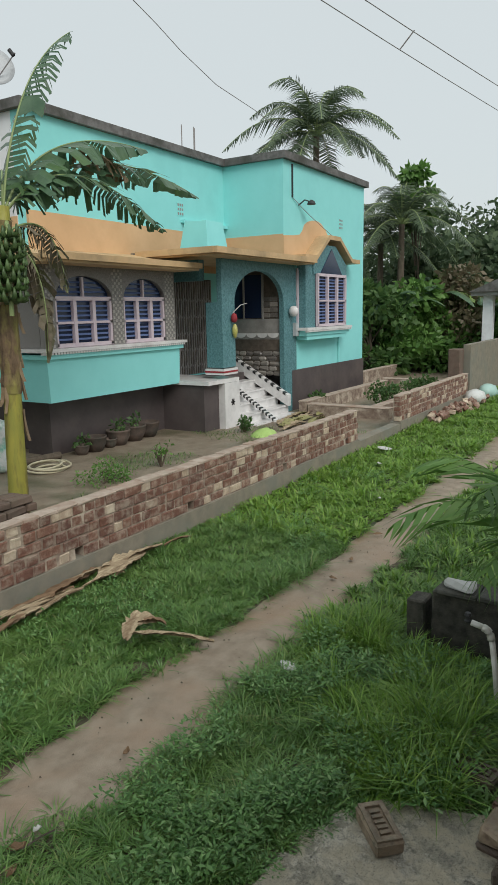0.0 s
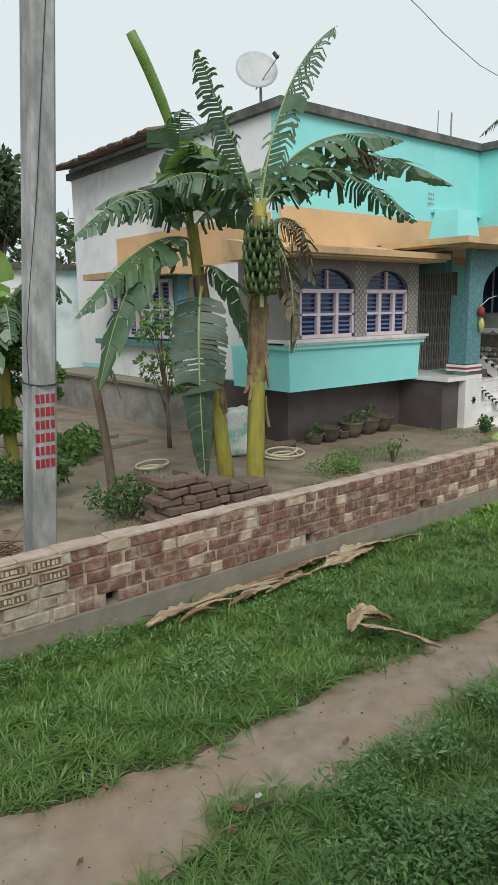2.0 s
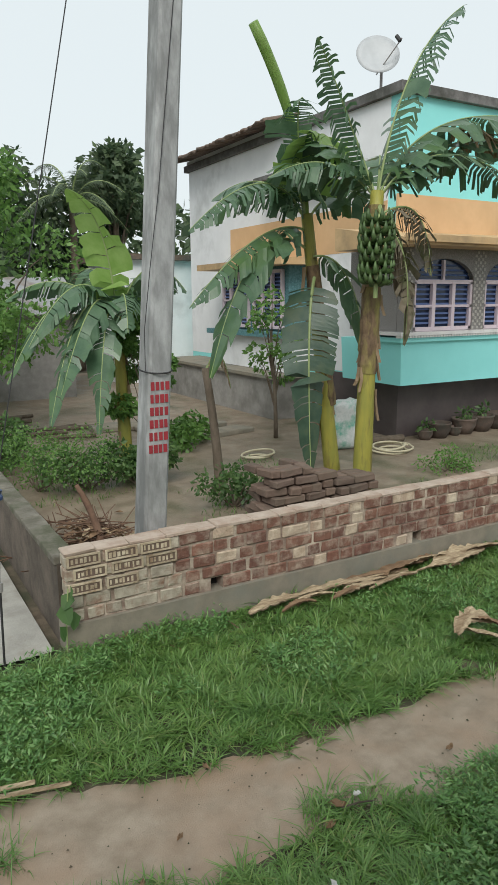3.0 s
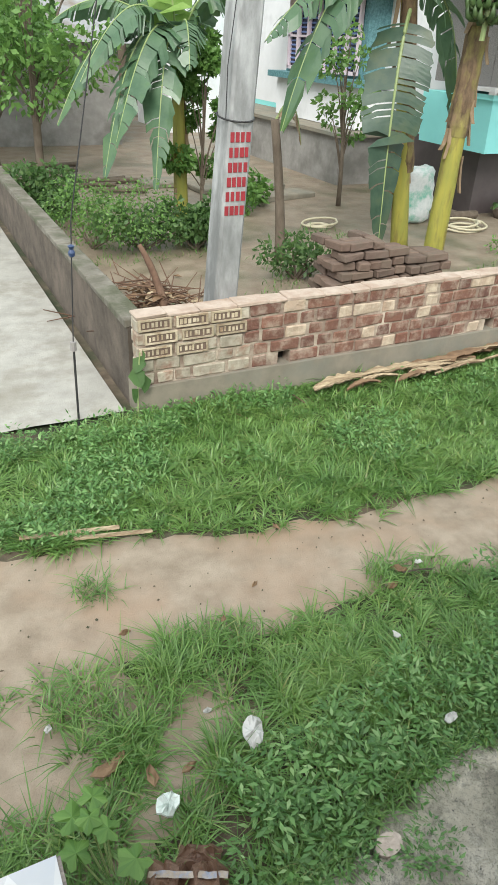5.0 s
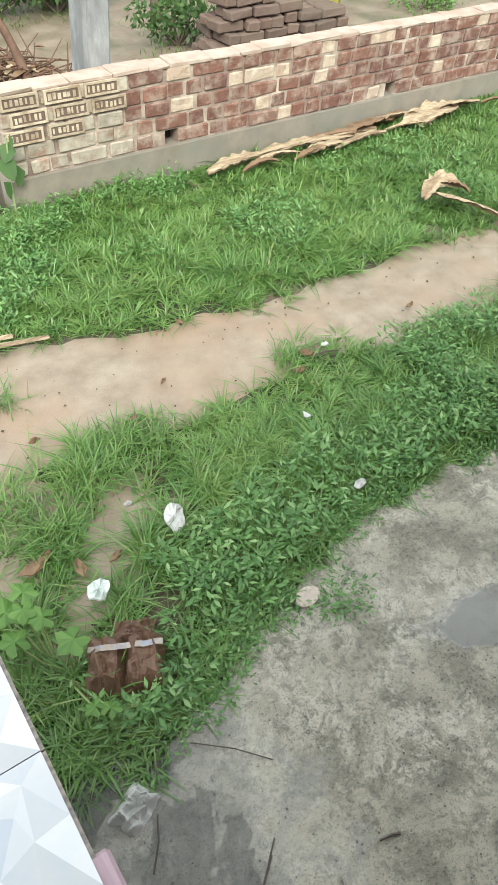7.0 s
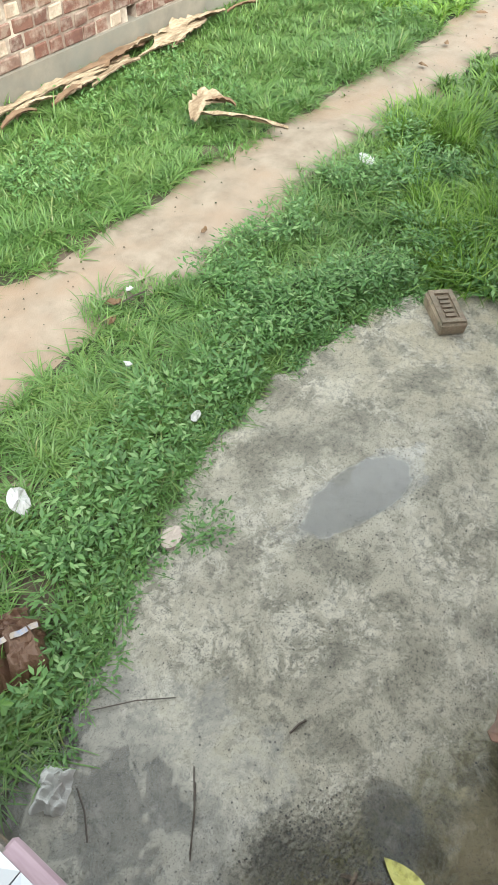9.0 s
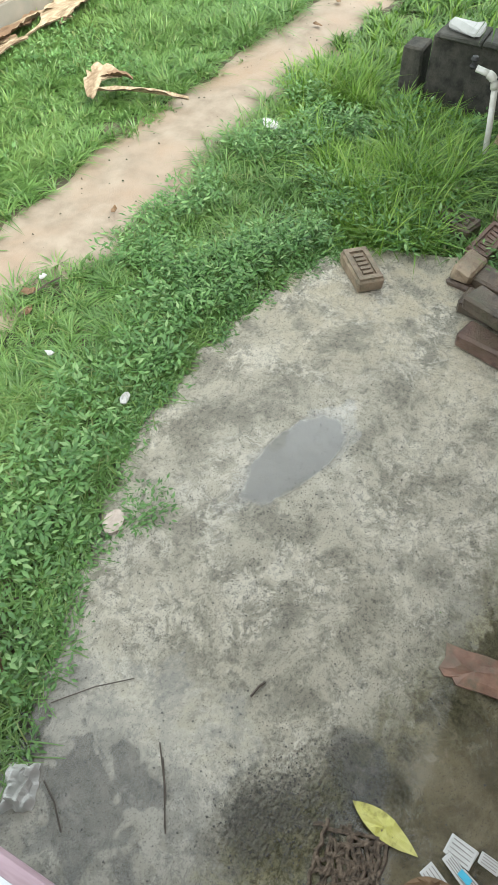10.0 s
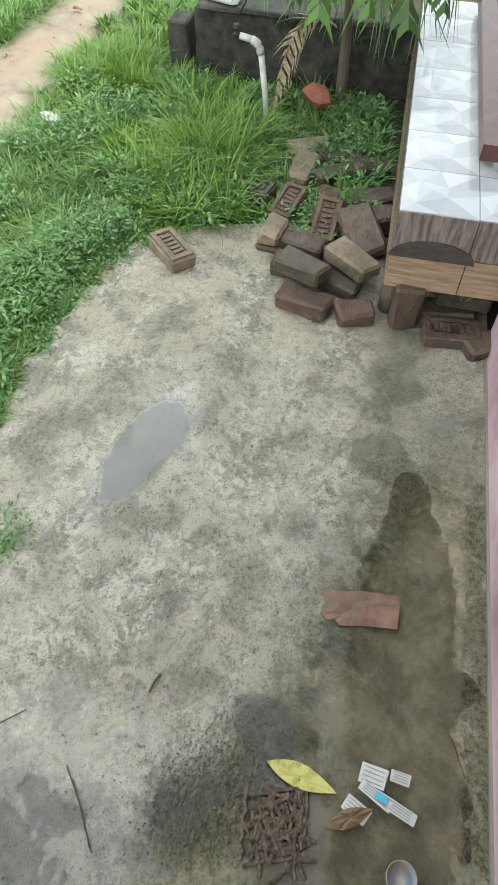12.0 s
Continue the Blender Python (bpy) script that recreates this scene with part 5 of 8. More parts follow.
M_WITHER = material("withered_leaf", (0.15, 0.125, 0.085), (0.25, 0.21, 0.15), 10, 0.85, bump=0.4, stain=(0.14, 0.15, 0.07), stain_scale=3, trans=0.2)
# fruiting banana plant by the wall
b1 = thing("banana_plant", (5.03, 6.25, 0), "fruiting banana plant with torn leaves and a green bunch", "banana plant", "banana plants")
part("old_sheath", Geo().tube(bez((5.065, 6.25, 1.45), (5.085, 6.25, 2.1), (5.135, 6.25, 3.3), 14), [0.105, 0.118, 0.108, 0.118, 0.106, 0.114, 0.104, 0.11, 0.1, 0.106, 0.098, 0.1, 0.094, 0.09], 11), M_OLDSHEATH, b1, "dry brown sheaths round the upper stem")
banana_stem(b1, ((5.03, 6.25, 0), (5.06, 6.25, 1.6), (5.14, 6.25, 3.45)), 0.115, 0.075, 4, dry=16, dry_from=0.42)
C1 = Vector((5.14, 6.25, 3.35))
put_leaf(b1, C1, (5.35, 6.20, 4.9), (6.06, 6.0, 5.38), 0.40, 21, tatter=0.85, droop=0.9, n=48, gap=0.006)
put_leaf(b1, C1, (4.80, 6.40, 4.3), (4.36, 6.3, 4.88), 0.31, 22, tatter=0.95, droop=0.9, n=36)
put_leaf(b1, C1 + Vector((0.05, 0, 0.1)), (5.6, 6.1, 4.45), (7.15, 5.9, 4.32), 0.44, 23, tatter=0.75, droop=0.9, n=44)
put_leaf(b1, C1, (5.7, 5.9, 4.35), (7.08, 5.6, 3.30), 0.44, 24, tatter=0.8, droop=0.7, n=48, gap=0.006)
put_leaf(b1, C1, (6.3, 6.3, 4.6), (8.72, 6.25, 3.98), 0.39, 25, tatter=0.65, droop=0.8, n=52)
put_leaf(b1, C1, (4.7, 6.5, 4.0), (3.95, 6.6, 3.55), 0.39, 26, tatter=0.75, droop=0.9, n=36)
put_leaf(b1, C1, (4.9, 6.7, 4.3), (4.55, 7.2, 3.9), 0.36, 27, tatter=0.75, droop=0.8, n=30)
put_leaf(b1, C1, (5.5, 6.6, 4.2), (6.0, 7.3, 3.9), 0.36, 28, tatter=0.75, droop=0.8, n=30)
put_leaf(b1, (5.16, 6.2, 3.2), (5.75, 6.1, 3.55), (5.80, 6.05, 2.55), 0.30, 29, M_WITHER, label="withered brown leaf hanging down", tatter=0.95, droop=1.1, n=24)
put_leaf(b1, (5.2, 6.25, 3.1), (5.62, 6.2, 3.3), (5.60, 6.25, 1.75), 0.30, 30, M_WITHER, label="withered brown leaf hanging down", tatter=0.9, droop=1.2, n=26)
put_leaf(b1, (5.12, 6.2, 3.1), (5.5, 6.0, 3.0), (5.45, 6.05, 1.9), 0.24, 31, M_WITHER, label="withered brown leaf hanging down", tatter=0.95, droop=1.2, n=20)
put_leaf(b1, (6.1, 6.15, 4.15), (6.5, 6.05, 4.3), (6.9, 6.0, 3.95), 0.29, 32, M_DRYSHEATH, label="withered brown leaf hanging down", tatter=0.95, droop=1.0, n=18)
stalk = bez((5.12, 6.17, 3.25), (4.93, 5.95, 3.4), (4.92, 5.97, 2.3), 8)
part("fruit_stalk", Geo().tube(stalk, 0.025, 7), M_RIB, b1)
rf = random.Random(8)
for h in range(7):
    z = 3.10 - 0.105 * h
    g = Geo()
    rad = 0.115 + 0.03 * math.sin((h + 1) / 8 * math.pi) + rf.uniform(-0.02, 0.02)
    for k in range(13):
        a = 2 * math.pi * k / 13 + 0.7 * h + rf.uniform(-0.12, 0.12)
        z = 3.10 - 0.105 * h + rf.uniform(-0.025, 0.025)
        o = Vector((math.cos(a), math.sin(a), 0))
        c = Vector((4.92, 5.97, z))
        g.tube(bez(c + o * 0.03, c + o * (rad + 0.07) + Vector((0, 0, -0.05)), c + o * (rad + 0.035) + Vector((0, 0, 0.10 + rf.uniform(-0.01, 0.01))), 6), [0.012, 0.022, 0.027, 0.027, 0.02, 0.008], 6)
    part("banana_hand", g, M_FRUIT, b1, "hand of unripe green bananas", smooth=True)

# second banana plant with a rolled new leaf
b2 = thing("banana_plant", (5.32, 7.2, 0), "banana plant with a rolled new leaf and torn drooping leaves", "banana plant", "banana plants")
part("old_sheath", Geo().tube(bez((5.23, 7.2, 0.95), (5.1, 7.2, 1.7), (4.95, 7.2, 2.7), 12), [0.1, 0.112, 0.1, 0.108, 0.098, 0.106, 0.096, 0.1, 0.09, 0.096, 0.09, 0.085], 11), M_OLDSHEATH, b2, "dry brown sheaths round the stem")
banana_stem(b2, ((5.32, 7.2, 0), (5.15, 7.2, 1.2), (4.86, 7.2, 3.3)), 0.11, 0.07, 6, dry=14)
C2 = Vector((4.86, 7.2, 3.2))
spear = bez(C2, (4.75, 7.1, 4.2), (3.98, 6.95, 5.15), 14)
part("rolled_leaf", Geo().tube(spear, [0.03, 0.035, 0.035, 0.035, 0.035, 0.04, 0.045, 0.05, 0.055, 0.06, 0.06, 0.06, 0.06, 0.055], 10), M_YOUNG, b2, "bright green rolled new leaf", smooth=True)
put_leaf(b2, C2, (4.5, 7.0, 4.5), (4.45, 6.7, 4.42), 0.36, 41, tatter=0.8, droop=0.9, n=36)
put_leaf(b2, C2, (4.75, 7.0, 4.75), (5.05, 6.75, 3.75), 0.47, 42, M_YOUNG, tatter=0.1, droop=0.4, n=24)
put_leaf(b2, C2, (4.3, 7.0, 4.35), (4.72, 6.6, 3.3), 0.36, 49, tatter=0.9, droop=0.7, n=30)
put_leaf(b2, C2, (4.3, 7.1, 4.05), (3.15, 6.9, 3.00), 0.38, 43, tatter=0.9, droop=1.0, n=44)
put_leaf(b2, C2 - Vector((0, 0, 0.1)), (4.2, 7.1, 3.3), (3.15, 6.9, 2.22), 0.36, 44, tatter=0.8, droop=0.9, n=44)
put_leaf(b2, C2, (5.4, 7.2, 4.0), (6.1, 7.1, 3.2), 0.39, 45, tatter=0.75, droop=0.9, n=30)
put_leaf(b2, C2, (4.5, 7.5, 4.0), (4.0, 8.0, 3.5), 0.39, 46, tatter=0.5, droop=0.7, n=26)
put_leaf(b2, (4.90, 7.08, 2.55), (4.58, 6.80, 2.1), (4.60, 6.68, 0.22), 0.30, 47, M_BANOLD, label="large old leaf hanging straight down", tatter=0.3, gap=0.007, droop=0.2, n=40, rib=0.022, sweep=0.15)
put_leaf(b2, (4.8, 7.15, 2.9), (3.9, 6.9, 3.35), (3.35, 6.85, 1.45), 0.34, 48, tatter=0.2, droop=1.0, n=30)
put_leaf(b2, (4.9, 7.1, 2.8), (5.5, 7.0, 2.9), (5.65, 6.95, 1.4), 0.31, 50, tatter=0.5, droop=1.0, n=28)

# slim stake-like young trunk with a hanging dry leaf
yt = thing("young_tree", (3.73, 7.4, 0), "slim brown sapling trunk with dry hanging leaf", "tree")
part("trunk", Geo().tube(bez((3.73, 7.4, 0), (3.70, 7.4, 0.7), (3.56, 7.4, 1.5), 8), [0.07, 0.062, 0.058, 0.055, 0.052, 0.05, 0.048, 0.045], 9), M_BARK, yt, smooth=True)
put_leaf(yt, (3.56, 7.4, 1.45), (3.75, 7.35, 1.95), (3.85, 7.3, 1.25), 0.12, 61, M_DRYSHEATH, tatter=0.9, droop=1.0, n=14, label="dry curled leaf")

# banana plant further left with a bright unfurling leaf
b3 = thing("banana_plant", (3.1, 9.0, 0), "banana plant with a bright unfurling leaf", "banana plant", "banana plants")
banana_stem(b3, ((3.1, 9.0, 0), (3.1, 9.0, 0.8), (3.05, 9.0, 2.1)), 0.10, 0.065, 9, dry=6)
C3 = Vector((3.05, 9.0, 2.0))
put_leaf(b3, C3, (3.0, 8.9, 3.4), (2.40, 8.7, 3.62), 0.34, 71, M_YOUNG, label="bright yellow-green unfurling leaf", tatter=0.1, droop=0.5, n=26)
for k, (p1, p2, w) in enumerate((((2.6, 8.8, 3.1), (1.8, 8.6, 1.75), 0.30), ((2.7, 8.6, 2.9), (2.05, 8.2, 1.2), 0.28), ((3.4, 8.8, 3.2), (3.9, 8.6, 2.4), 0.28),
                                 ((3.0, 9.4, 3.2), (2.6, 9.9, 2.4), 0.28), ((3.5, 9.3, 3.1), (4.2, 9.6, 2.4), 0.28), ((2.5, 9.2, 2.9), (1.7, 9.3, 2.3), 0.26), ((3.05, 8.6, 2.8), (2.95, 8.3, 1.9), 0.24), ((2.5, 8.7, 2.9), (1.95, 8.4, 0.8), 0.24), ((2.75, 8.5, 2.7), (2.45, 8.1, 0.7), 0.22), ((2.4, 8.9, 3.0), (1.55, 8.8, 1.3), 0.24))):
    put_leaf(b3, C3, p1, p2, w * 1.15, 72 + k, M_BANLEAF, tatter=0.6, droop=0.8, n=34)

# feathery light-green shrub beside it, bushes and small trees in the left yard
for k, (x, y, h, sp) in enumerate(((3.35, 8.9, 2.3, 0.4),)):
    tree((x, y, 0), h, sp, 130 + k, 4200, 0.045, M_LEAFLIT, "slim feathery light-green sapling", 12, "sapling", 0.3, 0.03)
tree((1.75, 11.2, 0), 4.3, 1.15, 140, 5200, 0.06, M_LEAFLIT, "leafy young tree beside the low wall", 18, "tree", 0.38, 0.07)
tree((0.9, 14.0, 0), 5.2, 1.6, 141, 4200, 0.10, M_LEAF, "leafy tree behind the neighbour's yard", 18, "tree", 0.3, 0.1)
tree((6.0, 9.7, 0), 2.4, 0.4, 143, 700, 0.055, M_LEAFLIT, "light-green papaya-like sapling near the house", 12, "sapling", 0.45, 0.04)
bush((1.75, 8.4, 0), 0.8, 0.85, 150, 3600, 0.022, M_LEAFLIT, "low leafy bush beside the return wall")
bush((2.3, 8.2, 0), 0.5, 0.55, 151, 1300, 0.035, M_LEAF, "low leafy bush beside the return wall")
bush((1.6, 10.2, 0), 0.7, 0.7, 152, 2000, 0.05, M_LEAF, "low leafy bush in the yard")
bush((3.5, 6.6, 0), 0.35, 0.5, 153, 900, 0.035, M_LEAF, "small weedy bush by the brick stack")
bush((6.8, 6.6, 0), 0.4, 0.25, 154, 900, 0.025, M_LEAFLIT, "patch of low light-green weeds")
bush((7.9, 6.5, 0), 0.14, 0.5, 155, 90, 0.035, M_LEAFLIT, "slim weed seedling in the yard")
bush((11.0, 6.95, 0), 0.15, 0.4, 156, 260, 0.04, M_LEAF, "small plant beside the steps")
bush((14.5, 7.1, 0), 0.15, 0.45, 157, 260, 0.05, M_LEAF, "small plant by the plinth")
bush((15.5, 5.8, 0.1), 0.35, 0.5, 158, 700, 0.05, M_LEAF, "weeds growing inside the brick foundation")
bush((17.4, 5.5, 0.1), 0.5, 0.6, 159, 900, 0.05, M_LEAF, "weeds growing inside the brick foundation")


tree((1.3, 12.4, 0), 3.8, 1.0, 146, 4200, 0.06, M_LEAFLIT, "leafy tree by the low wall", 16, "tree", 0.3, 0.06)
bush((2.9, 8.0, 0), 0.45, 0.7, 160, 1600, 0.05, M_LEAF, "leafy bush under the banana plants")
bush((4.3, 9.8, 0), 0.5, 0.5, 161, 1200, 0.05, M_LEAFLIT, "low light-green bush in the side yard")

# coconut palms and the green mass behind the house
def palm(at, height, seed, count, length, label, lean=(0, 0)):
    rng = random.Random(seed)
    p = thing("coconut_palm", at, label, "palm tree", "palms")
    x, y, z = at
    top = Vector((x + lean[0], y + lean[1], z + height))
    part("trunk", Geo().tube(bez(at, (x + lean[0] * 0.2, y + lean[1] * 0.2, z + height * 0.5), top, 12), list(np.linspace(0.17, 0.11, 12)), 10), M_BARK, p, smooth=True)
    for k in range(count):
        a = 2.39996 * k + rng.uniform(-0.2, 0.2)
        e = 1.35 - 1.9 * k / count
        o = Vector((math.cos(a), math.sin(a), 0))
        ln = length * rng.uniform(0.85, 1.1)
        mid = top + o * ln * 0.45 * max(0.25, math.cos(e)) + Vector((0, 0, ln * (0.30 + 0.35 * e)))
        tip = top + o * ln * max(0.35, math.cos(e * 0.8)) + Vector((0, 0, ln * (0.62 * e - 0.35)))
        part("frond", frond(top, mid, tip, length * 0.23, rng, n=50, droop=0.75, rib=0.03, sweep=0.45, narrow=True), [M_PALM, M_RIB], p)
    return p


M_RUSSET = random_ramp(material("russet_leaf", (0.10, 0.11, 0.05), (0.19, 0.15, 0.09), 3, 0.5, bump=0.1, trans=0.35),
                       [(0, (0.08, 0.12, 0.045)), (0.5, (0.18, 0.15, 0.09)), (1, (0.30, 0.24, 0.16))], island=True, keep=0.4)
palm((24.0, 11.8, 0), 8.5, 201, 26, 3.3, "tall coconut palm behind the house")
palm((26.0, 9.2, 0), 5.4, 202, 20, 2.9, "shaggy coconut palm with drooping fronds behind the house")
palm((27.5, 10.6, 0), 4.9, 203, 18, 2.7, "shaggy coconut palm with drooping fronds behind the house")
for k, (x, y, h, s, mt) in enumerate(((23.5, 9.4, 2.9, 1.5, M_LEAF), (25.0, 8.3, 2.9, 1.6, M_LEAFLIT), (26.8, 7.4, 3.2, 1.7, M_RUSSET), (28.5, 8.6, 4.0, 2.2, M_DEEP), (30.5, 7.5, 4.6, 2.4, M_DEEP),
                                      (33.0, 7.3, 5.6, 2.8, M_DEEP), (31.5, 10.5, 5.2, 2.8, M_DEEP), (36.0, 11.0, 6.4, 3.2, M_DEEP), (27.0, 5.7, 2.6, 1.3, M_LEAFLIT), (38.0, 8.2, 6.8, 3.3, M_DEEP), (29.5, 6.2, 3.3, 1.6, M_LEAF))):
    tree((x, y, 0), h, s, 210 + k, 3600, 0.16 if h < 4 else 0.22, mt, "dense broadleaf tree behind the house", 22, "tree", 0.08, 0.1)
for k, (x, y, h) in enumerate(((26.2, 7.9, 3.9), (29.2, 7.6, 4.6), (31.0, 6.6, 3.9), (24.6, 9.0, 3.4), (27.4, 6.6, 3.2), (28.2, 8.4, 5.0))):
    bp = thing("banana_plant", (x, y, 0), "broad-leaved banana plant in the thicket", "banana plant", "thicket banana plants")
    part("stem", Geo().tube([(x, y, 0), (x, y, h * 0.6)], [0.12, 0.08], 8), M_BANTRUNK, bp)
    rr = random.Random(300 + k)
    for j in range(8):
        a = 2.4 * j + k
        o = Vector((math.cos(a), math.sin(a), 0))
        c = Vector((x, y, h * 0.55))
        put_leaf(bp, c, c + o * 0.7 + Vector((0, 0, 1.4)), c + o * 1.9 + Vector((0, 0, rr.uniform(0.0, 0.9))), 0.32, 320 + 9 * k + j, M_YOUNG if j == 2 else M_BANLEAF, tatter=0.3, droop=0.6, n=16)
tt = tree((27.2, 8.8, 0), 7.6, 0.8, 231, 1100, 0.16, M_LEAFLIT, "slender tree with a tufted light-green top", 8, "tree", 0.72, 0.07)
# far woods, left and right
rng = np.random.default_rng(77)
cs, rs = [], []
for k in range(150):
    a = rng.uniform(0, 1)
    x = -30 + 130 * a
    cs.append((x, 34 + rng.uniform(-3, 6) + 0.15 * max(0, x), rng.uniform(1.0, 7.5)))
    rs.append(rng.uniform(1.6, 3.0))
for k in range(70):
    cs.append((60 + rng.uniform(-5, 8), -20 + 55 * rng.uniform(), rng.uniform(0.5, 6.5)))
    rs.append(rng.uniform(1.8, 3.2))
v = leaf_cloud(rng, cs, rs, 30000, 0.42)
tagged(new("far_woods", raw_mesh("far_woods", v, 2, [(0, 1, 2), (0, 2, 3)], [M_DEEP])), "belt of dark green woods in the distance", "woods", kind="stuff")
for k, (x, y, h, s) in enumerate(((8.2, 24.0, 7.4, 1.6), (5.0, 24.0, 6.6, 1.9), (2.4, 22.0, 8.0, 2.2), (0.2, 19.0, 7.6, 2.0))):
    tree((x, y, 0), h, s, 240 + k, 4200, 0.16, M_DEEP, "dark leafy tree behind the yard", 20, "tree", 0.25, 0.14)
palm((6.6, 23.0, 0), 5.4, 250, 16, 2.2, "coconut palm behind the yard")


# ---- grass and weeds ----
def blades(rng, x, y, z, h, w, lean=0.5, way=None):
    """Arching blades: two bent segments and a tip, each leaning its own way."""
    n = len(x)
    a = rng.uniform(0, 2 * np.pi, n) if way is None else way
    d = np.stack([np.cos(a), np.sin(a), np.zeros(n)], 1)
    twist = rng.normal(0, 0.35, n)
    s = np.stack([-np.sin(a + twist), np.cos(a + twist), np.zeros(n)], 1)
    p = np.stack([x, y, z], 1)
    up = np.array([0, 0, 1.0])
    le = (lean * rng.uniform(0.35, 1.5, n))[:, None]
    h, w = h[:, None], w[:, None]
    at = [p + up * h * (k - 0.48 * np.minimum(le, 1.6) * k * k) + d * h * le * (0.25 * k + 0.75 * k * k) for k in (0.0, 0.42, 0.76, 1.08)]
    return np.stack([at[0] - s * w * 0.8, at[0] + s * w * 0.8, at[1] - s * w, at[1] + s * w, at[2] - s * w * 0.75, at[2] + s * w * 0.75, at[3]], 1)


BLADE = [(0, 1, 3, 2), (2, 3, 5, 4), (4, 5, 6)]


def field(rng, n, x0, x1, y0, y1):
    return rng.uniform(x0, x1, n), rng.uniform(y0, y1, n)


def lumps(x, y, s, k=0.0):
    return np.array([noise.noise(Vector((a * s, b * s, k))) for a, b in zip(x, y)])


def on_grass(x, y, rng):
    """How thick the grass grows at a place, 0 to 1."""
    near = np.array([path_near(a) for a in x])
    far = np.array([path_far(a) for a in x])
    conc = np.array([conc_edge(a) if a < 2.9 else -9.0 for a in x])
    soft = 0.10 * lumps(x, y, 5.0, 2.0) + 0.06 * rng.normal(size=len(x))
    ok = ((y < near + 0.01 + soft) | (y > far - 0.005 + soft * 0.7)) & (y > conc + 0.03 + 0.5 * np.abs(soft))
    patch = np.where((x < 0.75) & (y < near), np.clip(-0.12 + 2.4 * lumps(x, y, 4.5, 5.0) + 2.2 * np.clip(x - 0.4, 0, 0.6) + np.clip(1.68 - y, 0, 1) * 4.0, 0.0, 1), 1.0)
    bald = np.clip(0.75 + 1.2 * lumps(x, y, 1.1, 9.0) + 1.4 * lumps(x, y, 8.0, 19.0), 0.30, 1)
    return ok * patch * bald


def grass_field(name, seed, n, x0, x1, y0, y1, h, w, label, lean=0.5, extra=None, mt=M_GRASS, per=9, spread=0.016):
    """Tufts of blades that fan out from a shared foot; tall and low tufts side by side."""
    rng = np.random.default_rng(seed)
    n //= per
    x, y = field(rng, n, x0, x1, y0, y1)
    keep = rng.uniform(size=n) < on_grass(x, y, rng)
    if extra is not None:
        keep &= extra(x, y)
    x, y = x[keep], y[keep]
    n = len(x)
    tuft = h * (0.70 + 1.0 * np.clip(lumps(x, y, 1.7, 4.0) + 0.2, -0.3, 1) + 0.9 * np.clip(lumps(x, y, 7.0, 14.0), -0.4, 1)) * rng.uniform(0.55, 1.5, n)
    lay = np.repeat(rng.uniform(0, 2 * np.pi, n), per)
    way = np.where(rng.uniform(size=n * per) < 0.45, lay + rng.normal(0, 0.6, n * per), rng.uniform(0, 2 * np.pi, n * per))
    off = np.abs(rng.normal(0, spread, n * per))
    x, y = np.repeat(x, per) + off * np.cos(way), np.repeat(y, per) + off * np.sin(way)
    hh = np.repeat(tuft, per) * rng.uniform(0.5, 1.3, n * per)
    v = blades(rng, x, y, np.full(n * per, -0.03), hh + 0.03, w * rng.uniform(0.6, 1.35, n * per), lean, way)
    return tagged(new(name, raw_mesh(name, v, 2, BLADE, [mt])), label, "grass", kind="stuff")


clear = lambda x, y: ~((x > 4.34) & (x < 4.62) & (y < 1.46)) & ~((x > 2.2) & (y < 0.0)) & ~((x < -0.15) & (y < 1.3))
wallside = lambda x, y: (y < 4.29) & ~((x < 0.98) & (y > 4.25))
grass_field("lawn_verge", 507, 9000, 2.75, 4.4, -0.1, 1.0, 0.11, 0.004, "grass between the tumbled bricks", 0.9, clear)
grass_field("lawn_verge", 501, 115000, -0.5, 4.4, 0.9, 2.4, 0.070, 0.0031, "short wet grass between path and concrete", 1.15, clear)
grass_field("lawn_verge", 502, 190000, -2.5, 6.0, 2.5, 4.3, 0.062, 0.0036, "lush short grass along the boundary wall", 1.1, wallside)
grass_field("lawn_verge", 503, 110000, 6.0, 22.0, 2.5, 4.3, 0.075, 0.0075, "lush short grass along the boundary wall", 1.1, wallside, M_TALL)
grass_field("lawn_verge", 509, 60000, 4.4, 9.0, 0.4, 2.3, 0.080, 0.0048, "grass beside the footpath", 0.9, clear)
grass_field("lawn_verge", 504, 80000, 4.4, 22.0, -2.0, 2.3, 0.095, 0.0085, "grass beside the footpath", 0.7, clear, M_TALL)
grass_field("tall_grass", 505, 24000, 2.75, 4.5, 0.75, 2.15, 0.135, 0.0036, "long bright grass near the brick pile", 0.8, lambda x, y: clear(x, y) & (lumps(x, y, 1.6, 12.0) > -0.12) & (y < 1.0 + (x - 2.6) * 0.75), M_TALL, 6, 0.035)
rng = np.random.default_rng(506)
# tufts standing in the path and in the yard
cx = [0.25, 0.42, 0.10, -0.02, 0.62, 0.36, 0.16, 1.55, 0.33, 0.52, 0.72]
cy = [2.72, 2.16, 2.08, 2.10, 2.24, 2.02, 1.92, 2.26, 2.14, 2.10, 2.12]
tx = np.concatenate([rng.normal(a, 0.05, 110) for a in cx])
ty = np.concatenate([rng.normal(a, 0.05, 110) for a in cy])
v = blades(rng, tx, ty, np.full(len(tx), -0.01), rng.uniform(0.05, 0.14, len(tx)), np.full(len(tx), 0.0026), 0.9)
tagged(new("grass_tufts", raw_mesh("grass_tufts", v, 2, BLADE, [M_GRASS])), "loose grass tufts on the path edge", "grass", kind="stuff")
yx, yy = field(rng, 16000, 1.2, 12.0, 4.5, 9.0)
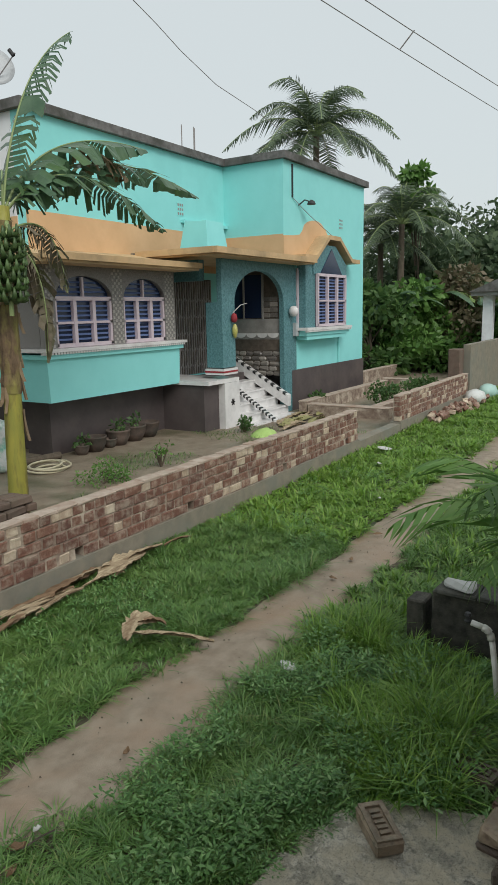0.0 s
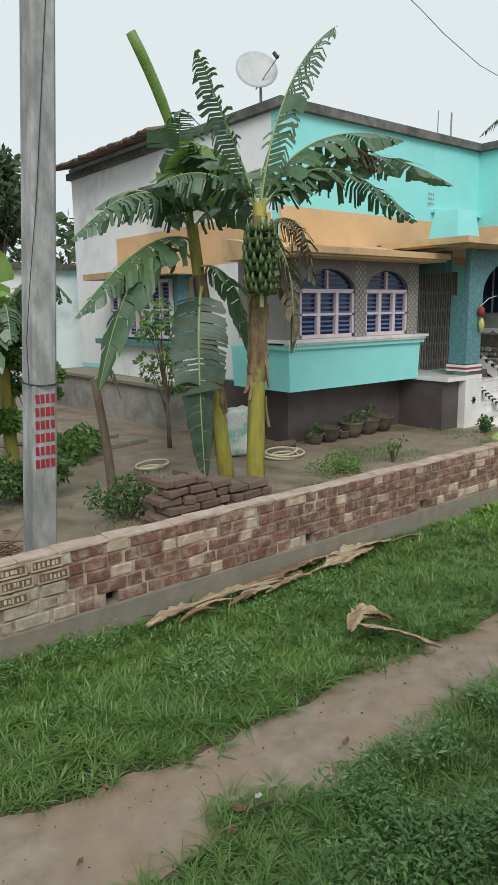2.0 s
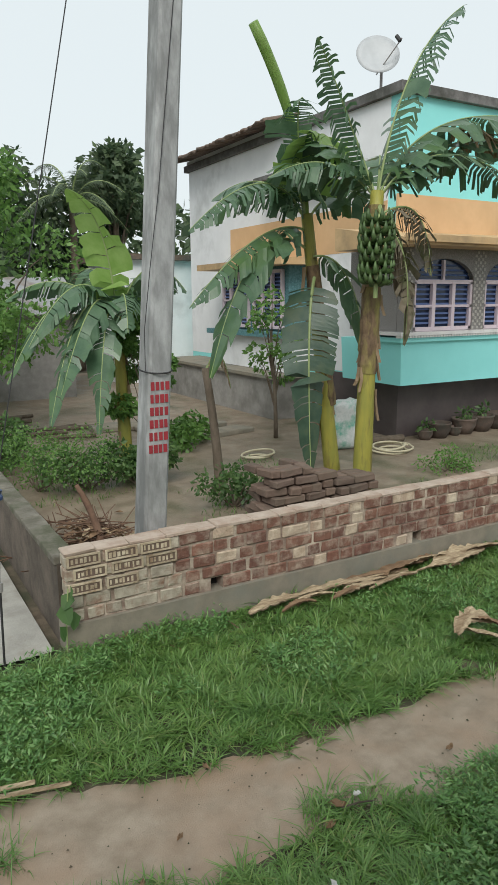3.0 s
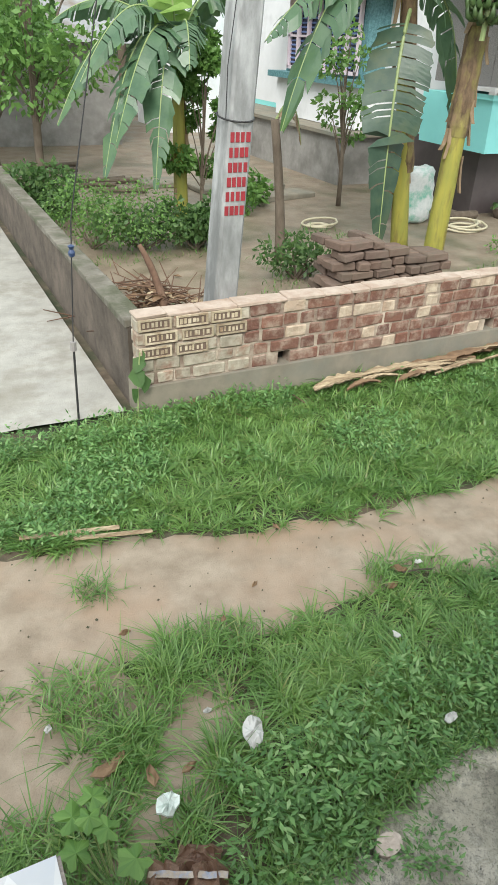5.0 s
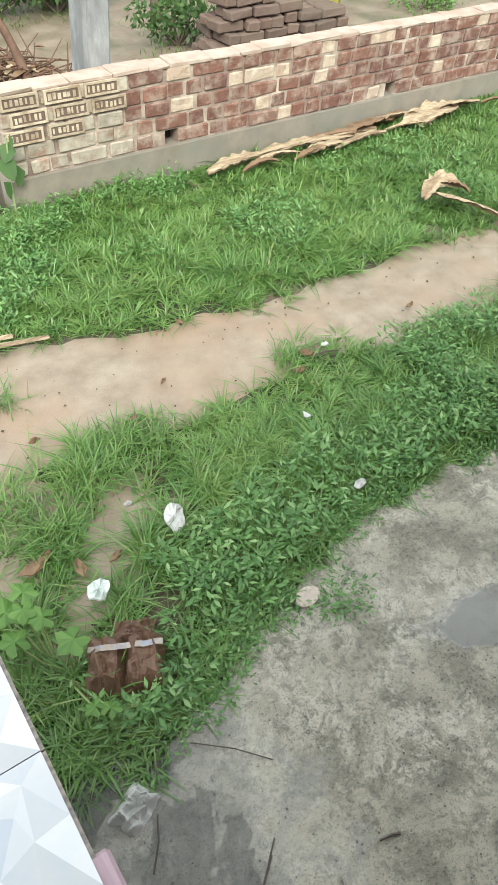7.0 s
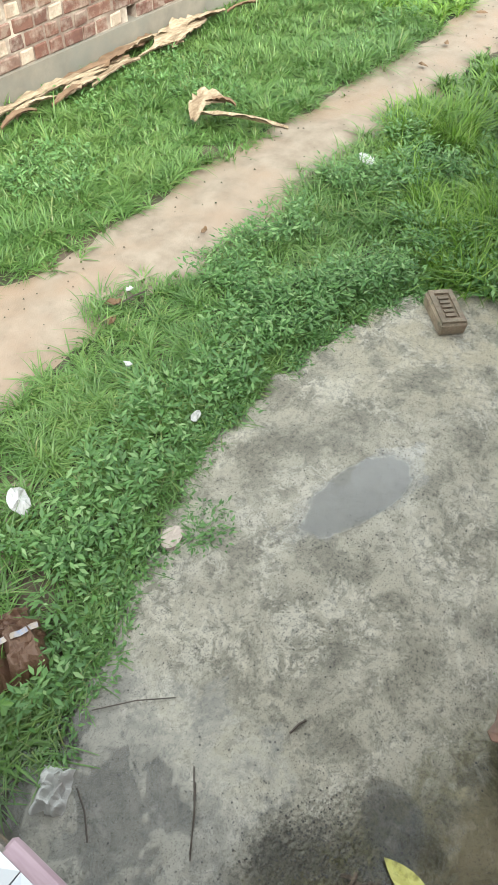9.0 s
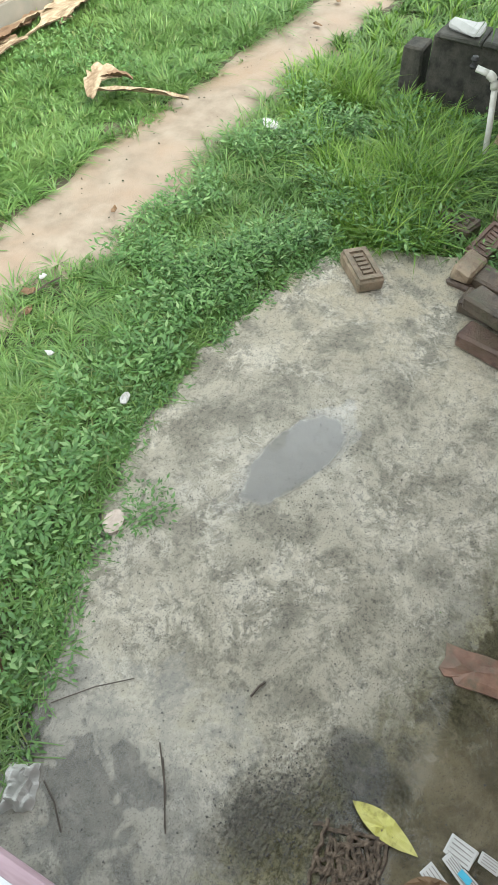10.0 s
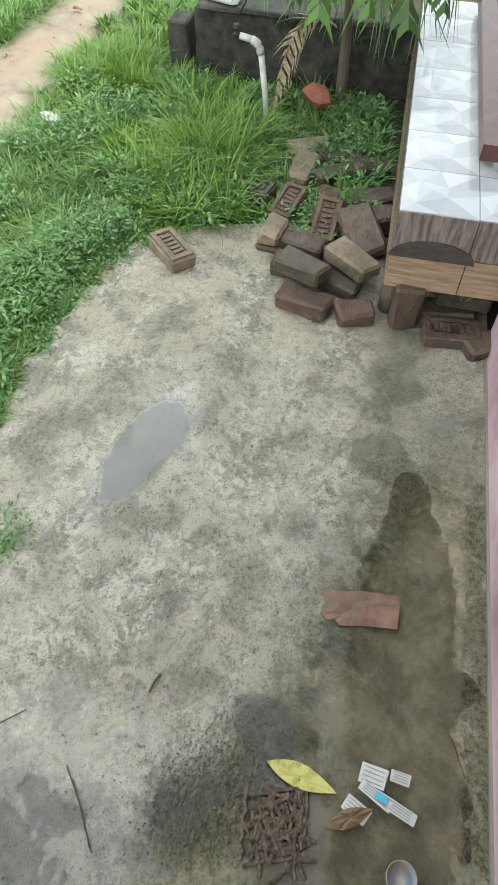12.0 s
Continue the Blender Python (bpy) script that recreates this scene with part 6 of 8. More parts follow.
k = lumps(yx, yy, 0.8, 21.0) + 0.25 * lumps(yx, yy, 3.0, 22.0) > 0.16
yx, yy = yx[k], yy[k]
v = blades(rng, yx, yy, np.full(len(yx), 0.0), rng.uniform(0.03, 0.10, len(yx)), np.full(len(yx), 0.004), 0.8)
tagged(new("yard_grass", raw_mesh("yard_grass", v, 2, BLADE, [M_GRASS])), "sparse grass patches in the mud yard", "grass", kind="stuff")


def weeds(seed, n, x0, x1, y0, y1, size, test, label, tall=0.10, leaves=12, free=False):
    rng = np.random.default_rng(seed)
    x, y = field(rng, n, x0, x1, y0, y1)
    k = test(x, y) if free else (on_grass(x, y, rng) > 0.1) & test(x, y)
    x, y = x[k], y[k]
    n = len(x)
    px, py = np.repeat(x, leaves), np.repeat(y, leaves)
    h = np.repeat(tall * rng.uniform(0.5, 1.3, n), leaves) * rng.uniform(0.35, 1.0, n * leaves)
    a = rng.uniform(0, 2 * np.pi, n * leaves)
    r = rng.uniform(0.01, 0.05, n * leaves)
    p = np.stack([px + r * np.cos(a), py + r * np.sin(a), h], 1)
    ax = unit(np.stack([np.cos(a), np.sin(a), rng.uniform(-0.4, 0.8, n * leaves)], 1))
    sd = unit(np.cross(ax, np.array([0, 0, 1.0]) + rng.normal(size=(n * leaves, 3)) * 0.25))
    up = np.cross(sd, ax)
    s = (size * rng.uniform(0.45, 1.7, n * leaves))[:, None]
    b = p + ax * s * 1.9
    m = p + ax * s * 0.8
    v = np.stack([p, m + sd * s * 0.34 + up * s * 0.1, b, m - sd * s * 0.34 + up * s * 0.1], 1)
    return tagged(new("weeds", raw_mesh("weeds", v, 2, [(0, 1, 2), (0, 2, 3)], [M_WEED])), label, "weeds", kind="stuff")


edge_y = lambda x: np.array([conc_edge(a) for a in x])
weeds(601, 1350, 0.0, 2.7, 0.95, 2.0, 0.0155, lambda x, y: (y < edge_y(x) + 0.42 + 0.2 * lumps(x, y, 3, 31)) & ~((x < 0) & (y < 1.2)) & (np.hypot(x - 0.16, y - 1.31) > 0.15) & (np.hypot(x - 0.57, y - 1.71) > 0.09), "low broad-leaved weeds over the concrete edge", 0.11)
weeds(602, 1500, 2.0, 4.2, 1.0, 2.15, 0.014, lambda x, y: lumps(x, y, 2.2, 33) > 0.0, "low broad-leaved weeds in the verge", 0.13)
weeds(603, 1900, -2.0, 2.6, 3.1, 4.25, 0.015, lambda x, y: lumps(x, y, 1.5, 34) > 0.05 - 0.12 * (x < 1), "low broad-leaved weeds below the wall", 0.09)
weeds(604, 900, 3.0, 9.0, 2.8, 4.2, 0.014, lambda x, y: lumps(x, y, 1.2, 35) > 0.18, "low broad-leaved weeds below the wall", 0.09)

weeds(605, 3400, 0.05, 2.75, 0.9, 1.6, 0.010, lambda x, y: (np.abs(y - edge_y(x) - 0.01) < 0.07 + 0.07 * lumps(x, y, 6, 41)) & (lumps(x, y, 4, 42) > -0.15), "small creeping weeds on the broken concrete edge", 0.035, 8, True)
weeds(606, 5000, 0.3, 2.2, -0.2, 1.3, 0.005, lambda x, y: (np.hypot(x - 1.64, (y - 0.0) * 1.6) < 0.10) | (np.hypot(x - 0.88, y - 1.16) < 0.07) | (np.hypot((x - 1.05) * 0.5, y - 0.0) < 0.03), "tiny moss tufts in the wet concrete", 0.014, 6, True)
weeds(611, 120, 0.78, 1.10, 0.98, 1.22, 0.010, lambda x, y: np.hypot((x - 0.93), (y - 1.10) * 1.3) < 0.11 + 0.06 * lumps(x, y, 9, 52), "dark straggling weeds on the concrete", 0.035, 8, True)
weeds(607, 900, 2.75, 4.2, 0.0, 1.0, 0.017, lambda x, y: lumps(x, y, 3.0, 43) > -0.05, "weeds growing among the tumbled bricks", 0.10, 10, True)
def thin_blades(seed, n, x0, x1, y0, y1, test, label):
    rng = np.random.default_rng(seed)
    x, y = field(rng, n, x0, x1, y0, y1)
    k = test(x, y)
    x, y = x[k], y[k]
    v = blades(rng, x, y, np.full(len(x), -0.01), rng.uniform(0.03, 0.10, len(x)), np.full(len(x), 0.0024), 1.3)
    tagged(new("grass_fringe", raw_mesh("grass_fringe", v, 2, BLADE, [M_GRASS])), label, "grass", kind="stuff")


thin_blades(608, 16000, 0.0, 2.8, 0.85, 1.6, lambda x, y: (y - edge_y(x) > -0.02 + 0.06 * lumps(x, y, 7, 44)) & (y - edge_y(x) < 0.12), "thin grass fringe along the concrete edge")
# ---- utility pole, stays and wires ----
pole = thing("utility_pole", (1.66, 4.56, 0), "tapered cast concrete electricity pole with red painted lettering", "utility pole")


def pole_x(z):
    return 1.61 + 0.068 * (z - 0.6)


g = Geo()
zs_, half = [0.0, 0.6, 1.7, 3.8, 7.8], [0.092, 0.088, 0.085, 0.082, 0.072]
rings = []
for z, h in zip(zs_, half):
    cx, y0, y1, c = pole_x(z) + 0.085, 4.475, 4.475 + 0.21, 0.018
    rings.append([(cx - h + c, y0, z), (cx + h - c, y0, z), (cx + h, y0 + c, z), (cx + h, y1 - c, z), (cx + h - c, y1, z), (cx - h + c, y1, z), (cx - h, y1 - c, z), (cx - h, y0 + c, z)])
for r in rings:
    g.v += r
for i in range(len(rings) - 1):
    for k in range(8):
        g.f.append((8 * i + k, 8 * i + (k + 1) % 8, 8 * i + 8 + (k + 1) % 8, 8 * i + 8 + k))
        g.m.append(0)
g.f.append(tuple(8 * (len(rings) - 1) + k for k in range(8)))
g.m.append(0)
part("shaft", g, M_POLE, pole)
rp = random.Random(9)
for row in range(6):
    z = 1.745 - 0.088 * row
    x = pole_x(z) + 0.012
    for k in range(4):
        w = 0.026 + rp.uniform(-0.004, 0.004)
        a = x + 0.036 * k
        part("painted_bar", Geo().box(a, a + w, 4.471, 4.4755, z - 0.062, z - 0.004), M_RED, pole, "red painted bar of lettering")
loop = [(pole_x(1.82) + 0.085 + 0.115 * math.cos(a), 4.58 + 0.13 * math.sin(a), 1.82 + 0.02 * math.sin(a)) for a in [2 * math.pi * i / 20 for i in range(21)]]
part("wire_wrap", Geo().tube(loop, 0.006, 5, cap=False), M_WIRE, pole)
part("wire_drop", Geo().tube([(1.66, 4.463, 1.82), (1.665, 4.462, 2.1), (1.72, 4.462, 2.5), (1.80, 4.465, 3.0), (1.95, 4.47, 4.2), (2.1, 4.48, 6.5)], 0.003, 5), M_WIRE, pole)
stay = thing("stay_wire", (0.59, 4.36, 0), "steel stay wire with insulator, anchored in the grass", "wire")
part("rod", Geo().tube([(0.585, 4.36, -0.03), (0.60, 4.37, 0.55)], 0.008, 6), M_WIRE, stay)
part("cable", Geo().tube([(0.60, 4.37, 0.55), (0.66, 4.40, 1.3), (2.05, 4.56, 7.6)], 0.004, 5), M_WIRE, stay)
part("knot", Geo().tube([(0.597, 4.369, 0.50), (0.60, 4.37, 0.56)], 0.02, 8), M_GRILLE, stay)
part("insulator", Geo().lathe([(0.0, 0), (0.018, 0.01), (0.022, 0.03), (0.012, 0.05), (0.022, 0.07), (0.0, 0.08)], (0.645, 4.39, 1.08), 10), material("blue_insulator", (0.03, 0.05, 0.12), (0.04, 0.07, 0.15), 10, 0.3), stay)


def wire(pts, r, label="thin overhead electric wire"):
    return solid("overhead_wire", Geo().tube(pts, r, 5), M_GRILLE, label, "wire", group="overhead wires")


def sag(a, b, d, n=16):
    a, b = Vector(a), Vector(b)
    return [a.lerp(b, i / (n - 1)) - Vector((0, 0, 4 * d * (i / (n - 1)) * (1 - i / (n - 1)))) for i in range(n)]


wire([(9.3, 9, 8.75), (10.0, 9, 8.33), (10.73, 9, 7.95), (11.4, 9, 7.75), (12.14, 9, 7.49), (13.4, 9, 7.16), (14.98, 9, 7.0), (20, 9.5, 6.6)], 0.008)
wire(sag((2.2, 5.2, 6.45), (34, 1.1, 6.6), 0.3), 0.007)
wire(sag((2.2, 5.05, 6.55), (34, 0.2, 6.7), 0.3), 0.007)
sp = thing("wire_spacer", (11.2, 3.8, 6.2), "short spacer bar between overhead wires", "spacer")
part("bar", Geo().tube([(11.0, 3.98, 6.2), (11.0, 3.76, 6.42)], 0.01, 6), M_GRILLE, sp)

# ---- stacks and heaps of brick ----
OLD = [Geo().brick(0.25, 0.12, 0.078, 0.01, 0.007, RB).mesh("brick", M_OLDBRICK) for _ in range(5)]
stack = thing("brick_stack", (4.0, 5.85, 0), "rough dry stack of weathered brown bricks", "brick stack")


def loose(parent, meshes, x, y, z, rx=0, ry=0, rz=0, rng=RB):
    ob = new("brick", rng.choice(meshes))
    ob.parent = parent
    ob.matrix_basis = pose(x - parent.location.x, y - parent.location.y, z - parent.location.z, rx, ry, rz)
    return ob


rs_ = random.Random(31)
for c in range(7):
    z = 0.006 + 0.088 * c
    x_end = (4.72, 4.70, 4.70, 4.66, 4.55, 4.05, 3.85)[c]
    x = 3.28 + 0.02 * c + (0.06 if c % 2 else 0)
    while x < x_end:
        turned = rs_.random() < 0.45
        w = 0.13 if turned else 0.26
        for r in range(3):
            if c > 4 and r == 2:
                continue
            yb = 5.66 + 0.0 * c + r * (0.27 if turned else 0.13) + 0.012 * c
            if turned and r == 2:
                continue
            loose(stack, OLD, x + w / 2 + rs_.uniform(-0.012, 0.012), yb + rs_.uniform(-0.03, 0.03) + (0.06 if turned else 0), z, rs_.uniform(-3, 3), rs_.uniform(-3, 3), (90 if turned else 0) + rs_.uniform(-12, 12), rs_)
        x += w + 0.012

PALEOLD = [Geo().brick(0.24, 0.125, 0.075, 0.012, 0.009, RB).mesh("brick", M_DRYBRICK) for _ in range(4)]
MOSSY = [Geo().brick(0.245, 0.125, 0.078, 0.012, 0.009, RB).mesh("brick", M_MOSSBRICK) for _ in range(5)]


def stamped_brick(rng):
    """A brick with a sunk panel: raised rim and slanted bars on its face."""
    g = Geo().brick(0.245, 0.125, 0.07, 0.010, 0.005, rng)
    for a, b, c, d in ((-0.115, 0.115, -0.056, -0.038), (-0.115, 0.115, 0.038, 0.056), (-0.115, -0.095, -0.038, 0.038), (0.095, 0.115, -0.038, 0.038)):
        g.box(a, b, c, d, 0.066, 0.080)
    for k in range(6):
        g.box(-0.010, 0.008, -0.026, 0.026, 0.066, 0.078, turn=pose(-0.07 + 0.028 * k, 0, 0, 0, 0, rng.uniform(-18, 18)))
    return g


STAMPED = [stamped_brick(RB).mesh("brick", M_MOSSBRICK) for _ in range(3)]
pile = thing("brick_pile", (2.6, 0.3, 0), "tumbled pile of wet mossy bricks on the concrete edge", "brick pile")
HALVES = [Geo().brick(0.165, 0.12, 0.078, 0.014, 0.012, RB).mesh("brick", m) for m in (M_MOSSBRICK, M_DRYBRICK)]
SLAB = [Geo().brick(0.30, 0.19, 0.075, 0.016, 0.014, RB).mesh("brick", M_MOSSBRICK)]
KIND = {"m": MOSSY, "p": PALEOLD, "s": STAMPED, "h": HALVES[:1], "q": HALVES[1:], "g": SLAB}
for x, y, z, rz, kind, rx, ry in ((2.437, 0.297, 0.096, -118, "m", 3, -3),
                                  (2.528, 0.085, 0.098, -127, "p", -5, 4),
                                  (2.296, 0.264, 0.016, -107, "m", 0, 0),
                                  (2.272, 0.030, 0.014, -67, "h", 0, 2),
                                  (2.47, 0.14, 0.016, -112, "m", 0, 0),
                                  (2.53, 0.33, 0.014, -100, "m", 0, 0),
                                  (2.64, 0.10, 0.012, -125, "m", 0, 0),
                                  (2.74, 0.483, 0.045, -10, "q", 4, -4),
                                  (2.77, 0.47, -0.03, -12, "m", 0, 0),
                                  (2.72, 0.34, 0.012, -105, "m", 0, 3),
                                  (2.87, 0.245, 0.055, -6, "s", 6, -24),
                                  (2.93, 0.26, -0.01, 20, "m", 0, 0),
                                  (2.82, 0.05, 0.055, -153, "g", 12, 14),
                                  (2.86, 0.03, -0.005, -140, "m", 0, 0),
                                  (2.95, -0.02, 0.06, -70, "m", 10, 0),
                                  (2.98, -0.02, -0.015, -70, "m", 0, 0),
                                  (3.02, 0.456, 0.012, -15, "s", 4, -9),
                                  (3.10, 0.66, 0.012, -106, "s", 0, -4),
                                  (3.17, 0.04, 0.012, -61, "m", 5, 4),
                                  (3.14, 0.20, 0.0, -95, "m", 0, 5),
                                  (3.37, 0.434, 0.002, -8, "p", 5, -5),
                                  (3.36, 0.26, 0.0, -48, "m", 0, 4),
                                  (3.50, 0.08, -0.01, -59, "m", 0, 8),
                                  (3.62, 0.434, -0.012, -69, "p", 3, 0),
                                  (3.58, 0.24, -0.02, -80, "m", 0, 0),
                                  (3.44, 0.79, -0.012, -68, "p", 2, 4),
                                  (3.24, 0.90, -0.02, -40, "m", -4, 3),
                                  (2.235, -0.185, 0.135, 12, "m", 0, 86),
                                  (2.225, -0.39, 0.016, -86, "s", 0, 0),
                                  (2.37, -0.36, 0.016, -84, "m", 0, 0),
                                  (2.40, -0.42, 0.098, -92, "m", 0, 2),
                                  (2.19, -0.53, 0.014, -60, "h", 0, 0)):
    loose(pile, KIND[kind], x, y, z, rx, ry, rz)

bush((2.97, 0.16, 0.06), 0.06, 0.20, 170, 30, 0.028, M_LEAFLIT, "pale-leaved weed sprouting among the bricks")
bush((2.36, -0.42, 0.17), 0.07, 0.10, 171, 60, 0.022, M_LEAFLIT, "small green weed growing on bricks under the bench")
# one stamped brick on its own: a frog panel with raised bars
one = thing("loose_brick", (2.52, 0.94, 0.015), "single wet brick with a stamped panel on its face", "brick")
g = Geo().brick(0.25, 0.13, 0.07, 0.009, 0.003, RB)
fr = Geo()
for a, b, c, d in ((-0.118, 0.118, -0.058, -0.036), (-0.118, 0.118, 0.036, 0.058), (-0.118, -0.092, -0.036, 0.036), (0.092, 0.118, -0.036, 0.036)):
    fr.box(a, b, c, d, 0.070, 0.080)
for k in range(5):
    fr.box(-0.075 + 0.032 * k, -0.057 + 0.032 * k, -0.024, 0.024, 0.070, 0.078)
at = pose(2.52, 0.935, 0.018, 0, 0, 43)
for q in (g, fr):
    q.v = [tuple(at @ Vector(v)) for v in q.v]
part("body", g, M_DRYBRICK, one)
part("stamp", fr, M_DRYBRICK, one, "raised rim and stamped bars")

# ---- black wall, pipe and seedling palm beyond the pile ----
bw = thing("low_black_wall", (4.45, 0.0, 0), "low wall blackened with mould", "wall")
part("wall", Geo().brick(0.16, 3.2, 0.42, 0.012, 0.004, RB, pose(4.47, -0.32, -0.02)), M_BLACKWALL, bw)
part("pier", Geo().brick(0.18, 0.13, 0.34, 0.012, 0.004, RB, pose(4.44, 1.38, -0.02)), M_BLACKWALL, bw)
for k in range(11):
    part("coping", Geo().brick(0.24, 0.27, 0.035, 0.008, 0.005, RB, pose(4.47, 1.12 - 0.28 * k, 0.395)), M_BLACKTOP, bw)
pipe = thing("water_pipe", (3.75, 0.69, 0), "white plastic water pipe with an elbow and black tap", "pipe")
part("riser", Geo().tube([(3.75, 0.69, -0.02), (3.755, 0.72, 0.25), (3.75, 0.75, 0.47)], 0.017, 12), M_PVC, pipe, smooth=True)
part("elbow", Geo().tube(bez((3.75, 0.75, 0.45), (3.75, 0.755, 0.505), (3.75, 0.80, 0.515), 7), 0.022, 12), M_PVC, pipe, smooth=True)
part("spout", Geo().tube([(3.75, 0.79, 0.515), (3.75, 0.865, 0.53)], 0.017, 12), M_PVC, pipe, smooth=True)
part("tap", Geo().lathe([(0.014, 0.0), (0.02, 0.012), (0.012, 0.02), (0.012, 0.035), (0.022, 0.045), (0.016, 0.06), (0.0, 0.062)], (3.75, 0.885, 0.525), 10), M_WIRE, pipe, "black plastic tap")
sd = thing("palm_seedling", (4.2, 0.32, 0), "young palm with long arching leaflets", "palm tree")
part("stem", Geo().tube([(4.2, 0.32, 0), (4.18, 0.33, 0.45), (4.16, 0.34, 0.8)], [0.035, 0.028, 0.02], 9), M_BARK, sd)
for k, (p1, p2, w) in enumerate((((4.0, 0.85, 1.45), (3.62, 1.30, 1.08), 0.26), ((3.95, 0.65, 1.6), (3.45, 0.80, 1.32), 0.26), ((3.80, 0.42, 1.30), (3.55, 0.44, 0.72), 0.26),
                                 ((3.85, 0.1, 1.25), (3.58, 0.0, 0.70), 0.28), ((4.2, 0.9, 1.6), (4.2, 1.35, 1.30), 0.24), ((4.4, 0.1, 1.5), (4.8, -0.2, 1.2), 0.24), ((3.85, 0.25, 1.3), (3.60, 0.20, 0.74), 0.26),
                                 ((3.95, 0.5, 1.25), (3.70, 0.58, 0.74), 0.24), ((3.95, 0.7, 1.25), (3.68, 0.80, 0.80), 0.24), ((3.85, -0.1, 1.3), (3.6, -0.15, 0.78), 0.24))):
    part("frond", frond((4.16, 0.34, 0.75), p1, p2, w * 1.3, random.Random(400 + k), n=17, droop=1.3, rib=0.005, sweep=1.2, narrow=True), [M_LEAF if k % 2 else M_LEAFLIT, M_LEAFLIT], sd)
part("dead_frond", frond((4.05, 0.38, 0.50), (3.85, 0.60, 0.78), (3.80, 0.68, 0.14), 0.16, random.Random(420), n=16, droop=0.9, rib=0.006, sweep=0.8, narrow=True), [M_HUSK, M_HUSK], sd, "dead straw-coloured frond")
solid("clay_shard", Geo().brick(0.22, 0.16, 0.10, 0.04, 0.02, RB, pose(4.12, 0.46, 0.02, 20, 15, 30)), material("red_clay", (0.28, 0.09, 0.055), (0.34, 0.12, 0.075), 8, 0.8), "broken red clay pot shard in the grass", "pot shard")
solid("plastic_bag", Geo().brick(0.2, 0.12, 0.05, 0.03, 0.02, RB, pose(4.45, 1.1, 0.43, 0, 0, 70)), M_PAPER, "crumpled white plastic bag on the wall", "plastic bag")

# dark wooden stand on the bench, simplified to a frame lying flat
st = thing("wooden_stand", (3.4, -0.73, PLAT), "dark red wooden stand, built as a flat frame on the bench", "shutter")
for a, b, c, d, e, f in ((2.62, 4.2, -0.43, -0.35, 0.632, 0.70), (2.62, 4.2, -1.12, -1.04, 0.632, 0.70), (2.62, 2.70, -1.04, -0.43, 0.633, 0.695), (3.40, 3.47, -1.04, -0.43, 0.633, 0.695), (4.12, 4.2, -1.04, -0.43, 0.633, 0.695)):
    part("rail", Geo().box(a, b, c, d, e, f), M_DARKWOOD, st)

# heap of dead leaves and sticks in the wall corner
rng = np.random.default_rng(77)
n = 900
gx, gy = 1.38 + rng.normal(0, 0.20, n), 4.92 + rng.normal(0, 0.26, n)
ok = (gx > 1.13) & (gy > 4.5) & (gx < 2.1)
gx, gy = gx[ok], gy[ok]
n = len(gx)
top = 0.30 * np.exp(-((gx - 1.36) / 0.24) ** 2 - ((gy - 4.90) / 0.32) ** 2)
p = np.stack([gx, gy, 0.01 + top * rng.uniform(0.55, 1.0, n)], 1)
a = rng.uniform(0, 2 * np.pi, n)
ax = unit(np.stack([np.cos(a), np.sin(a), rng.normal(0, 0.45, n)], 1))
side = unit(np.cross(ax, np.array([0, 0, 1.0]) + rng.normal(size=(n, 3)) * 0.6))
s = rng.uniform(0.02, 0.055, n)[:, None]
v = np.stack([p - ax * s, p + side * s * 0.38 + ax * s * 0.1, p + ax * s * 1.1, p - side * s * 0.38], 1)
M_DEADLEAF = random_ramp(material("dead_leaf_litter", (0.085, 0.055, 0.035), (0.18, 0.125, 0.08), 14, 0.8, bump=0.0), [(0, (0.06, 0.038, 0.026)), (0.6, (0.16, 0.095, 0.058)), (1, (0.30, 0.21, 0.13))], island=True, keep=0.35)
tagged(new("leaf_litter", raw_mesh("leaf_litter", v, 2, [(0, 1, 2), (0, 2, 3)], [M_DEADLEAF])), "heap of dead brown leaves behind the wall corner", "leaf litter", kind="stuff")

# ---- yard things ----
for k, (x, y, r) in enumerate(((8.02, 8.28, 0.13), (8.35, 8.30, 0.20), (8.72, 8.30, 0.12), (8.98, 8.34, 0.21), (9.42, 8.36, 0.22), (9.86, 8.40, 0.22))):
    p = thing("flower_pot", (x, y, 0.006), ("small" if r < 0.15 else "wide") + " weathered clay flower pot beside the plinth", "pot", "pots beside the plinth")
    part("bowl", Geo().lathe([(0.0, 0.0), (r * 0.62, 0.0), (r * 0.95, r * 0.7), (r, r * 1.15), (r * 1.05, r * 1.2), (r * 1.05, r * 1.32), (r * 0.92, r * 1.32), (r * 0.9, r * 1.1), (0.0, r * 1.08)], (x, y, 0.0), 22), M_TERRA, p, smooth=True)
    if k in (0, 3, 4):
        crown_part(p, "plant", np.random.default_rng(k), [(x, y, r * 1.6), (x + 0.08, y, r * 1.9)], [0.13, 0.10], 45, 0.05, M_LEAF)
sack = thing("sack", (6.5, 8.5, 0), "white and green woven plastic sack standing full", "sack")
g = Geo().lathe([(0.0, 0.0), (0.20, 0.01), (0.26, 0.06), (0.275, 0.16), (0.265, 0.28), (0.25, 0.40), (0.255, 0.52), (0.23, 0.62), (0.24, 0.70), (0.19, 0.76), (0.08, 0.74), (0.0, 0.72)], (0, 0, 0), 32)
g.v = [(6.5 + v[0] * 1.15 + 0.07 * noise.noise(Vector(v) * 5) + 0.03 * noise.noise(Vector(v) * 14), 8.5 + v[1] * 0.75 + 0.06 * noise.noise(Vector(v) * 6 + Vector((3, 0, 0))), v[2] + 0.05 * v[2] * noise.noise(Vector(v) * 9)) for v in g.v]
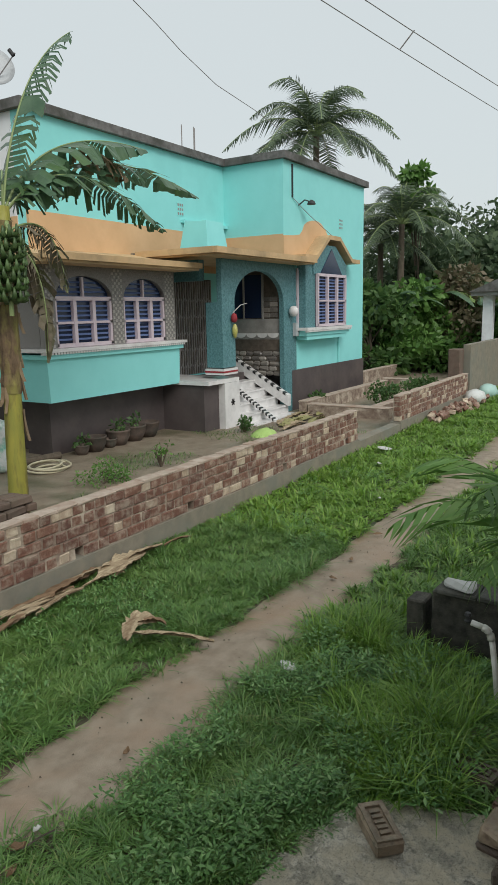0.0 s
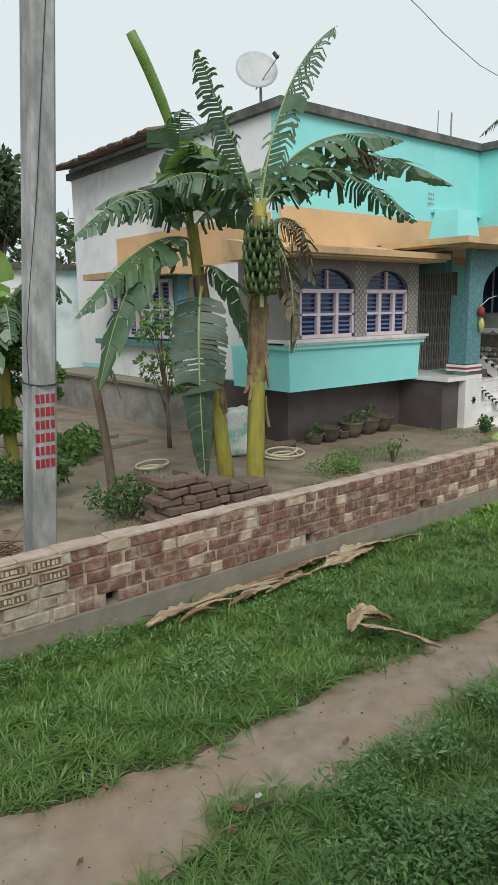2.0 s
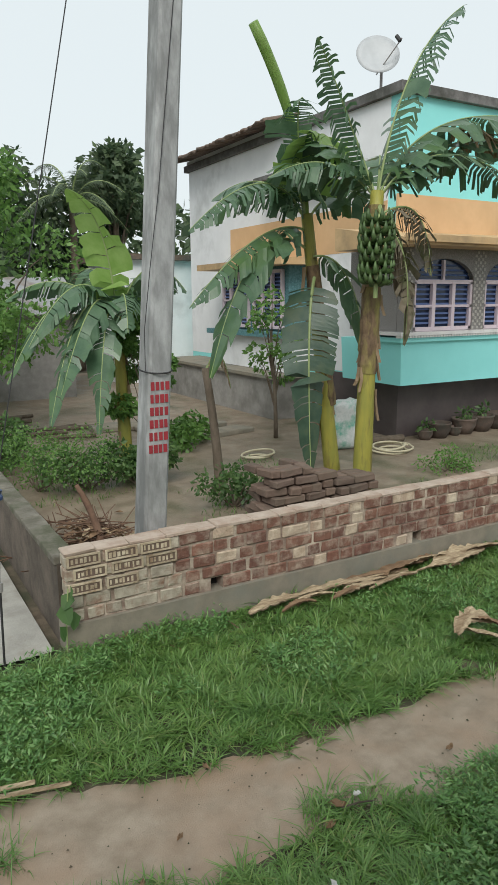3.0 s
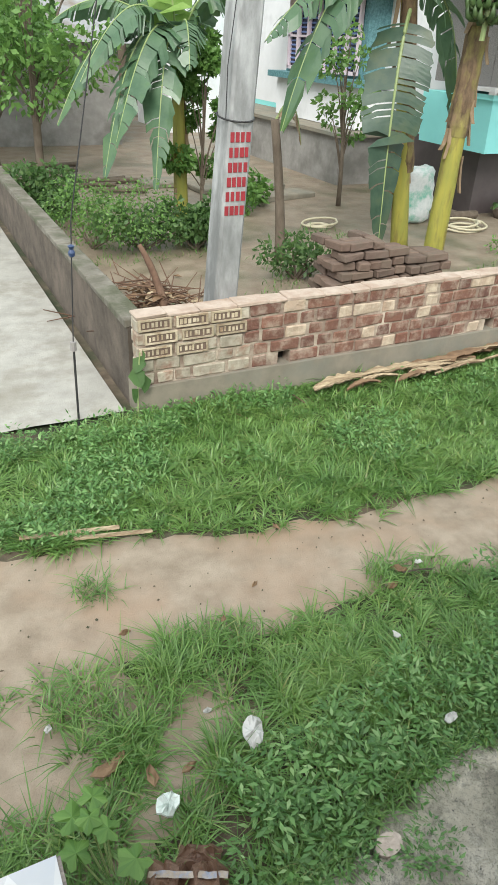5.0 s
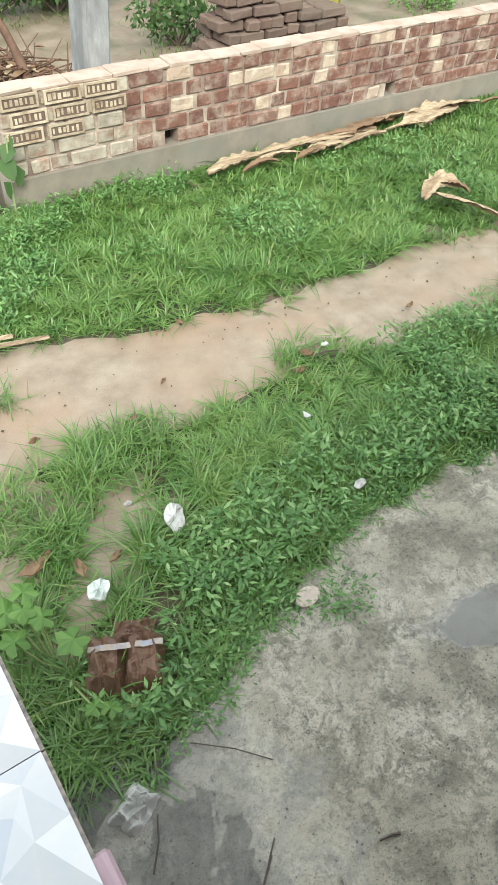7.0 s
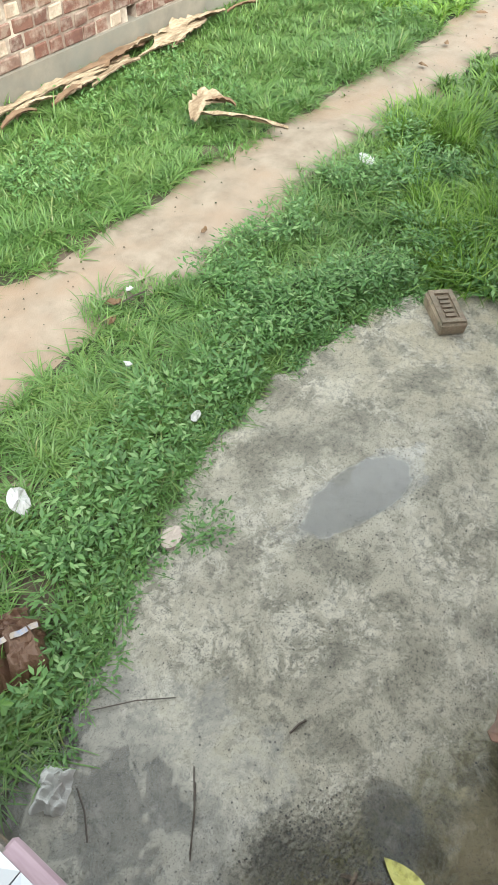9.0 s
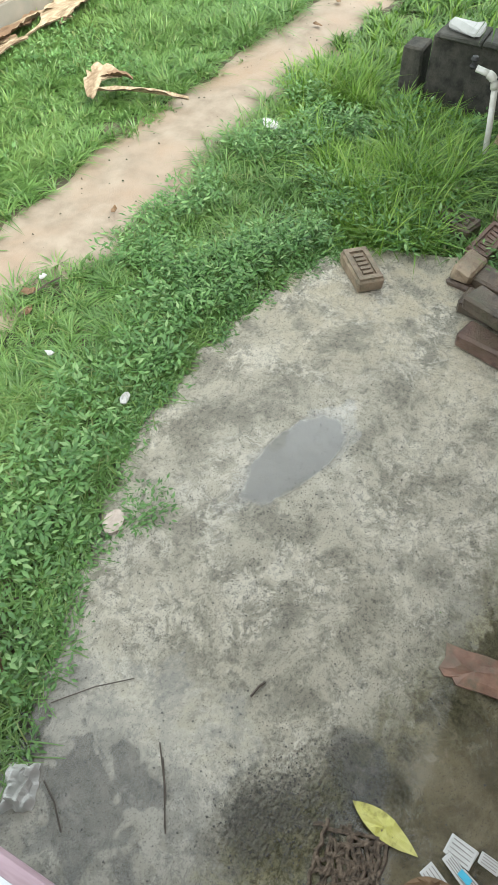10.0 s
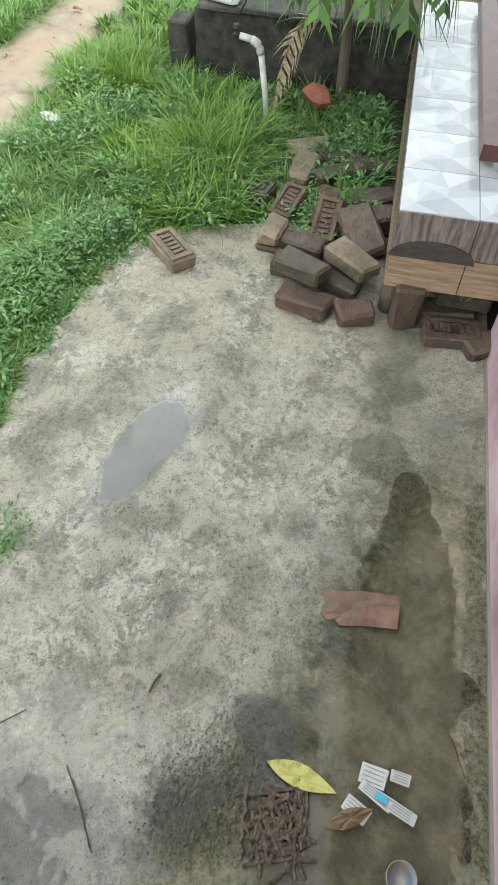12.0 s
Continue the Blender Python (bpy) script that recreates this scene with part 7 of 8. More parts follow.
part("bag", g, material("printed_woven_sack", (0.56, 0.60, 0.58), (0.68, 0.70, 0.68), 22, 0.5, bump=0.5, stain=(0.10, 0.42, 0.29), stain_scale=4.2, stain_at=0.56), sack, smooth=True)


def hose(cx, cy, r, turns, seed):
    rng = random.Random(seed)
    pts = []
    for i in range(24 * turns):
        a = 2 * math.pi * i / 24
        k = r * (0.75 + 0.25 * math.sin(a * 0.37 + seed))
        pts.append((cx + k * math.cos(a) * 1.2, cy + k * math.sin(a), 0.02 + 0.02 * (i // 24) + 0.05 * max(0, math.sin(a * 0.5 + seed))))
    return solid("garden_hose", Geo().tube(pts, 0.016, 7), M_HOSE, "coiled pale plastic garden hose on the mud", "hose", smooth=True)


hose(6.95, 7.9, 0.30, 4, 1)
hose(5.0, 8.6, 0.22, 2, 5)
solid("rolled_mat", Geo().tube([(6.9, 8.45, 0.07), (7.6, 8.35, 0.07)], 0.06, 10), M_BARK, "dark rolled mat on the ground beside the plinth", "mat")
for k, (x, y, sx, sy, rz) in enumerate(((5.4, 10.5, 1.1, 0.45, 12), (5.0, 11.4, 1.6, 0.7, 4), (4.2, 11.9, 1.4, 0.6, -5))):
    solid("stone_slab", Geo().brick(sx, sy, 0.09, 0.015, 0.01, RB, pose(x, y, 0.0, 0, 0, rz)), M_FOOT, "grey cement slab lying in the yard", "slab", group="yard slabs")
# heap of twigs and dry leaves by the corner
heap = thing("twig_heap", (1.7, 6.3, 0), "heap of brown twigs and dry leaves behind the wall corner", "twig heap")
rh = random.Random(12)
for k in range(230):
    x, y = rh.gauss(1.66, 0.26), rh.gauss(5.8, 0.55)
    a, l = rh.uniform(0, 6.28), rh.uniform(0.15, 0.45)
    z = max(0.02, 0.42 - 0.5 * abs(x - 1.66) - 0.25 * abs(y - 5.8)) * rh.uniform(0.3, 1)
    part("twig", Geo().tube([(x, y, z), (x + l * math.cos(a), y + l * math.sin(a), max(0.01, z + rh.uniform(-0.1, 0.15)))], [0.007, 0.004], 4), M_TWIG, heap)
part("bent_branch", Geo().tube(bez((1.62, 5.45, 0.15), (1.66, 5.75, 0.45), (1.52, 5.85, 0.72), 8), [0.04, 0.04, 0.038, 0.035, 0.03, 0.03, 0.025, 0.02], 8), M_TWIG, heap, smooth=True)
for k in range(130):
    x, y = rh.gauss(1.6, 0.25), rh.gauss(5.5, 0.55)
    s = rh.uniform(0.04, 0.10)
    a = rh.uniform(0, 6.28)
    g = Geo()
    m = pose(x, y, max(0.03, 0.36 - 0.4 * abs(x - 1.62) - 0.2 * abs(y - 5.7)), rh.uniform(-30, 30), rh.uniform(-30, 30), math.degrees(a))
    g.face([m @ Vector(q) for q in ((-s, 0, 0), (0, -s * 0.4, 0.02), (s, 0, 0.0), (0, s * 0.4, 0.02))])
    part("dry_leaf", g, M_HUSK if k % 3 == 0 else M_DRY, heap)
# brick foundation and rubble beyond the gateway
fd = thing("brick_foundation", (15.8, 6.0, 0), "low unfinished brick foundation walls", "foundation")
for a, b, c, d, h in ((13.55, 18.6, 6.9, 7.1, 0.28), (13.55, 13.8, 5.0, 6.88, 0.22), (13.82, 18.6, 5.4, 5.6, 0.18), (18.62, 18.85, 4.6, 7.1, 0.32), (19.0, 23.0, 8.2, 8.4, 0.35)):
    part("wall", Geo().box(a, b, c, d, 0, h), M_MORTAR, fd)
    part("cap", Geo().brick(b - a + 0.02, d - c + 0.02, 0.03, 0.008, 0.004, RB, pose((a + b) / 2, (c + d) / 2, h)), M_CAP, fd)
rubble = thing("brick_rubble", (14.8, 4.1, 0), "heap of red brick rubble against the wall", "rubble")
for k in range(90):
    x = rh.uniform(13.6, 17.2)
    loose(rubble, SETS[HEAD], x, 4.18 - abs(rh.gauss(0, 0.16)), -0.02 + rh.uniform(0, 0.14), rh.uniform(-40, 40), rh.uniform(-40, 40), rh.uniform(0, 180), rh)
for k, (x, y, lab, mt) in enumerate(((16.9, 4.05, "bulging white plastic sack beside the rubble", M_SACK), (18.2, 4.05, "pale green plastic sack by the wall", material("pale_green_sack", (0.36, 0.55, 0.50), (0.42, 0.62, 0.56), 6, 0.5)))):
    g = Geo().lathe([(0, 0), (0.3, 0.02), (0.36, 0.14), (0.26, 0.28), (0.08, 0.34), (0, 0.34)], (0, 0, 0), 14)
    g.v = [(x + v[0] + 0.06 * noise.noise(Vector(v) * 5), y + v[1] * 0.7 + 0.05 * noise.noise(Vector(v) * 6 + Vector((k, 2, 0))), v[2]) for v in g.v]
    solid("sack", g, mt, lab, "sack", smooth=True)
solid("compound_wall", Geo().box(17.42, 26, 4.32, 4.50, -0.03, 1.38), M_FOOT, "grey plastered compound wall", "wall", "structure")
solid("compound_pier", Geo().brick(0.34, 0.3, 1.30, 0.02, 0.01, RB, pose(17.2, 4.62, -0.02)), M_OLDBRICK, "rough brick pier at the end of the compound wall", "pier")
shed = thing("shed", (23.4, 4.6, 0), "open shed with a grey sheet roof on cement posts", "shed")
part("post", Geo().box(22.0, 22.28, 4.85, 5.15, 0, 2.66), M_WHITE, shed)
part("post", Geo().box(25.2, 25.48, 4.85, 5.15, 0, 2.66), M_WHITE, shed)
part("beam", Geo().box(21.7, 26.5, 2.4, 5.45, 2.62, 2.74), M_GREY, shed)
rf_ = Geo()
rf_.hull([(21.6, 5.5, 2.74), (26.6, 5.5, 2.74), (26.6, 3.6, 3.5), (21.6, 3.9, 3.42), (21.6, 2.2, 2.74), (26.6, 2.2, 2.74)], [(0, 1, 2, 3), (3, 2, 5, 4), (0, 3, 4), (1, 5, 2), (0, 4, 5, 1)])
part("roof", rf_, M_ROOF, shed, "weathered grey sheet roof")
# near-black block stands in for the shade under the shed roof
part("back_wall", Geo().box(24.5, 26.4, 2.5, 4.2, 0, 2.6), M_DARK, shed)
# dark cart under the trees, simplified to a board on two legs
cart = thing("dark_cart", (24.4, 9.9, 0), "dark cart under the trees, reduced to a board on legs", "bench")
part("seat", Geo().box(23.6, 25.6, 9.6, 10.1, 0.42, 0.50), M_BARK, cart)
for x in (23.7, 25.4):
    part("leg", Geo().box(x, x + 0.1, 9.65, 10.05, 0, 0.42), M_BARK, cart)
farw = solid("garden_wall", Geo().box(33, 40, 9.8, 10.0, -0.03, 1.1), M_GREY, "grey garden wall under the trees", "wall", "structure")
hut = thing("tin_hut", (3.4, 17.6, 0), "low hut with a pale tin roof behind the trees", "hut")
part("wall", Geo().box(-0.6, 4.6, 16.6, 20.0, 0, 2.0), M_GREY, hut)
rt = Geo()
rt.hull([(-0.9, 16.2, 2.0), (4.9, 16.2, 2.0), (4.9, 18.3, 2.9), (-0.9, 18.3, 2.9), (4.9, 20.4, 2.0), (-0.9, 20.4, 2.0)], [(0, 1, 2, 3), (3, 2, 4, 5), (0, 3, 5), (1, 4, 2)])
part("roof", rt, M_TIN, hut, "pale corrugated tin roof")
wh = thing("white_house", (7.6, 21, 0), "small whitewashed building behind the yard", "house")
part("wall", Geo().box(6.4, 9.2, 18.5, 21, 0, 3.4), M_WHITE, wh)
part("roof", Geo().box(6.2, 9.4, 18.3, 21.2, 3.4, 3.55), M_TILEROOF, wh)
for k in range(9):
    x, y = rh.uniform(1.3, 3.0), rh.uniform(11.5, 14)
    solid("log", Geo().tube([(x, y, 0.05), (x + rh.uniform(0.4, 0.9), y + rh.uniform(-0.3, 0.3), 0.05)], 0.04, 7), M_BARK, "grey-brown log lying in the yard", "log", group="yard logs")

# ---- dry husks in the grass ----
def husk(name, pts, w, label, seed, mt=None, curl=0.3):
    """A dried leaf base: a creased strip with ragged edges and thickness."""
    rng = random.Random(seed)
    p = bez(*pts, 16)
    g = Geo()
    rows = []
    tilt = rng.uniform(-0.5, 0.5)
    for i, q in enumerate(p):
        d = (p[min(i + 1, 15)] - p[max(i - 1, 0)]).normalized()
        s = d.cross(Vector((0, 0, 1))).normalized()
        end = min(1.0, 0.35 + 0.2 * min(i, 15 - i))
        a, b = w * end * rng.uniform(0.7, 1.25), w * end * rng.uniform(0.7, 1.25)
        rows.append([q - s * a + Vector((0, 0, a * (curl + tilt) * rng.uniform(0.6, 1.2))), q - s * a * 0.25 + Vector((0, 0, 0.012)), q + s * b * 0.2, q + s * b + Vector((0, 0, b * (curl - tilt) * rng.uniform(0.4, 1.2)))])
    for off, flip in ((0.004, False), (-0.004, True)):
        for A, B in zip(rows[:-1], rows[1:]):
            for k in range(3):
                f = [v + Vector((0, 0, off)) for v in (A[k], A[k + 1], B[k + 1], B[k])]
                g.face(f[::-1] if flip else f)
    return solid(name, g, mt or M_HUSK, label, "dry husk", group="dry husks")


husk("palm_husk", ((3.36, 3.14, 0.07), (3.45, 2.9, 0.12), (3.60, 2.56, 0.05)), 0.045, "split dry palm husk lying at the path edge", 1)
husk("palm_husk", ((3.30, 3.10, 0.06), (3.44, 3.20, 0.18), (3.58, 3.05, 0.10)), 0.05, "split dry palm husk lying at the path edge", 2)
husk("palm_husk", ((3.44, 3.16, 0.10), (3.55, 3.06, 0.16), (3.60, 2.98, 0.08)), 0.045, "split dry palm husk lying at the path edge", 3, M_DRY)
for k, (a, b, w, mt) in enumerate((((2.25, 4.10), (2.75, 4.16), 0.05, None), ((2.70, 4.17), (3.45, 4.10), 0.055, None), ((3.05, 4.03), (3.40, 4.03), 0.05, M_HUSK), ((3.4, 4.14), (4.1, 4.20), 0.07, M_DRY),
                                   ((3.75, 4.22), (4.35, 4.18), 0.06, None), ((4.05, 4.10), (4.75, 4.16), 0.06, M_HUSK), ((4.2, 4.22), (5.0, 4.14), 0.05, None), ((3.1, 4.2), (3.8, 4.12), 0.03, M_DRY), ((4.15, 4.0), (4.6, 4.08), 0.04, M_HUSK))):
    husk("palm_husk", ((a[0], a[1], 0.05), ((a[0] + b[0]) / 2, (a[1] + b[1]) / 2 + 0.03, 0.09), (b[0], b[1], 0.06)), w, "long dry palm husk along the wall foot", 10 + k, mt)
rk = random.Random(44)
for k in range(14):
    x, y = rk.uniform(2.3, 5.2), rk.uniform(4.02, 4.24)
    ln, dy = rk.uniform(0.12, 0.34), rk.uniform(-0.05, 0.05)
    husk("palm_husk", ((x - ln, y - dy, 0.045), (x, y, rk.uniform(0.07, 0.13)), (x + ln, y + dy, 0.05)), rk.uniform(0.014, 0.03), "thin split strip of dry husk along the wall foot", 80 + k, (None, M_DRY, M_HUSK)[k % 3])
for k, (x, y, l, rz) in enumerate(((0.25, 3.18, 0.5, -12), (0.45, 3.08, 0.4, -14))):
    solid("bamboo_strip", Geo().brick(l, 0.03, 0.012, 0.004, 0.003, RB, pose(x, y, 0.012, 0, 0, rz)), M_HUSK, "pale split bamboo strip pressed into the path", "strip", group="bamboo strips")

# ---- litter and small things near the camera ----
def scrap(name, outline, at, mt, label, category, h=0.012, crumple=0.01, seed=0, group=""):
    """A thin crumpled sheet with an outline, folded over an inner ring."""
    rng = random.Random(seed)
    n = len(outline)
    cx, cy = sum(o[0] for o in outline) / n, sum(o[1] for o in outline) / n
    top = [at @ Vector((x, y, h + rng.uniform(0, crumple))) for x, y in outline]
    low = [v - Vector((0, 0, h)) for v in top]
    ring = [at @ Vector((cx + (x - cx) * rng.uniform(0.4, 0.7), cy + (y - cy) * rng.uniform(0.4, 0.7), h + crumple * rng.uniform(0.0, 1.8))) for x, y in outline]
    c1 = at @ Vector((cx, cy, h + crumple * 0.8))
    g = Geo()
    for i in range(n):
        k = (i + 1) % n
        g.face([top[i], top[k], ring[k]])
        g.face([top[i], ring[k], ring[i]])
        g.face([ring[i], ring[k], c1])
        g.face([low[i], low[k], top[k], top[i]])
    return solid(name, g, mt, label, category, group=group)


def oval(rx, ry, n=14, rag=0.1, seed=0):
    rng = random.Random(seed)
    return [(rx * math.cos(2 * math.pi * i / n) * rng.uniform(1 - rag, 1 + rag), ry * math.sin(2 * math.pi * i / n) * rng.uniform(1 - rag, 1 + rag)) for i in range(n)]


scrap("paper_cup", oval(0.062, 0.042, 16, 0.1), pose(0.57, 1.71, 0.06, 20, 0, 60), M_PAPER, "crushed white paper plate in the weeds", "litter", 0.01, 0.02, 1)
scrap("sandal_sole", oval(0.05, 0.036, 16, 0.03), pose(0.81, 1.18, 0.016, 0, 0, 10), material("pale_rubber", (0.40, 0.33, 0.28), (0.50, 0.42, 0.36), 40, 0.7, bump=0.5), "pale oval rubber scrap on wet concrete", "litter", 0.012, 0.003, 2)
scrap("plastic_scrap", oval(0.05, 0.035, 12, 0.2, 4), pose(0.19, 1.57, 0.07, 15, 0, 40), material("cloudy_plastic", (0.62, 0.70, 0.66), (0.70, 0.76, 0.73), 20, 0.25), "crumpled translucent plastic scrap in weeds", "litter", 0.01, 0.03, 4)
for k, (x, y, r) in enumerate(((0.46, 1.87, 0.016), (-0.10, 2.03, 0.02), (1.36, 1.89, 0.022), (1.75, 2.24, 0.02), (1.30, 1.46, 0.03), (3.55, 1.95, 0.06), (10.48, 3.93, 0.12), (9.4, 3.6, 0.05), (7.6, 2.9, 0.03))):
    scrap("paper_scrap", oval(r, r * 0.6, 9, 0.2, k), pose(x, y, 0.05, 10, 8, 50 * k), M_PAPER, "small white paper scrap in the grass", "litter", 0.006, 0.01, k, "paper scraps")
for k, (x, y, r, rz) in enumerate(((0.05, 1.81, 0.06, 10), (0.10, 1.83, 0.045, 40), (0.19, 1.72, 0.055, 80), (0.32, 1.70, 0.035, 20), (1.66, 2.27, 0.045, -30), (1.55, 2.18, 0.04, 15), (0.72, 2.3, 0.03, 60), (2.4, 2.3, 0.03, 5), (0.95, 2.45, 0.025, 35),
                                   (1.25, 2.8, 0.03, 100), (0.3, 2.4, 0.03, 10), (5.1, 2.35, 0.05, 70), (5.6, 2.4, 0.05, 20), (6.4, 2.45, 0.05, 110))):
    scrap("dry_leaf", [(-r, 0), (-r * 0.3, -r * 0.4), (r * 0.5, -r * 0.32), (r, 0), (r * 0.4, r * 0.36), (-r * 0.4, r * 0.38)], pose(x, y, 0.02, 12, 6, rz), M_DRY, "curled dry brown leaf on the ground", "leaf", 0.004, 0.014, k, "fallen leaves")
# soaked carton with tape
box_ = thing("cardboard_carton", (0.16, 1.32, 0), "flattened wet brown carton with peeling tape in the weeds", "carton")
at = pose(0.16, 1.31, 0.0, 0, 0, -30)


def soggy(x0, x1, y0, y1, h, seed, n=22):
    """A slumped, creased sheet of board with its rim on the ground."""
    g = Geo()
    for i in range(n + 1):
        for j in range(n + 1):
            u, w = i / n, j / n
            rim = min(1.0, 6 * min(u, 1 - u)) * min(1.0, 6 * min(w, 1 - w))
            ed = 0.016 * noise.noise(Vector((u * 5, w * 5, seed)))
            crease = abs(noise.noise(Vector((u * 2.2 + 0.6 * w, w * 3.0, seed + 3)))) * 0.055 + abs(noise.noise(Vector((u * 7, w * 6, seed + 5)))) * 0.018
            p = Vector((x0 + (x1 - x0) * u + ed, y0 + (y1 - y0) * w - ed, 0.012 + rim * (h - crease)))
            g.v.append(tuple(at @ p))
    for i in range(n):
        for j in range(n):
            q = i * (n + 1) + j
            g.f.append((q, q + n + 1, q + n + 2, q + 1))
            g.m.append(0)
    return g


part("panel", soggy(-0.13, 0.0, -0.105, 0.10, 0.075, 1), M_CARD, box_)
part("panel", soggy(-0.005, 0.12, -0.10, 0.11, 0.085, 2), M_CARD, box_)
part("flap", soggy(-0.05, 0.09, 0.07, 0.16, 0.05, 4, 12), M_CARD, box_)
for k, (y, z, t) in enumerate(((0.03, 0.086, 5),)):
    g = Geo()
    edge = [at @ pose(0, y, z, 0, 0, t) @ Vector((-0.12 + 0.02 * i, 0, 0.008 * noise.noise(Vector((i * 0.6, k, 4))))) for i in range(13)]
    for a, b in zip(edge[:-1], edge[1:]):
        o_ = Vector((0.005, 0.008, 0.002))
        g.face([a - o_, b - o_, b + o_, a + o_])
    part("tape", g, M_TAPE, box_, "peeling packing tape strip")
at = pose(-0.02, 0.91, 0.0, 0, 0, 30)
solid("tissue", soggy(-0.065, 0.06, -0.045, 0.05, 0.062, 21, 26), M_PAPER, "crumpled wet white tissue on concrete", "tissue")
# broad-leaved gourd seedling beside the bench
gs = thing("gourd_seedling", (-0.02, 1.48, 0), "gourd seedling with large lobed light-green leaves", "seedling")
for k, (x, y, z, r, t) in enumerate(((-0.10, 1.60, 0.16, 0.065, 10), (-0.03, 1.63, 0.18, 0.05, 40), (-0.12, 1.50, 0.15, 0.055, 100), (-0.02, 1.52, 0.17, 0.05, 160), (0.03, 1.40, 0.16, 0.06, 200), (-0.06, 1.56, 0.19, 0.045, 250), (0.04, 1.16, 0.12, 0.035, 30), (0.0, 1.19, 0.12, 0.035, 120))):
    g = Geo()
    m = pose(x, y, z, 12 * math.sin(k), 14 * math.cos(k), t)
    ring = []
    for i in range(20):
        a = 2 * math.pi * i / 20
        rr = r * (0.82 + 0.18 * math.cos(5 * a)) * (0.4 if i == 10 else 1)
        ring.append(m @ Vector((rr * math.cos(a), rr * math.sin(a), -0.10 * rr * math.cos(2 * a))))
    for i in range(20):
        g.face([ring[i], ring[(i + 1) % 20], m @ Vector((-0.1 * r, 0, 0.012))])
    lf = part("leaf", g, M_LEAFLIT, gs)
    part("stalk", Geo().tube([(x * 0.3 - 0.015, 0.3 * y + 0.7 * 1.42, 0), (x, y, z)], [0.004, 0.003], 5), M_RIB, gs)
cl = thing("climber_seedling", (1.0, 4.2, 0), "small climber with heart-shaped leaves at the wall corner", "seedling")
for k, (x, y, z, r) in enumerate(((0.98, 4.24, 0.40, 0.06), (0.96, 4.22, 0.32, 0.07), (1.02, 4.25, 0.25, 0.06), (0.93, 4.20, 0.20, 0.06), (1.0, 4.20, 0.47, 0.045))):
    g = Geo()
    m = pose(x, y, z, 55 + 8 * k, 15 * (-1) ** k, 30 * k - 40)
    g.face([m @ Vector(q) for q in ((0, r, 0), (-r * 0.8, r * 0.3, 0.01), (-r * 0.5, -r * 0.6, 0), (0, -r * 1.1, -0.01))])
    g.face([m @ Vector(q) for q in ((0, r, 0), (0, -r * 1.1, -0.01), (r * 0.5, -r * 0.6, 0), (r * 0.8, r * 0.3, 0.01))])
    part("leaf", g, M_LEAF, cl)
part("stem", Geo().tube([(0.96, 4.24, 0), (0.97, 4.25, 0.25), (0.99, 4.24, 0.48)], 0.005, 5), M_RIB, cl)
# yellow leaf, wrappers, tile, mat and cup by the plinth
def leaf_outline(l, w, n=9):
    up = [(-l + 2 * l * i / n, w * math.sin(math.pi * min(1, i / n) ** 0.9)) for i in range(n + 1)]
    return up + [(x, -0.9 * y) for x, y in up[-2:0:-1]]


scrap("yellow_leaf", leaf_outline(0.105, 0.034), pose(0.36, -0.025, 0.026, 0, 0, -102), M_YELLOW, "fallen yellow leaf floating at the puddle edge", "leaf", 0.004, 0.006, 5)
scrap("brown_leaf", leaf_outline(0.07, 0.025), pose(0.285, -0.17, 0.026, 0, 0, -60), M_DRY, "dark wet fallen leaf beside the wrappers", "leaf", 0.004, 0.008, 6)
wr = thing("wrapper", (0.36, -0.26, 0.02), "torn striped white packet wrapper lying in the puddle", "wrapper")
M_PRINT = material("faded_print", (0.24, 0.22, 0.21), (0.32, 0.30, 0.28), 40, 0.5)
M_CYAN = material("cyan_print", (0.05, 0.38, 0.55), (0.06, 0.44, 0.62), 20, 0.4)
for k, (x, y, sx, sy, rz) in enumerate(((0.405, -0.225, 0.075, 0.055, -100), (0.415, -0.30, 0.055, 0.032, -98), (0.31, -0.185, 0.075, 0.045, -118), (0.335, -0.29, 0.12, 0.032, -112), (0.355, -0.235, 0.10, 0.028, -118))):
    m = pose(x, y, 0.024 + 0.001 * k, 0, 0, rz)
    sheet = part("sheet", Geo().brick(sx, sy, 0.003, 0.001, 0.002, RB, m), M_PAPER, wr)
    for j in range(4):
        part("print_bar", Geo().box(-sx * 0.4, sx * 0.38, -sy * 0.36 + j * sy * 0.22, -sy * 0.36 + j * sy * 0.22 + 0.0025, 0.004, 0.005, turn=m), M_PRINT, sheet)
part("print_patch", Geo().brick(0.035, 0.018, 0.003, 0.001, 0.001, RB, pose(0.352, -0.25, 0.033, 0, 0, -112)), M_CYAN, wr, "cyan printed patch")
mat_ = thing("woven_mat", (0.22, 0.02, 0.018), "torn piece of wet brown woven mat", "mat")
M_COIR = material("wet_coir", (0.06, 0.045, 0.032), (0.24, 0.18, 0.13), 60, 0.6, bump=1.0, fine=160)
mm, rm = pose(0.22, 0.02, 0.020, 0, 0, 20), random.Random(17)
for k in range(15):
    y = -0.085 + 0.0122 * k + rm.uniform(-0.006, 0.006)
    a, b = -0.10 + rm.uniform(-0.025, 0.06), 0.10 + rm.uniform(-0.08, 0.02)
    part("strip", Geo().tube([mm @ Vector((a + (b - a) * i / 9, y + (i - 4.5) * (k * 37 % 11 - 5) * 0.0013 + rm.uniform(-0.005, 0.005), 0.004 + 0.005 * math.sin(i * 2.6 + k * math.pi))) for i in range(10)], 0.0065, 5), M_COIR, mat_)
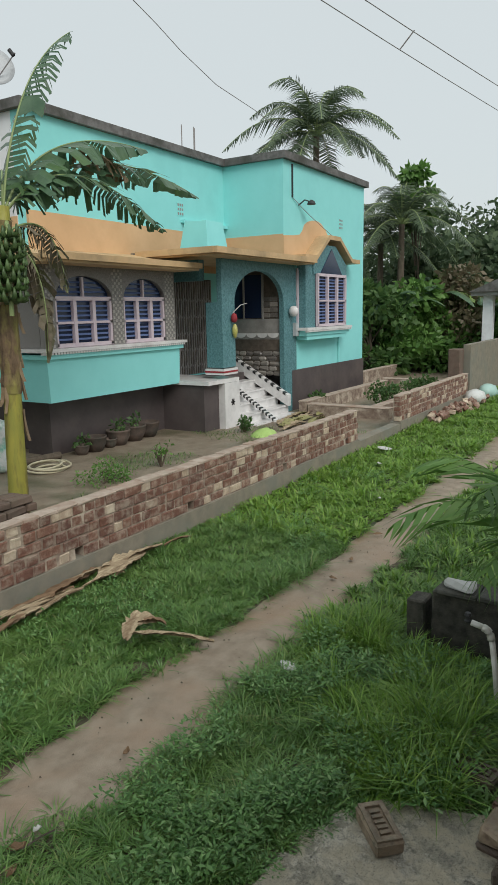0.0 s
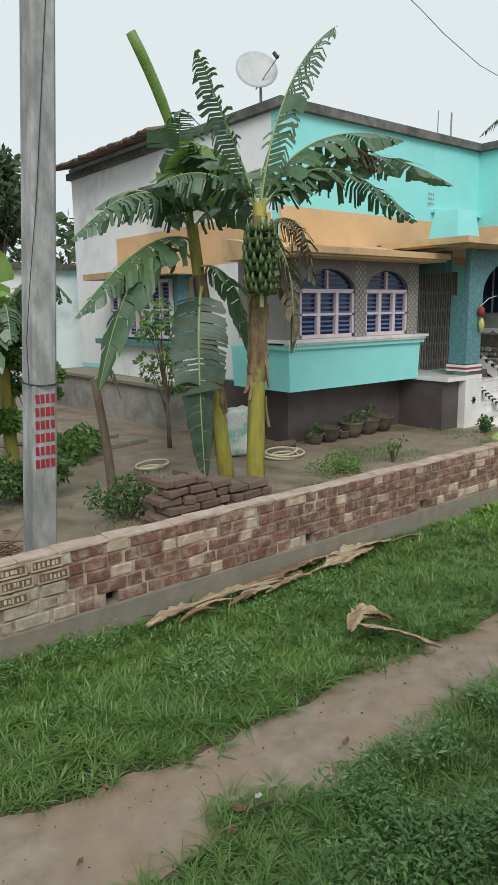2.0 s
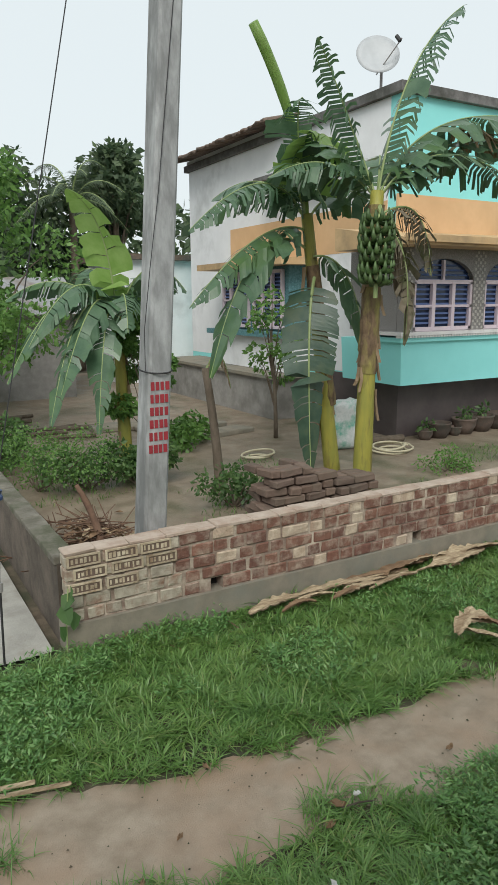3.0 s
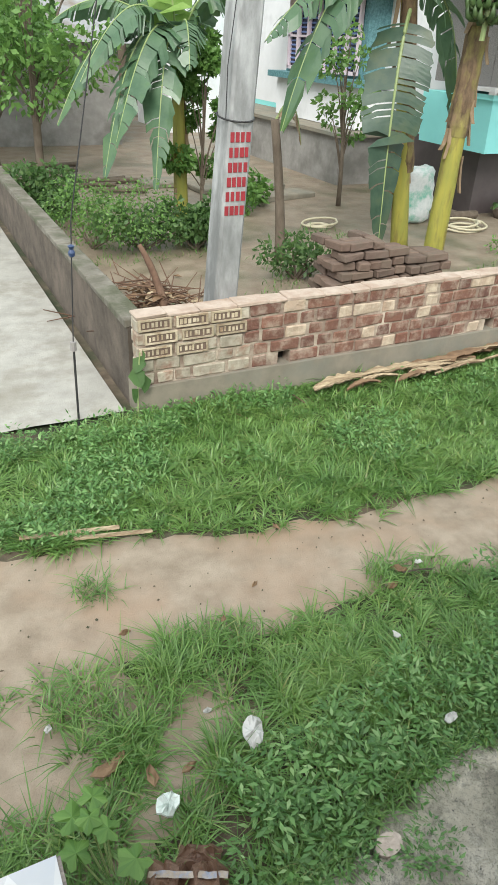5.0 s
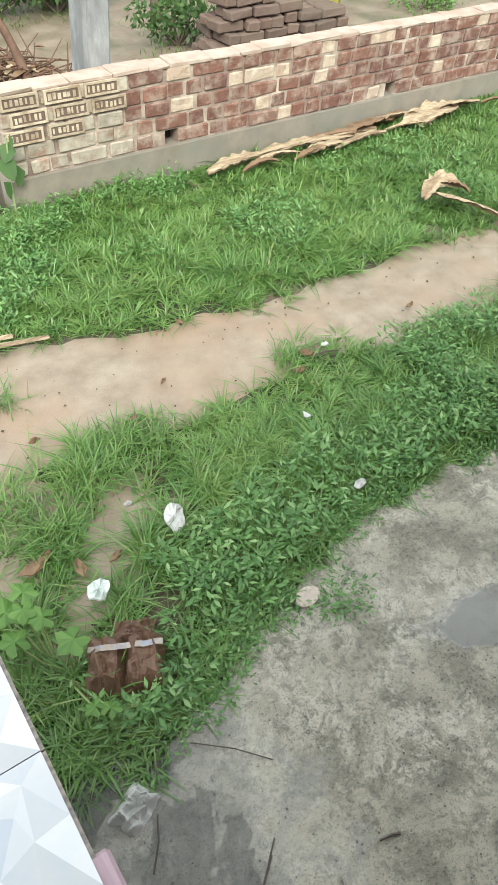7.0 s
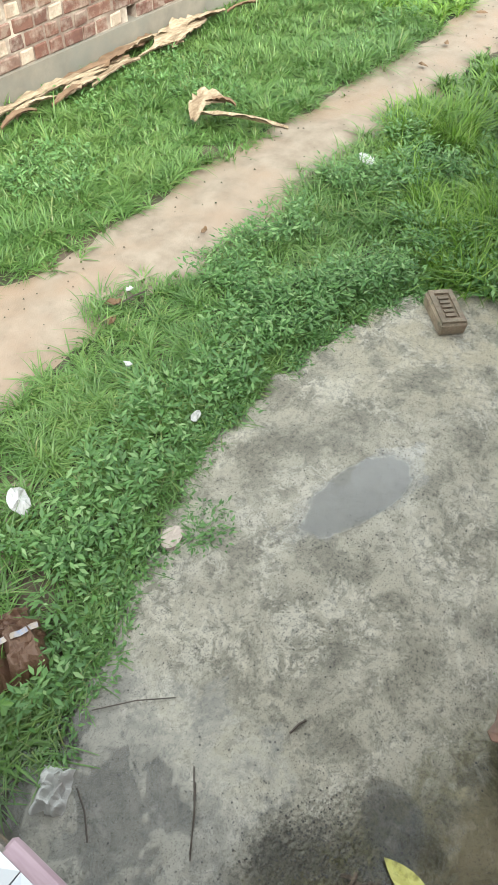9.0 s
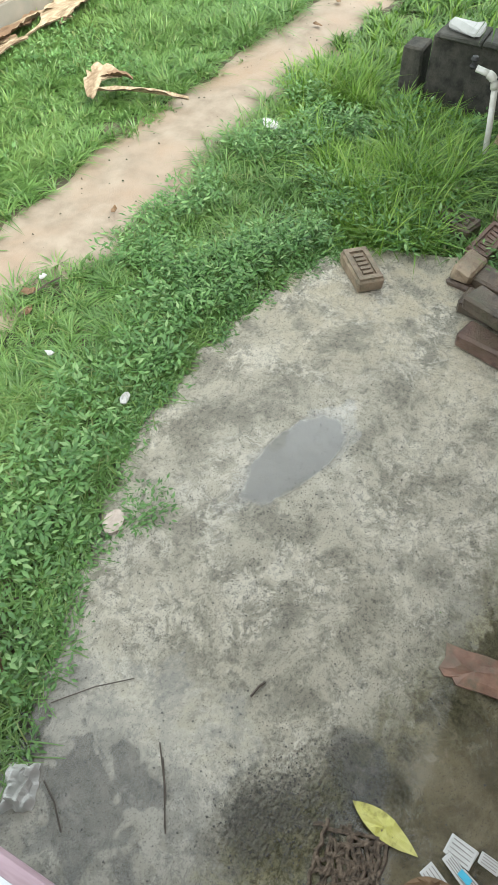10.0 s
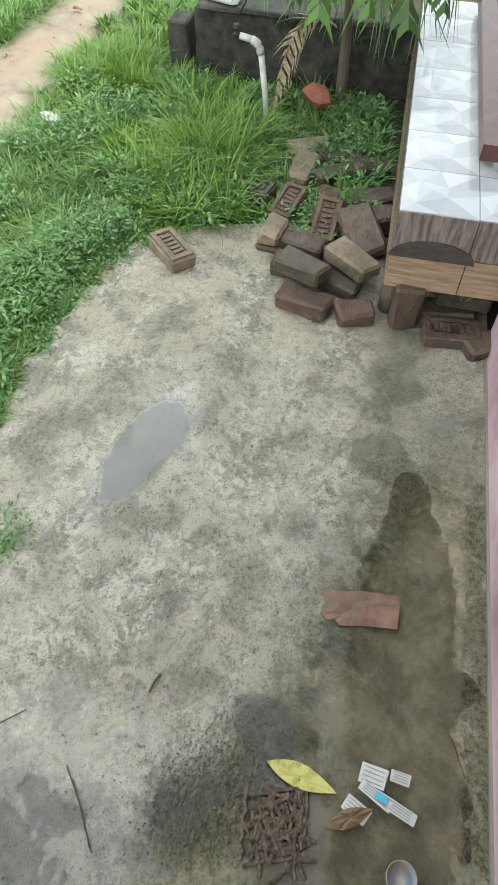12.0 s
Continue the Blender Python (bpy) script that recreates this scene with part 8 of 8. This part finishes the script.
for k in range(16):
    x = -0.09 + 0.0122 * k + rm.uniform(-0.006, 0.006)
    a, b = -0.085 + rm.uniform(-0.02, 0.05), 0.085 + rm.uniform(-0.06, 0.02)
    part("strip", Geo().tube([mm @ Vector((x + (i - 4.5) * (k * 29 % 11 - 5) * 0.0013 + rm.uniform(-0.005, 0.005), a + (b - a) * i / 9, 0.004 - 0.005 * math.sin(i * 2.6 + k * math.pi))) for i in range(10)], 0.006, 5), M_COIR, mat_)
scrap("broken_tile", [(-0.13, -0.03), (-0.11, -0.05), (-0.085, -0.045), (-0.07, -0.066), (0.02, -0.058), (0.115, -0.06), (0.128, 0.02), (0.12, 0.058), (0.0, 0.062), (-0.06, 0.055), (-0.125, 0.06), (-0.118, 0.01)], pose(0.90, -0.14, 0.014, 0, 0, -84), material("red_brown_tile", (0.11, 0.055, 0.035), (0.22, 0.12, 0.08), 16, 0.35, bump=0.3, stain=(0.09, 0.075, 0.045), stain_scale=14), "thin broken red-brown tile on concrete", "tile", 0.006, 0.004, 9)
solid("plastic_cup", Geo().lathe([(0.03, 0), (0.036, 0.004), (0.038, 0.03), (0.041, 0.05), (0.038, 0.05), (0.034, 0.006), (0.0, 0.005)], (0.17, -0.31, 0.02), 18), M_TAPE, "small clear plastic cup in the puddle", "cup", smooth=True)
M_WETTWIG = material("wet_twig", (0.04, 0.03, 0.022), (0.08, 0.06, 0.045), 30, 0.5, bump=0.3)
for k, (a, b, r) in enumerate((((0.26, 0.63), (0.07, 0.49), 0.0022), ((0.23, 0.60), (0.08, 0.50), 0.0016), ((0.38, 0.80), (0.20, 0.98), 0.002), ((0.50, 0.46), (0.56, 0.44), 0.0035), ((0.02, 0.86), (-0.06, 0.74), 0.003), ((1.66, 2.24), (1.82, 2.20), 0.004), ((0.62, -0.40), (0.45, -0.48), 0.0016))):
    solid("twig", Geo().tube([(a[0], a[1], 0.022), ((a[0] + b[0]) / 2 + 0.01, (a[1] + b[1]) / 2, 0.028), (b[0], b[1], 0.022)], r, 5), M_WETTWIG, "thin dark wet twig on the ground", "twig", group="twigs")
# pebbles and grit scattered on the wet concrete
rng = np.random.default_rng(91)
n = 1500
gx = np.concatenate([rng.normal(0.27, 0.10, 600), rng.uniform(-0.1, 2.4, 600), rng.normal(1.3, 0.25, 300)])
gy = np.concatenate([rng.normal(0.22, 0.14, 600), rng.uniform(-0.5, 1.2, 600), rng.normal(0.62, 0.10, 300)])
ok = np.array([y < conc_edge(x) - 0.03 for x, y in zip(gx, gy)])
gx, gy = gx[ok], gy[ok]
n = len(gx)
s = rng.uniform(0.0012, 0.004, n)[:, None]
c = np.stack([gx, gy, np.full(n, 0.019)], 1)
o = np.array([(1, 0, 0), (0, 1, 0), (-1, 0, 0), (0, -1, 0), (0, 0, 1.0)])
v = c[:, None, :] + o[None] * s[:, :, None] * rng.uniform(0.6, 1.4, (n, 5, 1))
tagged(new("grit", raw_mesh("grit", v, 4, [(0, 1, 4), (1, 2, 4), (2, 3, 4), (3, 0, 4)], [material("dark_grit", (0.045, 0.042, 0.038), (0.10, 0.095, 0.085), 30, 0.6)])), "dark grit scattered on the wet concrete", "grit", kind="stuff")
# bits of earth and pebbles on the path
n = 420
gx = rng.uniform(-1.0, 9.0, n)
gy = np.array([path_near(x) + (path_far(x) - path_near(x)) * u for x, u in zip(gx, rng.beta(0.6, 0.6, n))])
s = rng.uniform(0.002, 0.008, n)[:, None]
c = np.stack([gx, gy, np.full(n, 0.008)], 1)
v = c[:, None, :] + o[None] * s[:, :, None] * rng.uniform(0.6, 1.4, (n, 5, 1))
tagged(new("path_clods", raw_mesh("path_clods", v, 4, [(0, 1, 4), (1, 2, 4), (2, 3, 4), (3, 0, 4)], [M_SOIL])), "small earth clods on the path", "clods", kind="stuff")
# dried leaves and a light-green cloth at the foot of the steps
M_STRAW = material("straw_leaf", (0.24, 0.23, 0.09), (0.30, 0.28, 0.13), 8, 0.8)
for k in range(26):
    x, y = rh.uniform(11.6, 14.6), rh.uniform(6.2, 6.95)
    husk("dry_palm_leaf", ((x - 0.35, y, 0.03), (x, y + 0.04, 0.10), (x + 0.35, y + rh.uniform(-0.1, 0.1), 0.03)), rh.uniform(0.05, 0.09), "dry straw-green leaf strip in front of the steps", 60 + k, M_HUSK if k % 2 else M_STRAW)
g = Geo().lathe([(0, 0.14), (0.12, 0.13), (0.25, 0.08), (0.32, 0.0)], (0, 0, 0), 18)
g.v = [(10.9 + v[0] + 0.06 * noise.noise(Vector(v) * 6), 6.45 + v[1] * 0.7, v[2] + 0.04 * noise.noise(Vector(v) * 9)) for v in g.v]
solid("green_cloth", g, material("lime_cloth", (0.34, 0.50, 0.14), (0.42, 0.60, 0.20), 8, 0.8, bump=0.3), "crumpled light-green cloth on the yard mud", "cloth", smooth=True)
# festive tassel on the porch post, lying doormat, jug of small yard clutter
ts = thing("door_tassel", (11.45, 7.44, 2.0), "red and yellow cloth tassel hanging on the porch post", "tassel")
part("knot", Geo().lathe([(0.0, 0.16), (0.05, 0.12), (0.07, 0.04), (0.05, -0.02), (0.0, -0.04)], (11.45, 7.42, 2.12), 10), M_RED, ts, smooth=True)
part("tail", Geo().lathe([(0.02, 0.16), (0.05, 0.10), (0.06, 0.02), (0.03, -0.10), (0.0, -0.12)], (11.47, 7.42, 1.90), 8), M_YELLOW, ts, smooth=True)
part("cord", Geo().tube([(11.45, 7.45, 2.27), (11.72, 7.44, 2.42), (12.0, 7.46, 2.46)], 0.008, 5), M_PAPER, ts)
